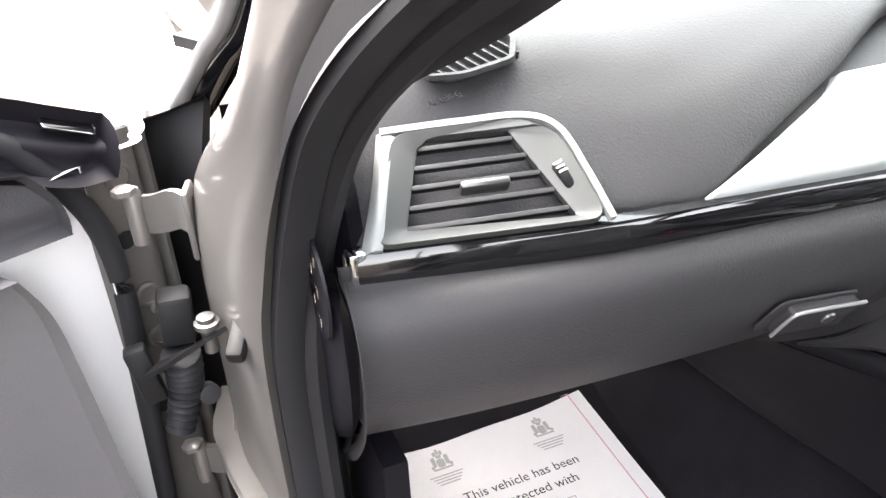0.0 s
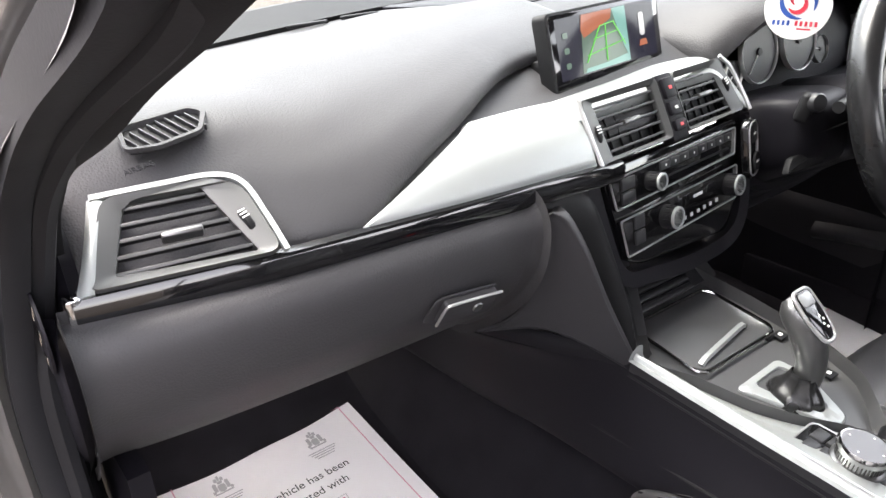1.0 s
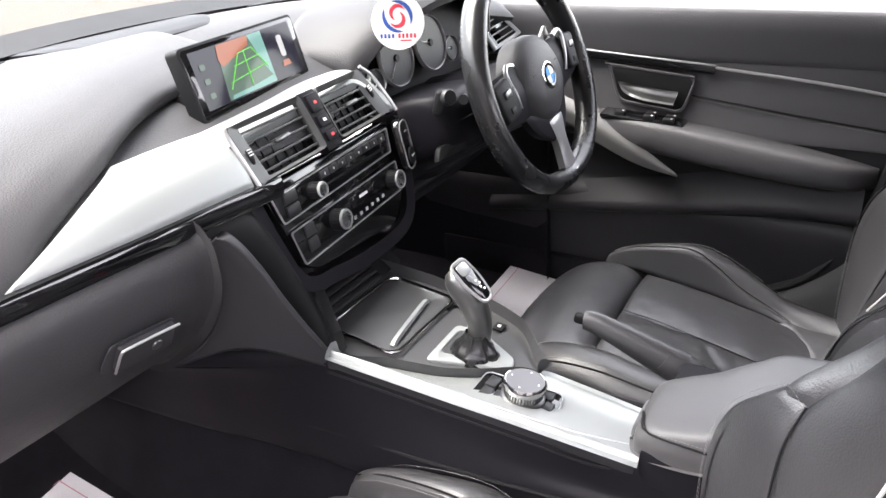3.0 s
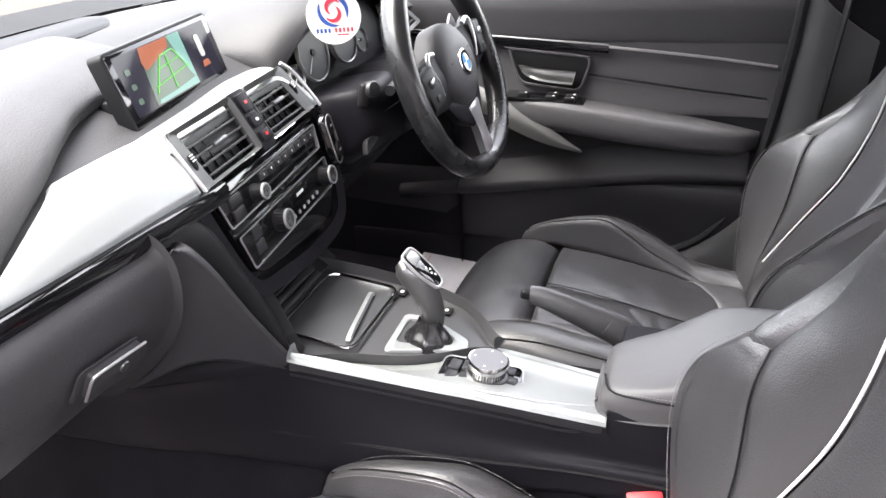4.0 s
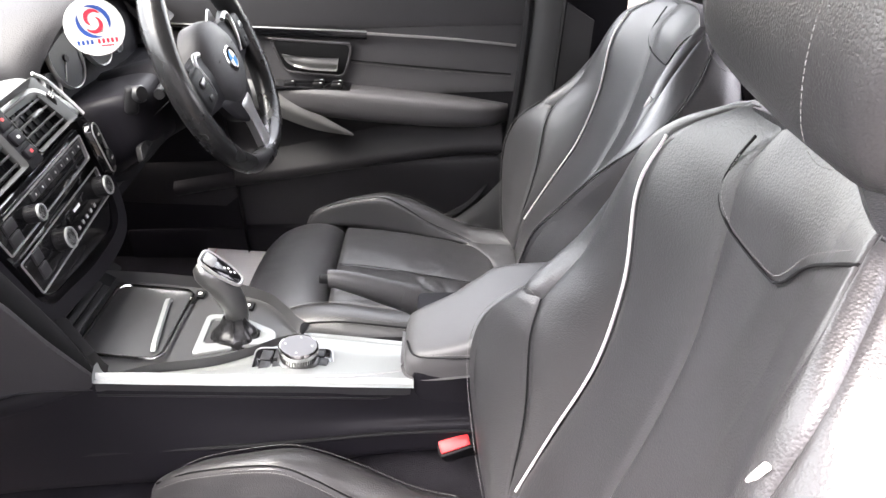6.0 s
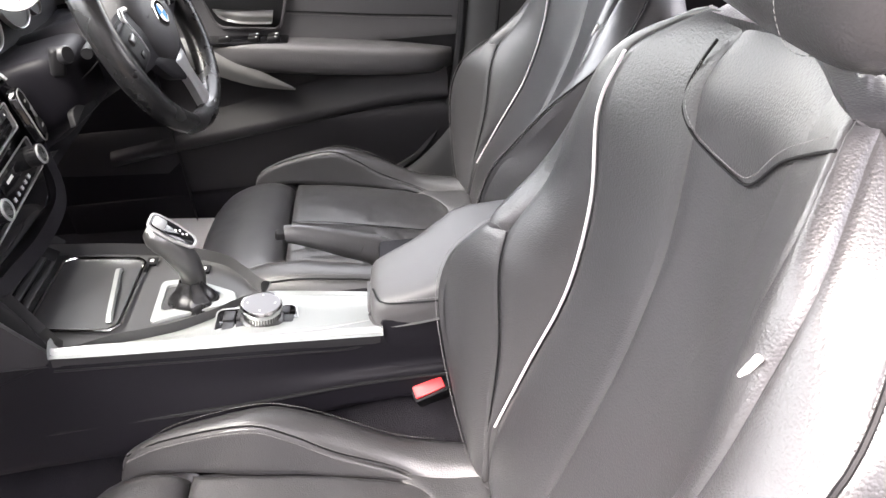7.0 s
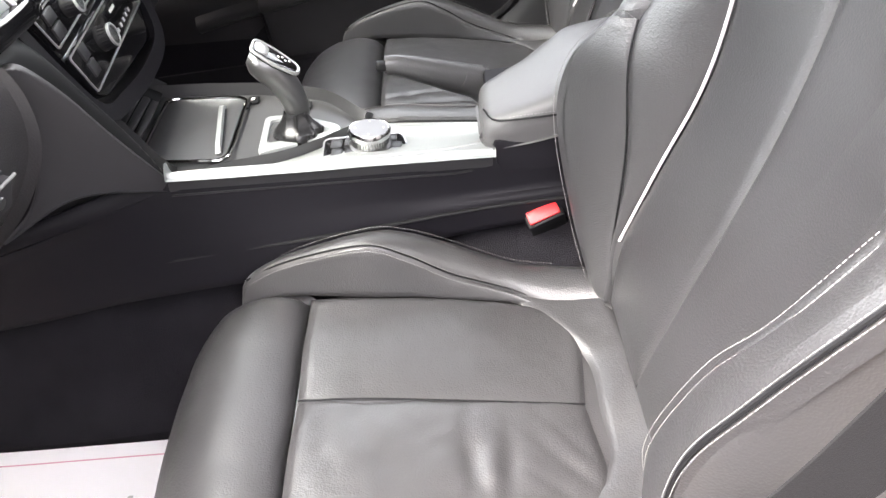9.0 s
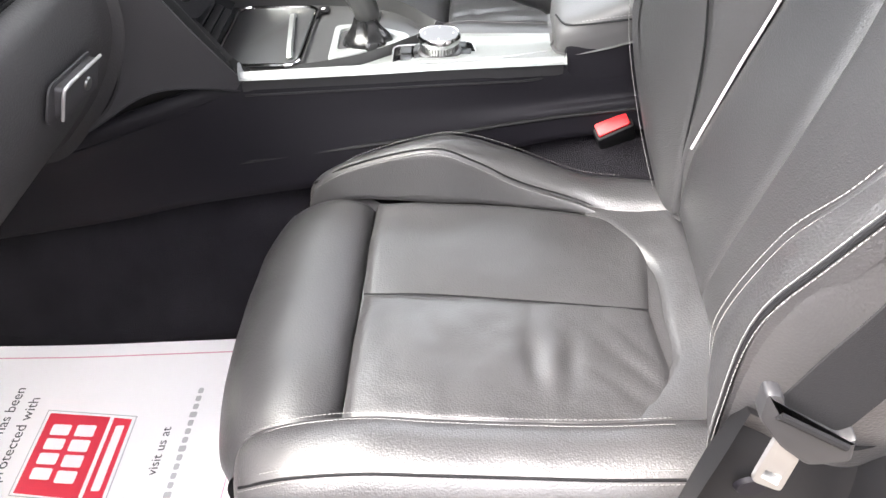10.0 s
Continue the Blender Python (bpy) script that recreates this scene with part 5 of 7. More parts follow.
# spokes
for k in (-1, 1):
    def q(p):
        return W @ Vector((k * p[0], p[1], p[2]))
    part("spoke", panel([[q((0.05, 0.045, 0.004)), q((0.11, 0.042, 0.004)), q((0.168, 0.045, 0.0))], [q((0.055, 0.0, 0.012)), q((0.11, 0.004, 0.010)), q((0.168, 0.008, 0.0))], [q((0.05, -0.05, 0.004)), q((0.11, -0.04, 0.003)), q((0.168, -0.032, 0.0))]], 16, 16, flip=k > 0, seam=0.002, skirt=0.018), PLASTIC, wheel)
    part("spoke_inlay", tube([q(p) for p in ((0.082, 0.046, 0.012), (0.104, 0.050, 0.013), (0.113, 0.036, 0.014), (0.104, 0.006, 0.014), (0.096, -0.018, 0.010))], 0.0032, 40, 8, up=(0, -1, 0), scale=lambda t: 1.3 - 0.5 * t), SATIN, wheel, "satin silver spoke inlay")
    part("switch_pod", boxy(0.046, 0.062, 0.016, W @ pose(k * 0.132, 0.006, 0.008, 0, k * 6, -k * 8), 0.006, 3), SOFT_BLACK, wheel)
    part("rocker", boxy(0.020, 0.013, 0.008, W @ pose(k * 0.132, 0.016, 0.016, 0, 0, -k * 8), 0.003), DARK_CHROME, wheel)
    part("rocker", boxy(0.014, 0.010, 0.006, W @ pose(k * 0.130, -0.010, 0.015), 0.002), SOFT_BLACK, wheel)
    part("shift_paddle", slab(soften([(0.10, 0.03), (0.15, 0.05), (0.155, 0.0), (0.12, -0.03)], 0.008) if k > 0 else soften([(-0.10, 0.03), (-0.15, 0.05), (-0.155, 0.0), (-0.12, -0.03)], 0.008), 0.004, W @ pose(0, 0.01, -0.03)), SATIN, wheel)
part("spoke_web", panel([[W @ Vector(p) for p in ((-0.088, -0.034, 0.004), (0, -0.060, 0.012), (0.088, -0.034, 0.004))], [W @ Vector(p) for p in ((-0.060, -0.078, 0.004), (0, -0.080, 0.011), (0.060, -0.078, 0.004))], [W @ Vector(p) for p in ((-0.024, -0.104, 0.006), (0, -0.106, 0.010), (0.024, -0.104, 0.006))]], 20, 12, flip=True, seam=0.002, roll=0.006, skirt=0.014), PLASTIC, wheel)
part("lower_spoke", panel([[W @ Vector(p) for p in ((-0.026, -0.070, 0.012), (0, -0.068, 0.015), (0.026, -0.070, 0.012))], [W @ Vector(p) for p in ((-0.017, -0.11, 0.010), (0, -0.11, 0.013), (0.017, -0.11, 0.010))], [W @ Vector(p) for p in ((-0.021, -0.160, 0.008), (0, -0.160, 0.011), (0.021, -0.160, 0.008))]], 14, 20, flip=True, seam=0.002, roll=0.004, skirt=0.014), SATIN, wheel, "satin silver lower spoke")
part("wheel_emblem", boxy(0.014, 0.008, 0.003, W @ pose(0, -0.168, 0.018), 0.001), CHROME, wheel)
part("column_shroud", sweep([W @ Vector((0, -0.01, -0.02)), W @ Vector((0, -0.015, -0.09)), W @ Vector((0, -0.02, -0.22))], circle(0.062, 20, 0.07), 10, up=(1, 0, 0), scale=lambda t: 0.85 + 0.4 * t), PLASTIC, wheel)
part("stalk", tube([W @ Vector((-0.05, 0.02, -0.05)), W @ Vector((-0.12, 0.03, -0.045)), W @ Vector((-0.17, 0.035, -0.035))], 0.008, 16, 10), SOFT_BLACK, wheel)
ad = part("adjuster", boxy(0.026, 0.020, 0.040, pose(0.216, 0.318, 0.884, 14, 0, 30), 0.006, 3), SOFT_BLACK, dash)
part("adjuster_knob", lathe([(0.0, 0.012), (0.011, 0.012), (0.013, 0.009), (0.013, 0.0)], axes((0.218, 0.309, 0.892), (1, -0.4, 0), (-0.4, -0.9, 0.2)), 24), KEY, ad)
part("adjuster_mark", boxy(0.010, 0.002, 0.001, axes((0.214, 0.298, 0.892), (1, -0.4, 0), (-0.4, -0.9, 0.2)), 0), WHITE, ad)

# ---- centre console ----
con = thing("centre_console", "dark centre console with a satin silver trim panel", "centre console", (0, 0.1, 0.5))


def top_z(y):
    return 0.600 + 0.125 * (y - 0.1)


def lip(y):
    """Raised outer lip of the silver trim: x and z."""
    return -0.102 - 0.130 * (y + 0.108), 0.597 + 0.150 * (y + 0.108)


for k in (-1, 1):
    r = []
    for y, xb in ((0.80, 0.24), (0.52, 0.215), (0.40, 0.195), (0.30, 0.185), (0.275, 0.183), (0.20, 0.178), (0.10, 0.165), (0.0, 0.146), (-0.108, 0.130), (-0.30, 0.124)):
        xt = {0.80: 0.27, 0.52: 0.25, 0.40: 0.205}.get(y, 0.001 - lip(max(y, -0.108))[0])
        zt = {0.80: 0.658, 0.52: 0.660, 0.40: 0.660}.get(y, lip(max(y, -0.108))[1] + 0.001)
        if k > 0:
            xt, zt, xb = min(xt, 0.10 if y > 0.2 else 0.04), min(zt, top_z(y) - 0.008) - (0.0 if y > 0.2 else 0.015), min(xb, 0.15 if y > 0.2 else 0.08)
        r.append([(k * xt, y, zt), (k * (xt + 0.006), y, zt - 0.018), (k * (0.6 * xt + 0.4 * xb), y, zt - 0.05), (k * (0.2 * xt + 0.8 * xb), y, 0.54), (k * xb, y, 0.50)])
    part("console_side", panel(r, 24, 60, flip=k > 0, seam=0.003, roll=0.006), PLASTIC, con)
part("seam_line", tube([(-0.205, 0.5, 0.556), (-0.176, 0.3, 0.550), (-0.158, 0.1, 0.545), (-0.128, -0.1, 0.535), (-0.122, -0.28, 0.530)], 0.0025, 40, 6), SOFT_BLACK, con)
# silver trim: a narrow rail along the passenger's side that widens to the full deck at its rear
rail = []
for y, xi in ((0.280, -0.124), (0.235, -0.100), (0.195, -0.087), (0.158, -0.073), (0.121, -0.050), (0.095, -0.027), (0.075, -0.010), (0.055, 0.004), (0.03, 0.006), (-0.04, 0.005), (-0.108, 0.003)):
    xo, zo = lip(y)
    z = top_z(y)
    d = xi - xo
    rail.append([(xo, y, zo), (xo + 0.002, y, zo + 0.005), (xo + min(0.008, 0.2 * d), y, zo + 0.0055), (xo + 0.35 * d, y, zo + 0.0055 + 0.5 * (z + 0.004 - zo)), (xo + 0.7 * d, y, z + 0.0075), (xi - 0.003, y, z + 0.004), (xi, y, z - 0.002)])
part("silver_trim", panel(rail, 30, 90, flip=False, seam=0.001, roll=0.003, skirt=0.012), SILVER, con, "satin silver console trim")
part("trim_crease", tube([(lip(y)[0] + 0.003 + 0.014 * max(0, -y - 0.02) / 0.08, y, lip(y)[1] + 0.0085) for y in (0.10, 0.03, -0.04, -0.10)], 0.0008, 16, 5), SATIN, con)
# dark border under the silver lip, with a shadow gap
part("lip_border", sweep([(lip(y)[0] - 0.0025, y, lip(y)[1] - 0.007) for y in (0.28, 0.2, 0.1, 0.0, -0.06, -0.105)], [(-0.004, -0.008), (0.003, -0.008), (0.004, 0.0), (0.002, 0.007), (-0.004, 0.007)], 40), KEY, con)
part("seam_line", tube([(lip(y)[0] - 0.0075, y, lip(y)[1] - 0.019) for y in (0.28, 0.2, 0.1, 0.0, -0.06)] + [(-0.104, -0.095, 0.583), (-0.102, -0.112, 0.594)], 0.0016, 50, 6), SOFT_BLACK, con)
# dark plate round tray and shifter
plate = []
for y, a, b in ((0.40, -0.108, 0.100), (0.30, -0.118, 0.106), (0.275, -0.122, 0.106), (0.235, -0.100, 0.105), (0.195, -0.087, 0.101), (0.158, -0.073, 0.093), (0.121, -0.050, 0.078), (0.095, -0.027, 0.052), (0.075, -0.010, 0.024), (0.060, 0.001, 0.008)):
    z = top_z(y) - 0.002
    plate.append([(a + (b - a) * t, y, z + 0.003 * math.sin(math.pi * t)) for t in (0, 0.3, 0.7, 1)])
part("shifter_plate", panel(plate, 24, 50, flip=False, seam=0.001, roll=0.002, skirt=0.02), PLATE, con)
part("plate_edge", tube([(0.104, 0.40, 0.636), (0.110, 0.30, 0.625), (0.109, 0.235, 0.616), (0.105, 0.195, 0.611), (0.097, 0.158, 0.606), (0.081, 0.121, 0.602), (0.054, 0.093, 0.598), (0.026, 0.073, 0.595), (0.006, 0.058, 0.593)], 0.0026, 50, 8), PLATE, con)
# storage tray with its sliding cover
T = axes((0.004, 0.290, 0.6268), (1, 0, 0), (0, -0.122, 0.99))
tray = part("tray_cover", slab(rounded(0.156, 0.108, 0.016), 0.004, T @ pose(0, 0, 0.0), 0.001), PLATE, con)
part("tray_frame", tube([T @ Vector((x, y, 0.004)) for x, y in rounded(0.163, 0.116, 0.018, 6)] + [T @ Vector((0.0815, 0.040, 0.004))], 0.0022, 60, 6), CHROME, con)
part("tray_handle", sweep([T @ Vector(p) for p in ((-0.068, -0.044, 0.005), (-0.055, -0.042, 0.010), (0.0, -0.034, 0.011), (0.040, -0.028, 0.010), (0.050, -0.028, 0.005))], [(-0.0045, -0.002), (0.0045, -0.002), (0.003, 0.0025), (-0.003, 0.0025)], 24), SILVER, tray)
for i in range(7):
    part("roller_slat", boxy(0.16, 0.010, 0.005, pose(-0.005, 0.362 + i * 0.010, 0.641 + i * 0.008, 30), 0.0015), KEY, con)
part("tray_well", panel([[(-0.12, 0.36, 0.64), (0, 0.36, 0.635), (0.13, 0.36, 0.64)], [(-0.115, 0.40, 0.68), (0, 0.42, 0.675), (0.13, 0.40, 0.68)], [(-0.10, 0.38, 0.745), (0, 0.395, 0.74), (0.14, 0.39, 0.74)]], 16, 12, flip=False, seam=0), SOFT_BLACK, con)
# gear lever
K = axes((-0.006, 0.152, 0.606), (1, 0, 0), (0, -0.122, 0.99))
base = part("shifter_base", ring_frame(soften([(-0.053, 0.047), (0.040, 0.050), (0.046, 0.010), (0.014, -0.057), (-0.010, -0.060), (-0.026, -0.016)][::-1], 0.010, 6), soften([(-0.026, 0.038), (0.030, 0.040), (0.034, 0.012), (0.012, -0.034), (-0.004, -0.036), (-0.016, -0.012)][::-1], 0.008, 6), 0.005, K), SILVER, con)
lever = thing("gear_lever", "curved gear selector with satin metal sides and gloss black top", "gear lever", (-0.004, 0.15, 0.606))
gaiter = []
for h, r in ((0.0, 0.034), (0.010, 0.030), (0.020, 0.021), (0.030, 0.015), (0.036, 0.013)):
    gaiter.append([K @ Vector((r * 0.95 * math.cos(t) + 0.002 * math.sin(5 * t), r * 0.95 * math.sin(t) + 0.003 * math.cos(7 * t), h)) for t in (2 * math.pi * j / 36 for j in range(37))])
part("gaiter", panel(gaiter, 40, 16, seam=0, skirt=0), RIM_LEATHER, lever)
LV = [(0.004, 0.150, 0.618), (0.004, 0.146, 0.645), (0.003, 0.150, 0.670), (0.003, 0.162, 0.696), (0.003, 0.178, 0.714), (0.003, 0.188, 0.722)]
prof = [(0.013, 0.012), (0.013, 0.011), (0.016, 0.013), (0.021, 0.018), (0.022, 0.020), (0.014, 0.013)]
bm = bmesh.new()
sp = spline(LV, 24)
rings = []
for i, (p, t, sd, u) in enumerate(frames_along(sp, up=(0, 1, 0))):
    f = i / 23
    a = np.interp(f, (0, 0.3, 0.55, 0.8, 0.93, 1), (0.0170, 0.0172, 0.0195, 0.0220, 0.0195, 0.010))
    b = np.interp(f, (0, 0.3, 0.55, 0.8, 0.93, 1), (0.0160, 0.0172, 0.0195, 0.0205, 0.0168, 0.008))
    rings.append([p + sd * (a * math.cos(k)) + u * (b * math.sin(k)) for k in (2 * math.pi * j / 24 for j in range(24))])
vs = grid_faces(bm, rings, closed=True)
bm.faces.new(vs[0][::-1])
bm.faces.new(vs[-1])
bmesh.ops.recalc_face_normals(bm, faces=bm.faces[:])
part("lever_grip", bm, DARK_CHROME, lever)
GT = axes((0.003, 0.155, 0.7135), (1, 0, 0), (0, -0.68, 0.73))
part("lever_top", slab(soften([(-0.015, 0.031), (0.015, 0.031), (0.017, 0.0), (0.010, -0.030), (-0.010, -0.030), (-0.017, 0.0)][::-1], 0.009, 5), 0.007, GT @ pose(0, 0, -0.003), 0.002), GLOSS, lever)
part("top_rim", tube([GT @ Vector((x, y, 0.002)) for x, y in soften([(-0.0165, 0.0325), (0.0165, 0.0325), (0.0185, 0.0), (0.011, -0.032), (-0.011, -0.032), (-0.0185, 0.0)], 0.009, 5)] + [GT @ Vector((-0.0165, 0.025, 0.002))], 0.0024, 60, 8, up=(0, -0.68, 0.73)), SATIN, lever)
part("park_button", slab(rounded(0.024, 0.017, 0.005), 0.002, GT @ pose(0, 0.020, 0.0035)), TRIM_GREY, lever)
for i in range(4):
    part("gear_mark", boxy(0.003, 0.003, 0.0005, GT @ pose(0.003 + (i % 2) * 0.004, -0.002 - i * 0.005, 0.0042), 0), WHITE, lever)
for x, y in ((0.068, 0.236), (0.083, 0.226), (0.064, 0.148)):
    b = part("console_button", boxy(0.018, 0.015, 0.004, pose(x, y, top_z(y) + 0.003, 7), 0.001), SOFT_BLACK, con)
    part("button_mark", boxy(0.006, 0.005, 0.0004, pose(x, y, top_z(y) + 0.0053, 7), 0), WHITE, b)
# rotary controller
R = axes((-0.073, 0.050, top_z(0.050) + 0.014), (1, 0, -0.07), (0.02, -0.122, 0.99))
ctl = thing("rotary_controller", "round metal controller knob with black shortcut keys", "control knob", (-0.066, 0.045, 0.6))
part("key_plate", slab(soften([(-0.035, 0.056), (0.025, 0.059), (0.039, -0.041), (-0.010, -0.051)][::-1], 0.010, 5), 0.004, R, 0.001), GLOSS, ctl)
part("plate_rim", tube([R @ Vector((x, y, 0.003)) for x, y in soften([(-0.036, 0.057), (0.026, 0.060), (0.040, -0.042), (-0.011, -0.052), (-0.036, 0.057)][::-1], 0.010, 5)], 0.0014, 60, 6), SATIN, ctl)
for x, y, w_, h_ in ((-0.018, 0.040, 0.022, 0.015), (0.007, 0.042, 0.022, 0.015), (-0.016, 0.024, 0.022, 0.013), (0.012, 0.026, 0.022, 0.013), (0.002, -0.034, 0.018, 0.016), (0.022, -0.028, 0.018, 0.014), (0.025, -0.010, 0.012, 0.016)):
    part("shortcut_key", boxy(w_, h_, 0.006, R @ pose(x, y, 0.005), 0.0018), KEY, ctl)
RK = R @ pose(0.001, -0.002, 0.0) @ Matrix.Diagonal((0.85, 0.85, 1.2, 1))
part("knob_base", lathe([(0.0, 0.003), (0.033, 0.003), (0.033, 0.008), (0.029, 0.010)], RK, 40), DARK_CHROME, ctl)
part("knob_body", lathe([(0.028, 0.008), (0.028, 0.018), (0.0315, 0.019), (0.0325, 0.024), (0.030, 0.027), (0.0285, 0.0265)], RK, 48), CHROME, ctl)
part("touch_top", lathe([(0.0, 0.0268), (0.0290, 0.0265), (0.0290, 0.024)], RK, 48), DIAL_GREY, ctl)
for k in range(4):
    part("touch_mark", boxy(0.0022, 0.0022, 0.0004, RK @ pose(0.021 * math.cos(k * math.pi / 2), 0.021 * math.sin(k * math.pi / 2), 0.0270), 0), WHITE, ctl)
for k in range(40):
    part("knob_knurl", boxy(0.0010, 0.0016, 0.007, RK @ pose(0.0284 * math.cos(k * math.pi / 20), 0.0284 * math.sin(k * math.pi / 20), 0.0135, 0, 0, k * 9), 0), DARK_CHROME, ctl)
# armrest and handbrake
arm = thing("armrest", "black leather centre armrest with a stitched edge", "armrest", (0.0, -0.25, 0.6))
ar = []
for y, zt, a, b, zb in ((-0.096, 0.622, -0.084, -0.012, 0.612), (-0.102, 0.640, -0.098, 0.004, 0.609), (-0.125, 0.650, -0.106, 0.014, 0.610), (-0.16, 0.662, -0.110, 0.024, 0.615), (-0.20, 0.676, -0.112, 0.046, 0.622), (-0.245, 0.682, -0.113, 0.070, 0.622), (-0.40, 0.682, -0.113, 0.078, 0.622), (-0.44, 0.674, -0.108, 0.076, 0.622)):
    c, hw = (a + b) / 2, (b - a) / 2
    ar.append([(c + hw * f, y, z) for f, z in ((-1, zb), (-1.03, (zb + zt) / 2), (-0.95, zt - 0.007), (-0.75, zt - 0.001), (-0.3, zt + 0.001), (0.3, zt + 0.001), (0.75, zt - 0.001), (0.95, zt - 0.007), (1.03, (zb + zt) / 2), (1, zb))])
part("armrest_pad", panel(ar, 50, 50, flip=False, seam=0, skirt=0.004, ripple=0.0004), ARM_LEATHER, arm)
part("stitching", stitches([(-0.1125, -0.13, 0.654), (-0.1155, -0.2, 0.656), (-0.116, -0.40, 0.656)], out=(-1, 0, 0.2)), THREAD, arm)
part("seam_line", tube([(-0.070, -0.1015, 0.644), (-0.106, -0.114, 0.648), (-0.1145, -0.16, 0.650), (-0.1165, -0.2, 0.651), (-0.117, -0.40, 0.651)], 0.0013, 30, 6), SOFT_BLACK, arm)
part("armrest_box", boxy(0.19, 0.36, 0.10, pose(-0.014, -0.288, 0.571), 0.008), PLASTIC, arm)
hb = thing("handbrake", "leather-covered handbrake lever beside the armrest", "handbrake", (0.1, -0.05, 0.6))
part("lever", sweep([(0.081, 0.026, 0.645), (0.083, 0.012, 0.643), (0.090, -0.02, 0.628), (0.100, -0.06, 0.606), (0.110, -0.10, 0.585)], circle(0.016, 14, 0.020), 24, scale=lambda t: 0.72 + 0.55 * t), SMOOTH_LEATHER, hb)
part("lever_button", boxy(0.012, 0.016, 0.014, pose(0.080, 0.032, 0.646, 12, 0, 10), 0.004, 3), SOFT_BLACK, hb)
part("stitching", stitches([(0.079, 0.012, 0.653), (0.086, -0.02, 0.640), (0.096, -0.06, 0.620)], out=(-0.5, 0, 1)), THREAD, hb)
part("boot", sweep([(0.104, -0.076, 0.600), (0.112, -0.11, 0.575), (0.115, -0.14, 0.54)], circle(0.020, 14), 12, scale=lambda t: 1 + 0.6 * t), SMOOTH_LEATHER, hb)

# ---- driver's door (closed) ----
dd = thing("driver_door", "closed black trimmed car door with silver handle", "car door", (0.75, 0.1, 0.5))


def DD(name, rows, nu, nv, mat, **k):
    return part(name, panel(rows, nu, nv, **k), mat, dd)


YS = (0.72, 0.45, 0.30, 0.10, -0.10, -0.26, -0.335)
DD("upper_trim", [[(0.765, y, 0.945), (0.745, y, 0.942), (0.738, y, 0.915), (0.745, y, 0.875), (0.752, y, 0.845)] for y in YS], 20, 30, DOOR_SKIN, flip=False, seam=0.002)
DD("middle_trim", [[(0.760, y, 0.856), (0.757, y, 0.842), (0.756, y, 0.80), (0.752, y, 0.75), (0.745, y, 0.70)] for y in YS], 20, 30, DOOR_SKIN, flip=False, seam=0.002)
DD("lower_trim", [[(0.762, y, 0.74), (0.758, y, 0.72), (0.756, y, 0.66), (0.752, y, 0.61), (0.745, y, 0.575), (0.720, y, 0.55), (0.715, y, 0.52), (0.722, y, 0.46), (0.735, y, 0.34)] for y in YS], 30, 30, LOWER_DOOR, flip=False, seam=0.002)
DD("door_armrest", [[(0.750, 0.40, 0.735), (0.745, 0.40, 0.738), (0.742, 0.40, 0.725), (0.742, 0.40, 0.70), (0.75, 0.40, 0.68)],
                    [(0.750, 0.25, 0.735), (0.715, 0.25, 0.740), (0.700, 0.25, 0.728), (0.703, 0.25, 0.69), (0.75, 0.25, 0.665)],
                    [(0.750, 0.06, 0.722), (0.690, 0.06, 0.728), (0.672, 0.06, 0.715), (0.676, 0.06, 0.67), (0.75, 0.06, 0.645)],
                    [(0.750, -0.12, 0.70), (0.690, -0.12, 0.705), (0.672, -0.12, 0.69), (0.678, -0.12, 0.65), (0.75, -0.12, 0.625)],
                    [(0.750, -0.24, 0.68), (0.705, -0.24, 0.685), (0.692, -0.24, 0.672), (0.70, -0.24, 0.64), (0.75, -0.24, 0.615)],
                    [(0.750, -0.285, 0.67), (0.745, -0.285, 0.67), (0.742, -0.285, 0.66), (0.745, -0.285, 0.64), (0.75, -0.285, 0.63)]], 30, 40, DOOR_SKIN, flip=False, seam=0, ripple=0.0003)
part("door_strip", sweep([(0.744, 0.45, 0.862), (0.744, 0.29, 0.850), (0.744, 0.02, 0.832)], [(-0.004, -0.008), (0.004, -0.008), (0.005, 0.0), (0.003, 0.008), (-0.004, 0.008)], 24), GLOSS, dd, "gloss black strip with a chrome edge")
part("chrome_edge", tube([(0.742, 0.45, 0.868), (0.742, 0.29, 0.858), (0.742, 0.02, 0.840)], 0.0022, 20, 6), TRIM_GREY, dd)
part("chrome_edge", tube([(0.744, 0.02, 0.836), (0.744, -0.16, 0.820), (0.744, -0.30, 0.803)], 0.0030, 20, 6), SATIN, dd)
hm = axes((0.746, 0.146, 0.788), (0, -1, -0.10), (-1, 0, 0))
part("handle_recess", slab(soften([(-0.085, 0.032), (0.088, 0.034), (0.072, -0.036), (-0.055, -0.034)][::-1], 0.018, 6), 0.004, hm), SOFT_BLACK, dd)
part("recess_rim", tube([hm @ Vector((x, y, 0.004)) for x, y in soften([(-0.087, 0.034), (0.090, 0.036), (0.074, -0.038), (-0.057, -0.036), (-0.087, 0.034)][::-1], 0.018, 6)], 0.003, 60, 6, up=(1, 0, 0)), DOOR_SKIN, dd)
part("door_handle", panel([[hm @ Vector(p) for p in ((-0.060, 0.004, 0.010), (0.0, 0.004, 0.018), (0.062, 0.004, 0.012))], [hm @ Vector(p) for p in ((-0.050, -0.006, 0.012), (0.0, -0.007, 0.022), (0.060, -0.008, 0.016))], [hm @ Vector(p) for p in ((-0.035, -0.015, 0.008), (0.0, -0.019, 0.016), (0.056, -0.020, 0.010))]], 24, 12, seam=0.001, roll=0.003, skirt=0.006), TRIM_GREY, dd)
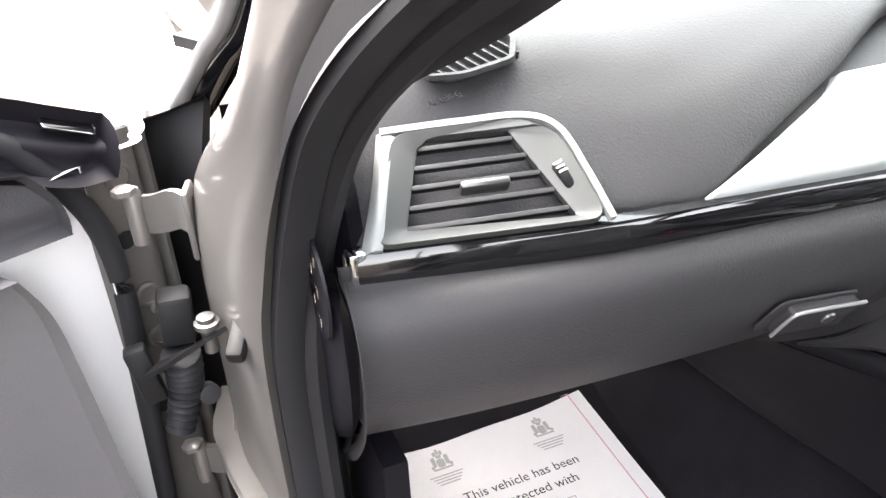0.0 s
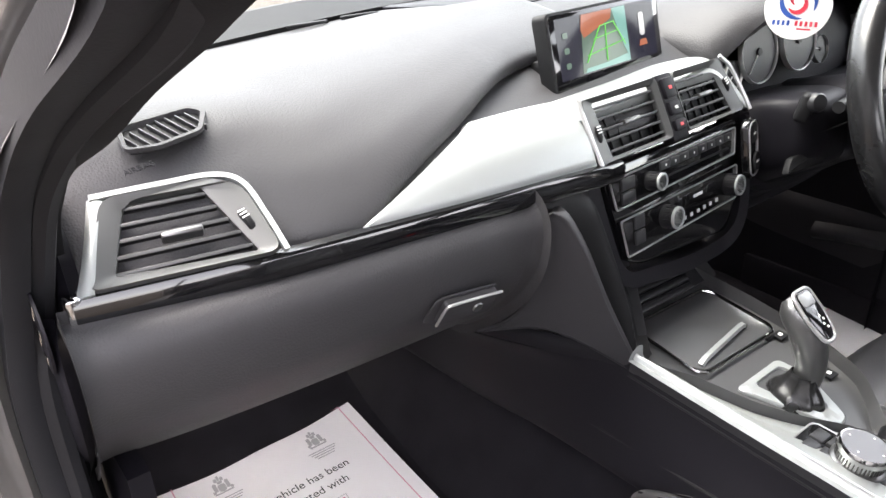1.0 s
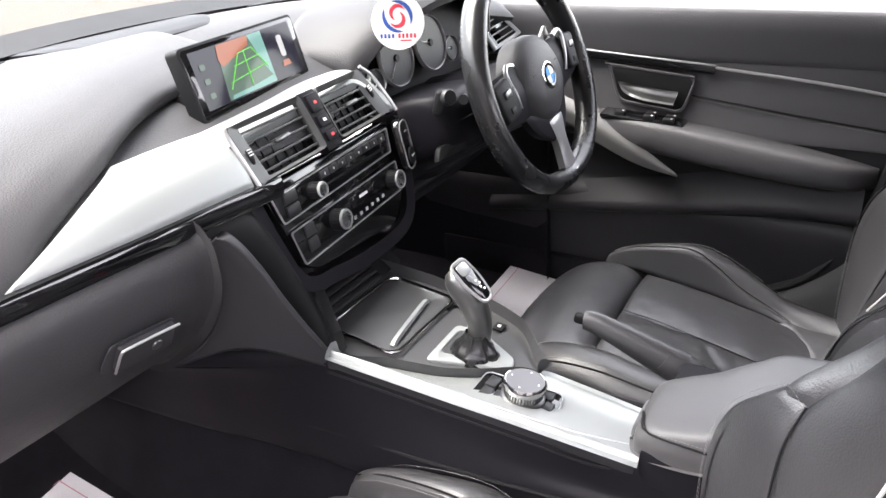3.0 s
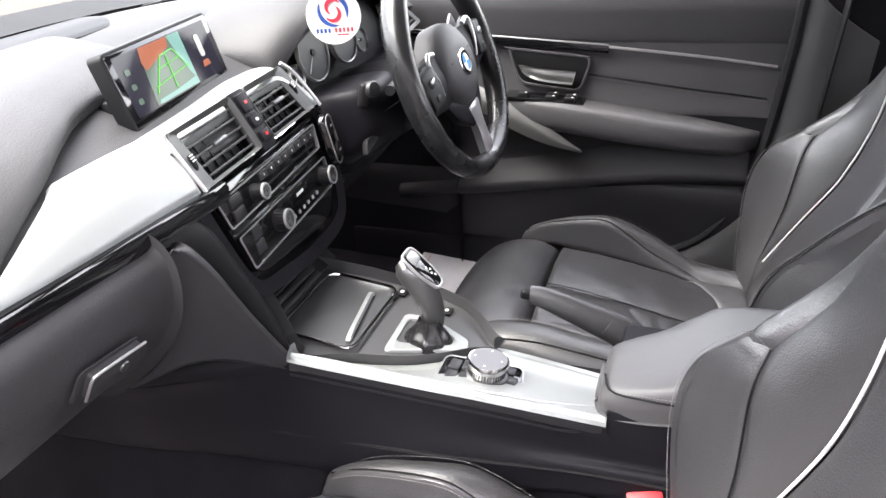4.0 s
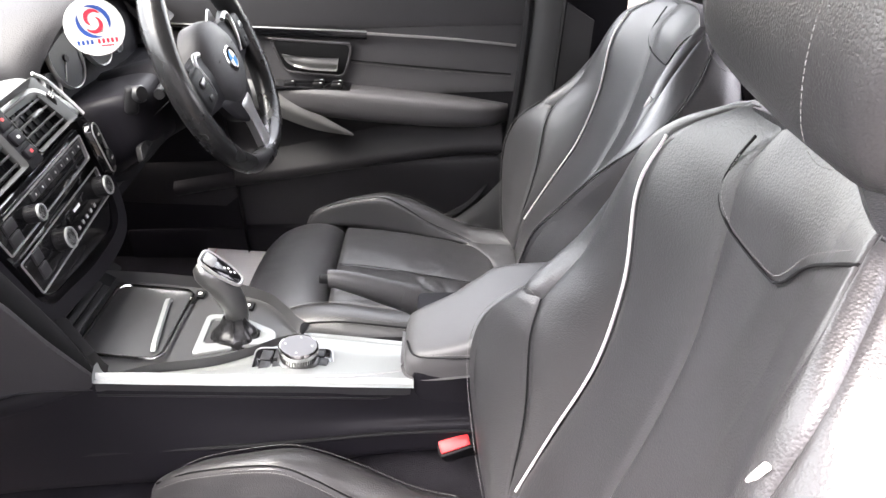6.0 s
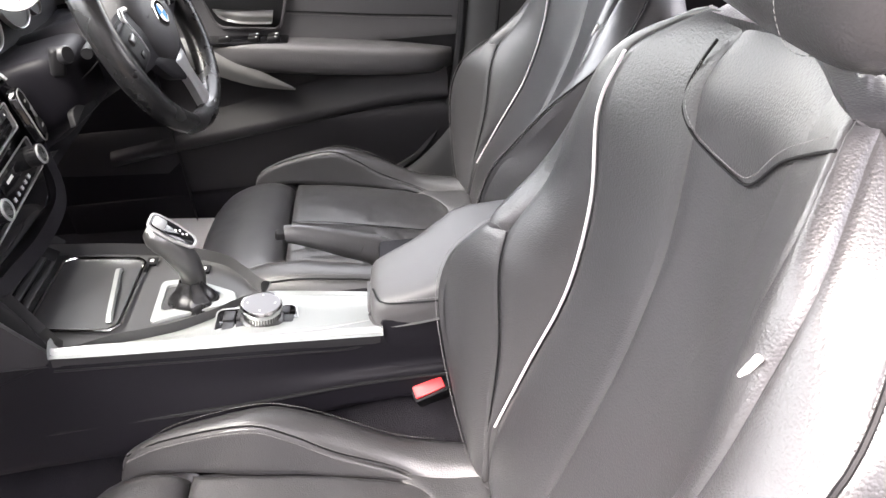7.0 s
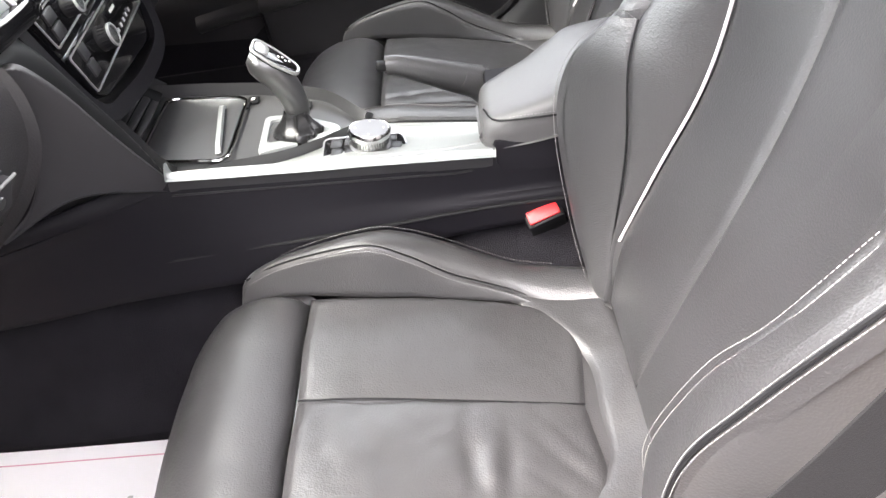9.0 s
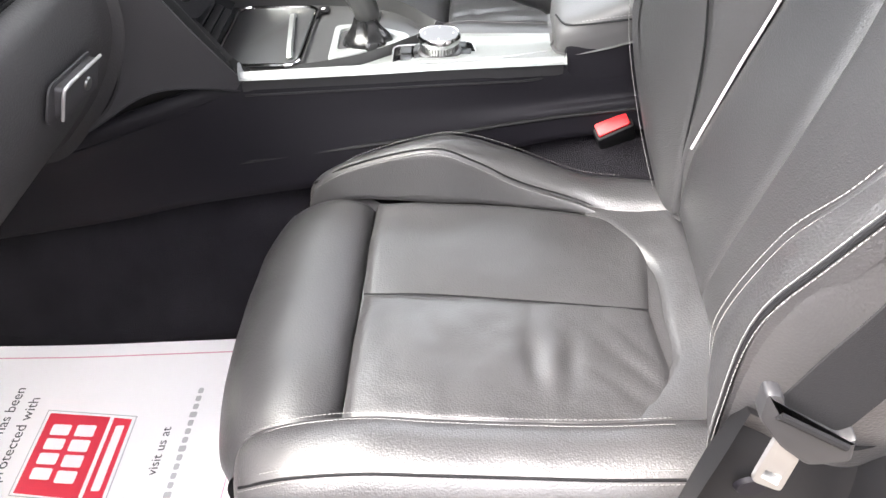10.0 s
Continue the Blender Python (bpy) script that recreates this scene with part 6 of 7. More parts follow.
part("seam_line", tube([(0.748, 0.06, 0.778), (0.7495, -0.12, 0.756), (0.7505, -0.29, 0.738)], 0.0018, 24, 6), SOFT_BLACK, dd)
part("stitching", stitches([(0.747, 0.06, 0.773), (0.749, -0.12, 0.751), (0.750, -0.29, 0.733)], out=(-1, 0, 0)), THREAD, dd)
part("seam_line", tube([(0.701, 0.25, 0.712), (0.6725, 0.06, 0.695), (0.673, -0.12, 0.672), (0.694, -0.24, 0.655)], 0.0015, 24, 6), SOFT_BLACK, dd)
sw = part("switch_block", boxy(0.045, 0.17, 0.010, pose(0.712, 0.145, 0.733, 4, -4, 0), 0.004), GLOSS, dd)
for y, x in ((0.19, 0.705), (0.13, 0.700), (0.13, 0.722), (0.09, 0.698), (0.09, 0.720)):
    part("window_switch", boxy(0.014, 0.022, 0.010, pose(x, y, 0.740 - 0.06 * (0.145 - y)), 0.002), SOFT_BLACK, dd)
    part("switch_cap", boxy(0.004, 0.004, 0.001, pose(x, y - 0.006, 0.7452 - 0.06 * (0.145 - y)), 0.0004), WHITE, dd)
part("door_blade", panel([[(0.705, 0.33, 0.775), (0.692, 0.325, 0.752), (0.690, 0.315, 0.724)], [(0.698, 0.245, 0.742), (0.684, 0.242, 0.716), (0.684, 0.238, 0.684)], [(0.684, 0.15, 0.692), (0.674, 0.148, 0.672), (0.676, 0.146, 0.648)], [(0.676, 0.062, 0.638), (0.674, 0.060, 0.634), (0.676, 0.060, 0.630)]], 14, 30, flip=False, seam=0.0005, roll=0.002, skirt=0.004), BLADE, dd, "satin grey grab handle blade")
part("pocket_ridge", panel([[(0.742, y, z + 0.040 + 0.03 * f), (0.712, y, z + 0.012 + 0.006 * f), (0.703, y, z), (0.707, y, z - 0.016), (0.735, y, z - 0.034)] for y, z, f in ((0.50, 0.492, 0), (0.44, 0.503, 0), (0.28, 0.525, 0.2), (0.08, 0.553, 0.6), (-0.10, 0.578, 1), (-0.20, 0.586, 1), (-0.27, 0.588, 1))], 24, 40, seam=0, skirt=0.01), LOWER_DOOR, dd)
part("door_glass", panel([[(0.752, 0.62, 0.94), (0.752, 0.1, 0.94), (0.752, -0.4, 0.94)], [(0.70, 0.42, 1.16), (0.70, 0.1, 1.18), (0.70, -0.42, 1.18)], [(0.63, 0.12, 1.34), (0.62, -0.1, 1.37), (0.62, -0.45, 1.38)]], 12, 12, seam=0, skirt=0.004), GLASS, dd)

# ---- windscreen ----
ws = part("windscreen", panel([[(-0.70, 0.68, 0.975), (-0.4, 0.86, 0.99), (0, 0.92, 0.995), (0.4, 0.86, 0.99), (0.70, 0.68, 0.975)], [(-0.64, 0.44, 1.20), (-0.35, 0.58, 1.22), (0, 0.62, 1.23), (0.35, 0.58, 1.22), (0.64, 0.44, 1.20)], [(-0.57, 0.22, 1.38), (-0.3, 0.31, 1.40), (0, 0.34, 1.41), (0.3, 0.31, 1.40), (0.57, 0.22, 1.38)]], 24, 12, seam=0, skirt=0.004), SCREEN_GLASS)
tagged(ws, "clear raked windscreen above the dashboard", "windscreen", kind="structure")
part("screen_border", sweep([(-0.70, 0.67, 0.968), (-0.55, 0.775, 0.978), (-0.4, 0.84, 0.984), (0, 0.895, 0.990), (0.4, 0.84, 0.984), (0.55, 0.775, 0.978), (0.70, 0.67, 0.968)], [(-0.045, -0.004), (0.035, -0.010), (0.035, -0.004), (-0.045, 0.004)], 50), GLOSS, shell)
part("screen_base_band", sweep([(-0.66, 0.675, 0.978), (-0.55, 0.715, 0.993), (-0.435, 0.745, 1.002), (-0.19, 0.772, 1.014), (0, 0.777, 1.018), (0.2, 0.772, 1.014), (0.41, 0.755, 1.003), (0.55, 0.715, 0.993), (0.66, 0.675, 0.978)], [(-0.060, -0.010), (0.0, -0.014), (0.003, -0.003), (-0.060, 0.014)], 60), SOFT_BLACK, shell, "black border at the foot of the windscreen")
part("scuttle", sweep([(-0.74, 0.76, 0.955), (-0.4, 0.95, 0.972), (0, 1.0, 0.978), (0.4, 0.95, 0.972), (0.74, 0.76, 0.955)], [(-0.06, -0.01), (0.06, -0.012), (0.06, -0.004), (-0.06, 0.002)], 40), SOFT_BLACK, shell)
wiper = thing("windscreen_wiper", "black wiper arm resting at the foot of the windscreen", "wiper", (0.0, 0.95, 0.99))
part("wiper_arm", sweep([(0.25, 0.955, 0.992), (0.0, 0.975, 1.0), (-0.25, 0.95, 1.0), (-0.5, 0.86, 0.995)], [(-0.008, -0.003), (0.008, -0.003), (0.006, 0.005), (-0.006, 0.005)], 24), SOFT_BLACK, wiper)
part("wiper_blade", sweep([(0.30, 0.935, 0.996), (0.0, 0.955, 1.004), (-0.25, 0.93, 1.004), (-0.55, 0.82, 0.998)], [(-0.003, -0.006), (0.003, -0.006), (0.004, 0.004), (-0.004, 0.004)], 24), RUBBER, wiper)
part("wiper_joint", boxy(0.05, 0.02, 0.014, pose(-0.13, 0.955, 1.006, 0, 0, 12), 0.004), SOFT_BLACK, wiper)
bonnet = part("bonnet", panel([[(-0.74, 0.90, 0.925), (-0.4, 1.02, 0.965), (0, 1.08, 0.975), (0.4, 1.02, 0.965), (0.74, 0.90, 0.925)], [(-0.75, 1.5, 0.86), (-0.4, 1.5, 0.905), (0, 1.5, 0.915), (0.4, 1.5, 0.905), (0.75, 1.5, 0.86)], [(-0.7, 2.2, 0.72), (-0.4, 2.25, 0.74), (0, 2.28, 0.75), (0.4, 2.25, 0.74), (0.7, 2.2, 0.72)]], 24, 24, seam=0, skirt=0.03), PAINT, shell)

# ---- passenger door opening and the open door ----
INNER = [(-0.692, 0.45, 0.872), (-0.692, 0.405, 0.944), (-0.69, 0.362, 0.981), (-0.69, 0.30, 1.017), (-0.684, 0.21, 1.056), (-0.680, 0.13, 1.095), (-0.676, 0.05, 1.13), (-0.672, 0.0, 1.16), (-0.665, -0.01, 1.21), (-0.65, 0.0, 1.28), (-0.62, 0.0, 1.36)]


def off(d):
    return [tuple(Vector(p) + Vector(d)) for p in INNER]


part("pillar_lining", panel([off((0.004, 0.09, -0.004)), off((0.002, 0.03, 0.002)), INNER, off((-0.012, 0.0, 0.006)), off((-0.028, 0.012, 0.016))], 50, 14, flip=True, seam=0, skirt=0), SOFT_BLACK, shell)
vert = [(-0.735, 0.20, 0.34), (-0.742, 0.36, 0.42), (-0.748, 0.425, 0.55), (-0.750, 0.435, 0.70), (-0.748, 0.432, 0.80)]
seal = vert + [(-0.738, 0.420, 0.875), (-0.728, 0.388, 0.945), (-0.722, 0.335, 1.003), (-0.716, 0.255, 1.055), (-0.712, 0.16, 1.10), (-0.702, 0.05, 1.15), (-0.695, 0.02, 1.19), (-0.68, 0.01, 1.25), (-0.65, 0.01, 1.36)]
part("door_seal", sweep(seal, [(-0.012, -0.010), (0.010, -0.012), (0.014, 0.0), (0.008, 0.011), (-0.010, 0.010), (-0.014, 0)], 90, up=(1, 0, 0)), RUBBER, shell, "black rubber door seal")
part("door_seal_lip", tube([(p[0] + 0.018, p[1] - 0.002 + 0.010 * (p[2] > 0.85), p[2] - 0.010 * (p[2] > 0.85)) for p in seal], 0.011, 90, 8, up=(1, 0, 0)), RUBBER, shell)
part("seal_trim", panel([[(p[0] + 0.020, p[1] + 0.004, p[2]) for p in vert], [(p[0] + 0.036, p[1] + 0.02, p[2]) for p in vert], [(p[0] + 0.045, p[1] + 0.09, p[2]) for p in vert]], 30, 10, flip=True, seam=0, skirt=0), SOFT_BLACK, shell)
pil = [(-0.758, 0.440, 0.60), (-0.757, 0.442, 0.80), (-0.748, 0.432, 0.875), (-0.738, 0.402, 0.948), (-0.732, 0.35, 1.008), (-0.726, 0.27, 1.062), (-0.720, 0.17, 1.11), (-0.712, 0.06, 1.16), (-0.705, 0.03, 1.20), (-0.68, 0.03, 1.30)]
def pillar_row(x, y, z, up):
    """The painted pillar, which narrows above the scuttle."""
    return [Vector(p) + Vector((x, y, z)) * (1.0 if p[2] < 0.88 else 0.5 if p[2] < 0.96 else 0.36) + Vector((0, 0, up * (p[2] > 0.9))) for p in pil]


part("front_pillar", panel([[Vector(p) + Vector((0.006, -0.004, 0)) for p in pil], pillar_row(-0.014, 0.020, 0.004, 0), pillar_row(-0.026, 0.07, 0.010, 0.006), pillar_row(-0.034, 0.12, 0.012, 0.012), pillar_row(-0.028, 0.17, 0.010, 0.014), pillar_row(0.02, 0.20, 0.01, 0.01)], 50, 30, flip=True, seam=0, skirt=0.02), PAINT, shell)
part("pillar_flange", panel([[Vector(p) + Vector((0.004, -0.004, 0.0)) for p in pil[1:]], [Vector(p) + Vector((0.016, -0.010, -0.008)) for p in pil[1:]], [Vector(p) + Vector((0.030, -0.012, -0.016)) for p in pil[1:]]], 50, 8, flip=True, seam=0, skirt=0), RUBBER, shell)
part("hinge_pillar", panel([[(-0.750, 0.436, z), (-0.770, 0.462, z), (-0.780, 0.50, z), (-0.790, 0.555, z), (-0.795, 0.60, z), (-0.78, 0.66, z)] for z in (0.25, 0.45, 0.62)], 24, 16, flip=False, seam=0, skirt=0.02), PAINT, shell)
GUTTER = [(-0.760, 0.775, 0.893), (-0.727, 0.68, 0.967), (-0.706, 0.63, 1.01), (-0.655, 0.46, 1.19), (-0.60, 0.25, 1.37)]
part("pillar_gutter", tube(GUTTER, 0.019, 40, 10), GLOSS, shell)
part("window_edge_chrome", tube([(x - 0.020, y - 0.006, z + 0.002) for x, y, z in GUTTER], 0.0085, 40, 10), TRIM_GREY, shell, "satin chrome window edge")
part("wing_gap_seal", panel([[(-0.770, 0.69, z), (-0.800, 0.735, z), (-0.825, 0.775, z)] for z in (0.3, 0.6, 0.80)] + [[(-0.750, 0.73, 0.91), (-0.795, 0.75, 0.895), (-0.815, 0.785, 0.880)]], 10, 24, flip=False, seam=0), SOFT_BLACK, shell)
# Wing in the lightened copy of the body paint, for strong daylight.
part("front_wing", panel([[(-0.755, 0.80, 0.918), (-0.765, 1.1, 0.928), (-0.765, 1.6, 0.875), (-0.70, 2.2, 0.74)], [(-0.815, 0.765, 0.905), (-0.835, 1.1, 0.912), (-0.835, 1.6, 0.86), (-0.77, 2.2, 0.72)], [(-0.875, 0.76, 0.83), (-0.905, 1.1, 0.83), (-0.905, 1.6, 0.78), (-0.85, 2.2, 0.66)], [(-0.885, 0.77, 0.35), (-0.91, 1.1, 0.40), (-0.91, 1.6, 0.40), (-0.85, 2.2, 0.40)]], 24, 24, flip=False, seam=0), LIT_PAINT, shell, "silver front wing, its paint lightened for the daylight on it")
part("wing_shut_line", tube([(-0.835, 1.42, 0.894), (-0.832, 1.18, 0.914), (-0.822, 1.05, 0.916), (-0.795, 1.02, 0.925)], 0.003, 24, 6), SOFT_BLACK, shell)
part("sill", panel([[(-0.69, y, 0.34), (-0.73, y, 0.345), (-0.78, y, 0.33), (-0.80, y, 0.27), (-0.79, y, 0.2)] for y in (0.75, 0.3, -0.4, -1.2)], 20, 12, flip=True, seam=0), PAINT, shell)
# round maker's sticker bar on the dash end
dm = axes((-0.7245, 0.405, 0.868), (0, 1, 0.1), (-1, 0, 0))
lab = part("badge_plate", lathe([(0.0, 0.002), (0.036, 0.002), (0.037, 0.0)], dm @ Matrix.Diagonal((1, 1, 1, 1)), 32), PLASTIC, dash)
for i in range(5):
    part("badge_bar", boxy(0.010, 0.008, 0.0012, dm @ pose(0.012 * ((i % 2) - 0.5), -0.024 + 0.012 * i, 0.0022), 0.0004), CHROME, dash)

od = thing("passenger_door", "open silver car door with black inner trim", "car door", (-0.85, 0.62, 0.5))
# the door stands at an angle on its hinges
A = math.radians(-62)
H = Matrix.Translation((-0.815, 0.665, 0)) @ Matrix.Rotation(A, 4, 'Z')


def ow(a, b, c):
    """A point of the door: back along the shut door, outwards, up."""
    return H @ Vector((-b, -a, c))


def od_pts(rows):
    return [[ow(*p) for p in r] for r in rows]


ZS = (0.28, 0.5, 0.7, 0.84, 0.897)
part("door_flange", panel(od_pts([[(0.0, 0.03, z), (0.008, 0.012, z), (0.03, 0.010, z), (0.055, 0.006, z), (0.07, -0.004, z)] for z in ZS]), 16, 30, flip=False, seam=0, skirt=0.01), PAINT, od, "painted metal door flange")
# Same body paint, lightened here for the light on the inner skin.
part("door_inner", panel(od_pts([[(0.068, -0.002, z), (0.078, -0.012, z), (0.12, -0.014, z), (0.20, -0.014, z), (0.95, -0.014, z)] for z in ZS]), 24, 30, flip=False, seam=0, skirt=0.01), LIT_PAINT, od)
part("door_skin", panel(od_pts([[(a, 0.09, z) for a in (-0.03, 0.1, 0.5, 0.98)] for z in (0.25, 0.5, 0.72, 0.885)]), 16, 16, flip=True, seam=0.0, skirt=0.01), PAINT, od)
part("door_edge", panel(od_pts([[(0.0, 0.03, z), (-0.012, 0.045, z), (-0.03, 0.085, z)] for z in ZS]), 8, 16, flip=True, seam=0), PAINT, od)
part("door_weatherstrip", tube([ow(a, -0.006, z) for a, z in ((0.080, 0.30), (0.074, 0.50), (0.066, 0.62), (0.058, 0.735), (0.057, 0.80), (0.062, 0.841), (0.077, 0.877), (0.097, 0.907), (0.118, 0.932), (0.2, 0.962))], 0.0105, 60, 10), RUBBER, od, "black rubber weatherstrip")
# door card: upper rail and lower panel with a sweeping front edge
part("upper_card", panel(od_pts([[(0.098, -0.024, 0.866), (0.25, -0.030, 0.867), (0.40, -0.034, 0.866), (0.6, -0.034, 0.864)], [(0.100, -0.027, 0.880), (0.25, -0.036, 0.895), (0.40, -0.040, 0.90), (0.6, -0.04, 0.90)], [(0.118, -0.020, 0.906), (0.25, -0.024, 0.938), (0.40, -0.028, 0.95), (0.6, -0.03, 0.95)]]), 30, 14, seam=0.003, roll=0.008, skirt=0.02), DASH, od)
part("lower_card", panel(od_pts([[(0.105, -0.026, 0.40), (0.4, -0.05, 0.40), (0.9, -0.05, 0.40)], [(0.119, -0.028, 0.582), (0.4, -0.055, 0.58), (0.9, -0.055, 0.57)], [(0.127, -0.028, 0.676), (0.4, -0.06, 0.68), (0.9, -0.06, 0.68)], [(0.132, -0.028, 0.751), (0.4, -0.055, 0.76), (0.9, -0.055, 0.76)], [(0.138, -0.028, 0.806), (0.4, -0.05, 0.82), (0.9, -0.05, 0.82)], [(0.153, -0.026, 0.842), (0.4, -0.05, 0.85), (0.9, -0.05, 0.84)]]), 30, 40, seam=0.005, roll=0.014, skirt=0.03), CARD, od)
part("mirror_foot", panel(od_pts([[(0.040, 0.006, 0.912), (0.08, 0.006, 0.932), (0.12, 0.006, 0.948), (0.17, 0.006, 0.962)], [(0.040, -0.010, 0.905), (0.075, -0.013, 0.915), (0.112, -0.015, 0.932), (0.16, -0.015, 0.948)], [(0.046, -0.006, 0.897), (0.070, -0.008, 0.893), (0.102, -0.008, 0.908), (0.15, -0.008, 0.928)]]), 24, 14, flip=True, seam=0.003, roll=0.008, skirt=0.02), PLASTIC, od)
mw = axes(ow(0.062, 0.0, 0.927), ow(0.1, 0, 0.960) - ow(0, 0, 0.915), (0.0, -0.55, 0.83))
part("mirror_slot", slab(rounded(0.042, 0.012, 0.003), 0.004, mw, 0.001), GLOSS, od)
part("slot_rim", tube([mw @ Vector((x, y, 0.004)) for x, y in rounded(0.043, 0.013, 0.003, 4)] + [mw @ Vector((0.0215, 0.0035, 0.004))], 0.0009, 40, 6), CHROME, od)
part("window_channel", boxy(0.06, 0.03, 0.012, H @ pose(-0.03, -0.30, 0.972, 6, 0, 4), 0.004), GLOSS, od)
# bolts, holes, hinges, check strap, cable boot
for a, z, r in ((0.028, 0.872, 0.013), (0.030, 0.752, 0.012), (0.022, 0.735, 0.009), (0.030, 0.705, 0.011), (0.020, 0.60, 0.012)):
    bm = lathe([(r, 0.0), (r, 0.003), (r * 0.75, 0.004), (r * 0.7, 0.002), (0, 0.002)], H @ pose(-0.008, -a, z, 0, 90, 0), 20)
    part("flange_boss", bm, PAINT, od)
for a, z, r in ((0.036, 0.812, 0.009), (0.040, 0.628, 0.011)):
    part("flange_hole", lathe([(r, 0.0), (r * 0.9, 0.001), (0, 0.001)], H @ pose(-0.007, -a, z, 0, 90, 0), 20), SOFT_BLACK, od)
for z in (0.850, 0.575):
    hg = part("hinge", sweep([(-0.835, 0.618, z), (-0.815, 0.602, z + 0.004), (-0.800, 0.590, z + 0.010), (-0.790, 0.575, z + 0.008)], [(-0.003, -0.017), (0.003, -0.017), (0.003, 0.017), (-0.003, 0.017)], 14), PAINT, od)
    part("hinge_pin", lathe([(0.0, -0.024), (0.008, -0.024), (0.008, 0.022), (0.006, 0.026), (0, 0.026)], pose(-0.833, 0.612, z), 18), PAINT, od)
    part("hinge_leaf", boxy(0.006, 0.034, 0.060, pose(-0.790, 0.575, z + 0.004, 0, 0, -12), 0.003), PAINT, od)
    part("hinge_bolt", lathe([(0.010, 0.0), (0.010, 0.005), (0.006, 0.007), (0, 0.007)], pose(-0.838, 0.606, z + 0.024), 6), PAINT, od)
strap = part("check_strap", sweep([(-0.852, 0.575, 0.720), (-0.827, 0.555, 0.740), (-0.806, 0.528, 0.765), (-0.792, 0.505, 0.786)], [(-0.010, -0.002), (0.010, -0.002), (0.010, 0.002), (-0.010, 0.002)], 16), SOFT_BLACK, od, "black check strap")
part("strap_bracket", boxy(0.014, 0.040, 0.014, pose(-0.776, 0.476, 0.797, 24, 0, -24), 0.004), SOFT_BLACK, od)
part("strap_pin", lathe([(0.0, -0.018), (0.006, -0.018), (0.006, 0.004), (0.010, 0.005), (0.010, 0.009), (0.007, 0.010), (0.007, 0.014), (0, 0.015)], pose(-0.797, 0.512, 0.786), 18), DARK_CHROME, od)
part("strap_guide", boxy(0.020, 0.016, 0.060, pose(-0.858, 0.585, 0.712, 0, -8, 0), 0.004), SOFT_BLACK, od)
bootp = [(-0.826, 0.585, 0.724), (-0.826, 0.590, 0.700), (-0.832, 0.592, 0.670), (-0.842, 0.590, 0.640)]
part("cable_boot", tube(bootp, 0.016, 64, 14, up=(0, 1, 0), scale=lambda t: 1.0 + 0.16 * math.sin(t * 64) - 0.25 * t), RUBBER, od, "ribbed rubber cable boot")
part("boot_socket", boxy(0.030, 0.03, 0.05, pose(-0.822, 0.60, 0.755, 0, 4, 0), 0.006), SOFT_BLACK, od)
part("cable_clip", lathe([(0.0, 0.0), (0.010, 0.0), (0.010, 0.010), (0, 0.012)], pose(-0.812, 0.592, 0.672, 80, 0, 20), 16), KEY, od)

# ---- papers in the footwells ----
def protector(m, parent_label, full):
    pp = thing("paper_mat", parent_label, "paper mat", tuple(m.translation), "paper floor mats")
    w_, l_ = 0.348, 0.50
    r = []
    for j in range(7):
        y = -l_ / 2 + l_ * j / 6
        r.append([(x, y, 0.008 * math.sin(3 * x + 5 * y) + 0.012 * max(0, abs(x) / 0.2 - 0.6) + 0.10 * max(0.0, y - 0.02) ** 1.35) for x in (-w_ / 2, -w_ / 4, 0, w_ / 4, w_ / 2)])
    g = [[m @ Vector(p) for p in q] for q in r]
    part("sheet", panel(g, 30, 40, seam=0, skirt=0.0006), PAPER, pp)

    def lay(x, y, d=0.0012):
        z = 0.008 * math.sin(3 * x + 5 * y) + 0.012 * max(0, abs(x) / 0.2 - 0.6) + 0.10 * max(0.0, y - 0.02) ** 1.35
        return m @ Vector((x, y, z + d))

    bx, by = w_ / 2 - 0.022, l_ / 2 - 0.022
    edge = [(-bx, -by), (bx, -by), (bx, by), (-bx, by), (-bx, -by)]
    for a, b in zip(edge, edge[1:]):
        part("border_line", sweep([lay(a[0] + (b[0] - a[0]) * t / 8, a[1] + (b[1] - a[1]) * t / 8) for t in range(9)], [(-0.0009, -0.0002), (0.0009, -0.0002), (0.0009, 0.0002), (-0.0009, 0.0002)], 24), PINK, pp)
    return pp, lay


pm = axes((-0.444, 0.570, 0.312), (1.0, 0.0, 0), (0, 0, 1))
paper, lay = protector(pm, "white printed paper mat lying in the passenger footwell", True)
pm2 = axes((0.650, 0.20, 0.303), (1, 0.05, 0), (0, 0, 1))
paper2, lay2 = protector(pm2, "white paper mat lying in the driver's footwell", False)


def local(x, y):
    a, b, c = lay(x, y, 0.0016), lay(x + 0.01, y, 0.0016), lay(x, y + 0.01, 0.0016)
    return axes(a, b - a, (b - a).cross(c - a))


for x, y in ((-0.085, 0.180), (0.080, 0.180)):
    m = local(x, y)
    for k, (px, py, w_, h_) in enumerate(((0, -0.002, 0.012, 0.016), (-0.010, 0.002, 0.006, 0.018), (0.010, 0.002, 0.006, 0.018), (0, 0.010, 0.008, 0.006), (-0.005, 0.016, 0.005, 0.008), (0.005, 0.016, 0.005, 0.008), (0, 0.019, 0.004, 0.010), (-0.014, -0.008, 0.005, 0.006), (0.014, -0.008, 0.005, 0.006), (0, -0.013, 0.030, 0.003))):
        flat("crest", rounded(w_, h_, min(w_, h_) * 0.35, 4, px, py), m, GREY_PRINT, paper, 0.0001 * k)
    for k in range(4):
        flat("small_print", rounded(0.05 - 0.006 * k, 0.0018, 0.0005, 2, 0, -0.024 - 0.005 * k), m, GREY_PRINT, paper)
text("printed_line", "This vehicle has been", 0.021, local(0.012, 0.108), BLACK_PRINT, paper, 0.0001)
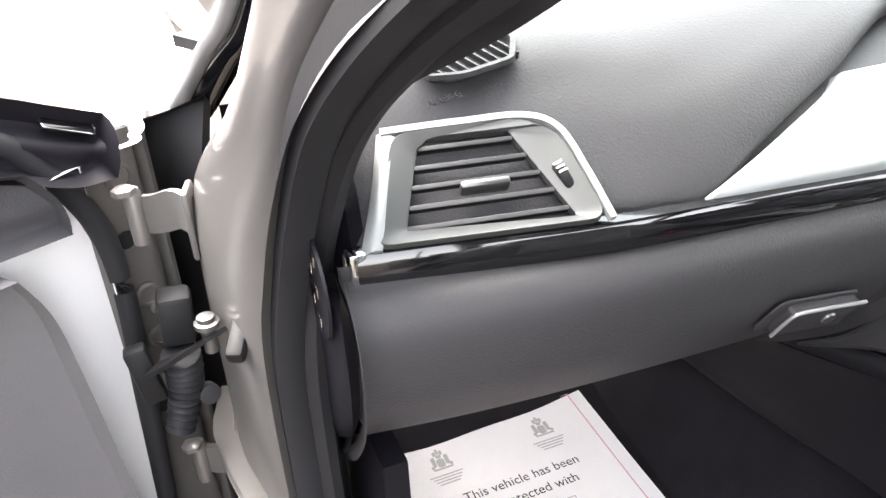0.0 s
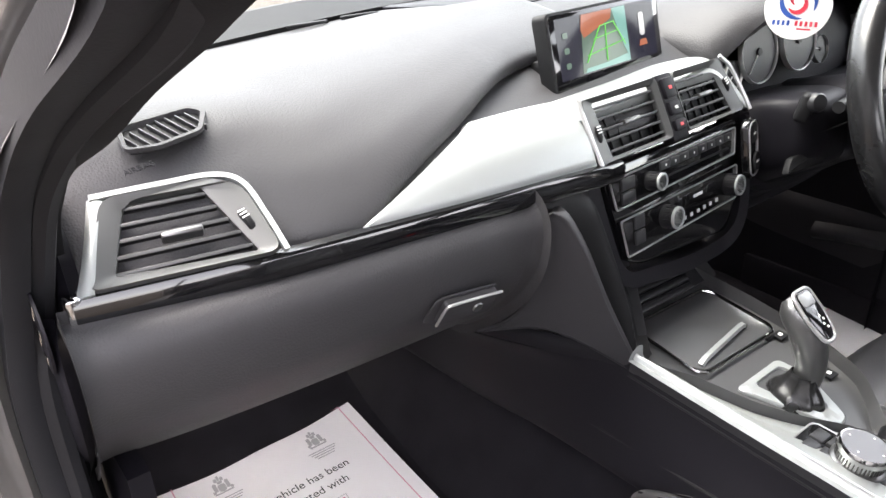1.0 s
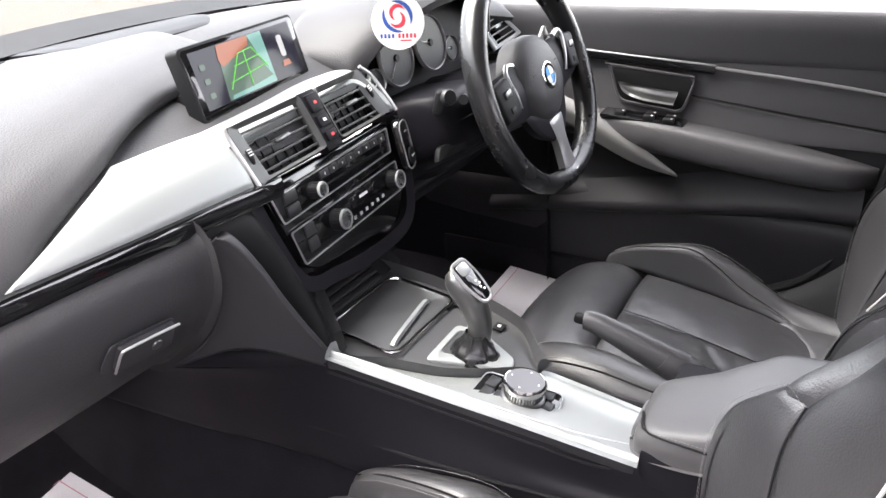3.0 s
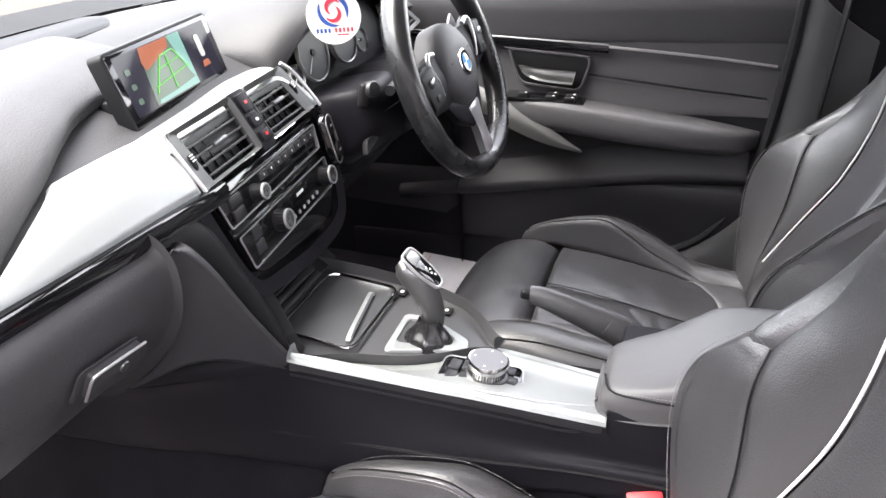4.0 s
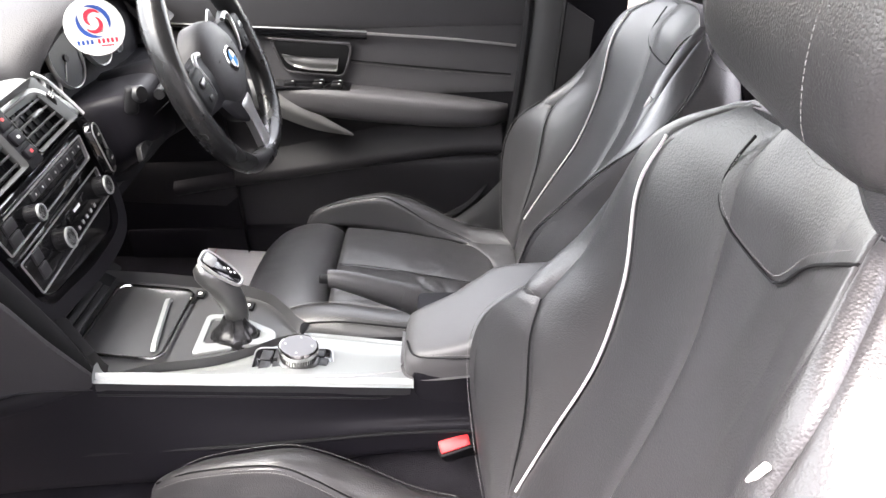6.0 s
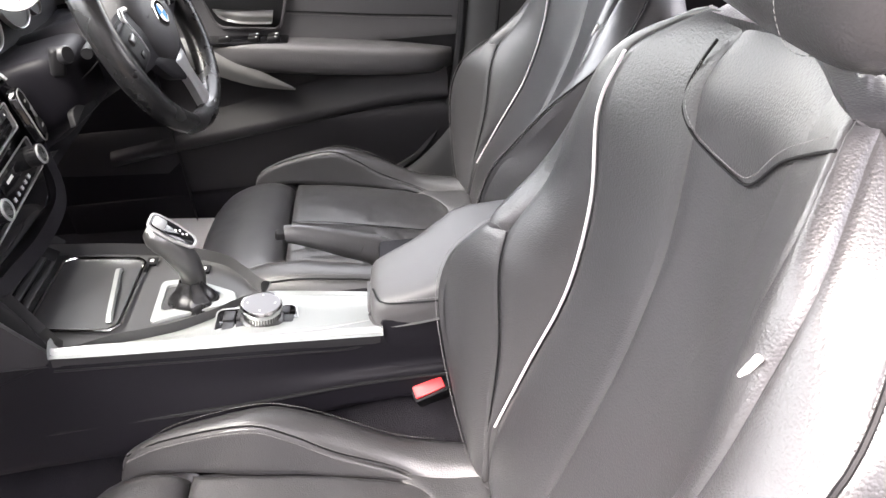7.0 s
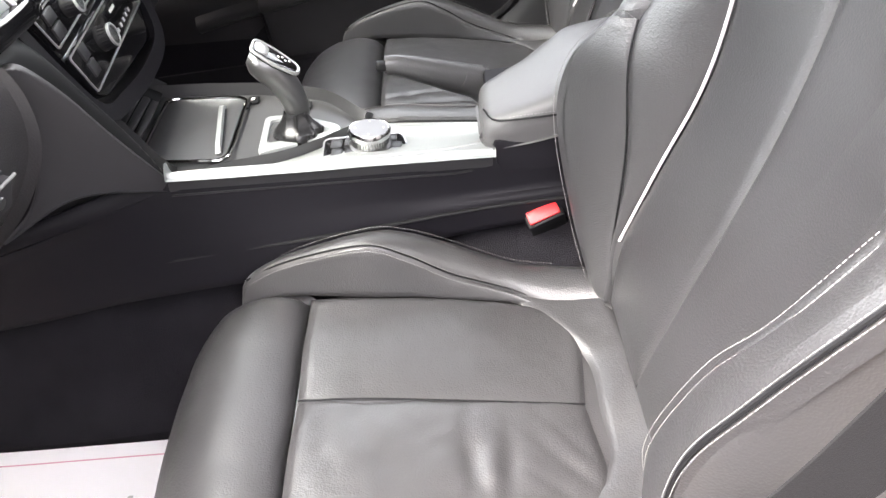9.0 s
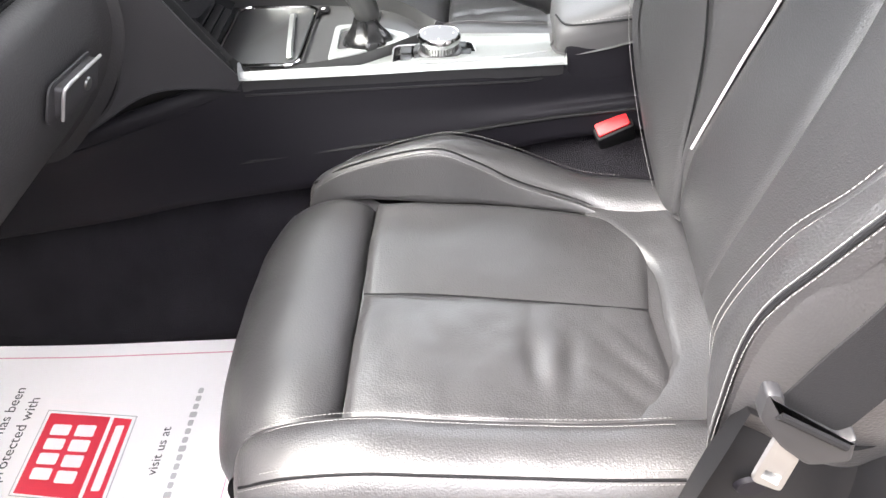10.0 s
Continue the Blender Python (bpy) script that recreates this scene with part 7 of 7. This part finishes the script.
text("printed_line", "protected with", 0.021, local(0.022, 0.080), BLACK_PRINT, paper, 0.0001)
m = local(0.0, -0.012)
flat("logo_outline", [(-0.072, -0.068), (0.052, -0.068), (0.066, 0.066), (-0.058, 0.066)], m, GREY_PRINT, paper)
flat("logo_ground", [(-0.0705, -0.0665), (0.0507, -0.0665), (0.0645, 0.0645), (-0.0567, 0.0645)], m, PAPER, paper, 0.0002)
flat("logo_field", [(-0.0645, -0.030), (0.0515, -0.030), (0.0605, 0.060), (-0.0545, 0.060)], m, PRINT_RED, paper, 0.0004)
flat("logo_field", [(-0.0675, -0.062), (0.0470, -0.062), (0.0505, -0.036), (-0.0650, -0.036)], m, PRINT_RED, paper, 0.0004)
for k in range(4):
    flat("logo_bar", soften([(-0.038 + k * 0.021, 0.020), (-0.022 + k * 0.021, 0.020), (-0.020 + k * 0.021, 0.048), (-0.036 + k * 0.021, 0.048)], 0.003), m, PAPER, paper, 0.0006)
    flat("logo_bar", soften([(-0.044 + k * 0.022, -0.016), (-0.027 + k * 0.022, -0.016), (-0.025 + k * 0.022, 0.012), (-0.042 + k * 0.022, 0.012)], 0.003), m, PAPER, paper, 0.0006)
flat("logo_bar", rounded(0.092, 0.012, 0.002, 3, -0.008, -0.049), m, PAPER, paper, 0.0006)
text("printed_line", "visit us at", 0.018, local(0.0, -0.128), BLACK_PRINT, paper, 0.0001)
for k in range(16):
    flat("web_address", rounded(0.0085, 0.010 if k in (3, 8, 12) else 0.0075, 0.002, 3, -0.098 + 0.0125 * k, 0), local(0.0, -0.158), GREY_PRINT, paper)

# ---- hanging card ----
card = thing("hanging_card", "round white card with a red and blue swirl", "card", (0.012, 0.245, 1.05))
CM = axes((0.014, 0.245, 1.043), (0.35, -0.94, 0), (-0.92, -0.35, 0.12)) @ Matrix.Diagonal((0.77, 0.77, 1, 1))
part("disc", lathe([(0.0, -0.0008), (0.042, -0.0008), (0.0425, 0), (0.042, 0.0008), (0.0, 0.0008)], CM, 48), WHITE, card)


def crescent(cx, cy, r, a0, a1, thick, mat):
    """A curved stroke that swells in its middle."""
    n_ = 16
    o = [(cx + r * math.cos(radians(a0 + (a1 - a0) * i / n_)), cy + r * math.sin(radians(a0 + (a1 - a0) * i / n_))) for i in range(n_ + 1)]
    q = []
    for i in range(n_ + 1):
        k = r - thick * math.sin(math.pi * i / n_) ** 0.7 - 0.0004
        a = radians(a0 + (a1 - a0) * i / n_)
        q.append((cx + k * math.cos(a), cy + k * math.sin(a)))
    flat("swirl", o + q[::-1], CM, mat, card, 0.001)


crescent(0, 0.008, 0.024, 150, 290, 0.006, BLUE)
crescent(0, 0.008, 0.024, -30, 110, 0.006, BLUE)
crescent(0, 0.014, 0.0125, 20, 250, 0.006, PRINT_RED)
crescent(0, 0.003, 0.0125, 200, 430, 0.006, PRINT_RED)
for k in range(9):
    flat("letter_bar", rounded(0.0034, 0.0066, 0.0008, 3, -0.027 + k * 0.0062 + (0.004 if k > 3 else 0), -0.021), CM, BLUE if k < 4 else PRINT_RED, card, 0.001)
flat("letter_bar", rounded(0.018, 0.002, 0.0006, 2, 0.012, -0.028), CM, PRINT_RED, card, 0.001)
part("cord", tube([CM @ Vector((0, 0.042, 0)), (0.012, 0.26, 1.16), (0.01, 0.28, 1.26)], 0.0008, 10, 5), WHITE, card)
mirror = thing("rear_view_mirror", "black rear-view mirror under the roof", "mirror", (0.0, 0.28, 1.29))
part("mirror_housing", boxy(0.25, 0.04, 0.07, pose(0.01, 0.28, 1.29, 0, 0, -8), 0.015, 3), SOFT_BLACK, mirror)
part("mirror_glass", slab(rounded(0.235, 0.058, 0.014), 0.001, axes((0.01, 0.258, 1.29), (0.99, -0.14, 0), (-0.14, -0.99, 0))), CHROME, mirror)
part("mirror_arm", tube([(0.01, 0.30, 1.30), (0.0, 0.38, 1.36), (0, 0.42, 1.375)], 0.01, 8, 10), SOFT_BLACK, mirror)

# ---- buckle and belt of the passenger seat ----
bk = thing("seat_belt_buckle", "black seat belt buckle with a red button", "belt buckle", (-0.125, -0.17, 0.45))
B = axes((-0.128, -0.162, 0.515), (0.15, -0.95, 0.28), (-0.55, 0.1, 0.83))
part("buckle_body", boxy(0.050, 0.028, 0.075, B @ pose(0, 0, -0.038), 0.004), SOFT_BLACK, bk)
part("release_button", boxy(0.042, 0.018, 0.010, B @ pose(0, -0.001, 0.0), 0.002), RED, bk)
part("buckle_stalk", boxy(0.03, 0.012, 0.12, B @ pose(0, 0, -0.12), 0.003), SOFT_BLACK, bk)

belt = thing("seat_belt", "grey seat belt webbing with a metal tongue beside the seat", "seat belt", (-0.70, -0.35, 0.6))
part("webbing", panel([[(-0.700, -0.178, 0.741), (-0.700, -0.197, 0.725), (-0.700, -0.215, 0.709)], [(-0.701, -0.196, 0.782), (-0.7005, -0.2165, 0.769), (-0.700, -0.237, 0.756)], [(-0.702, -0.214, 0.82), (-0.702, -0.236, 0.811), (-0.702, -0.258, 0.802)],
                      [(-0.705, -0.27, 0.95), (-0.705, -0.294, 0.943), (-0.705, -0.318, 0.935)], [(-0.70, -0.40, 1.15), (-0.70, -0.424, 1.145), (-0.70, -0.447, 1.14)]], 12, 50, seam=0.0004, roll=0.003, skirt=0.0014), WEBBING, belt)
TG = axes((-0.702, 0, 0), (0, -1, 0), (-1, 0, 0))
part("tongue_grip", slab(soften([(0.169, 0.763), (0.178, 0.760), (0.181, 0.742), (0.213, 0.713), (0.220, 0.719), (0.222, 0.694), (0.199, 0.692), (0.182, 0.713), (0.168, 0.741)], 0.005, 4), 0.009, TG @ pose(0, 0, -0.003), 0.003), KEY, belt, "dark plastic tongue grip")
part("tongue_plate", ring_frame(soften([(0.180, 0.718), (0.196, 0.699), (0.191, 0.660), (0.173, 0.674)], 0.004, 4), soften([(0.1795, 0.6845), (0.1885, 0.6765), (0.1875, 0.669), (0.178, 0.679)], 0.001, 4), 0.003, TG @ pose(0, 0, 0.0005)), STEEL, belt, "bright steel tongue")
part("slot_bar", sweep([(-0.708, -0.177, 0.745), (-0.708, -0.215, 0.712)], circle(0.0025, 8), 6), SOFT_BLACK, belt)
# moulded plastic at the outer foot of the backrest
hc = thing("seat_side_cover", "dark moulded plastic hinge cover on the seat's outer side", "seat cover", (-0.65, -0.2, 0.45))
part("cover_shell", panel([[(-0.648, -0.120, 0.440), (-0.662, -0.125, 0.50), (-0.660, -0.143, 0.557), (-0.655, -0.163, 0.632), (-0.640, -0.185, 0.660)], [(-0.655, -0.170, 0.430), (-0.668, -0.175, 0.50), (-0.668, -0.185, 0.557), (-0.664, -0.197, 0.62), (-0.650, -0.215, 0.650)], [(-0.650, -0.26, 0.430), (-0.660, -0.26, 0.50), (-0.660, -0.26, 0.557), (-0.655, -0.26, 0.60), (-0.640, -0.26, 0.62)]], 24, 20, seam=0.004, roll=0.012, skirt=0.03), SOFT_BLACK, hc)
part("cover_screw", lathe([(0.0, 0.003), (0.009, 0.003), (0.011, 0.0)], axes((-0.669, -0.190, 0.600), (0, 1, 0), (-1, 0, 0)), 20), PLASTIC, hc)
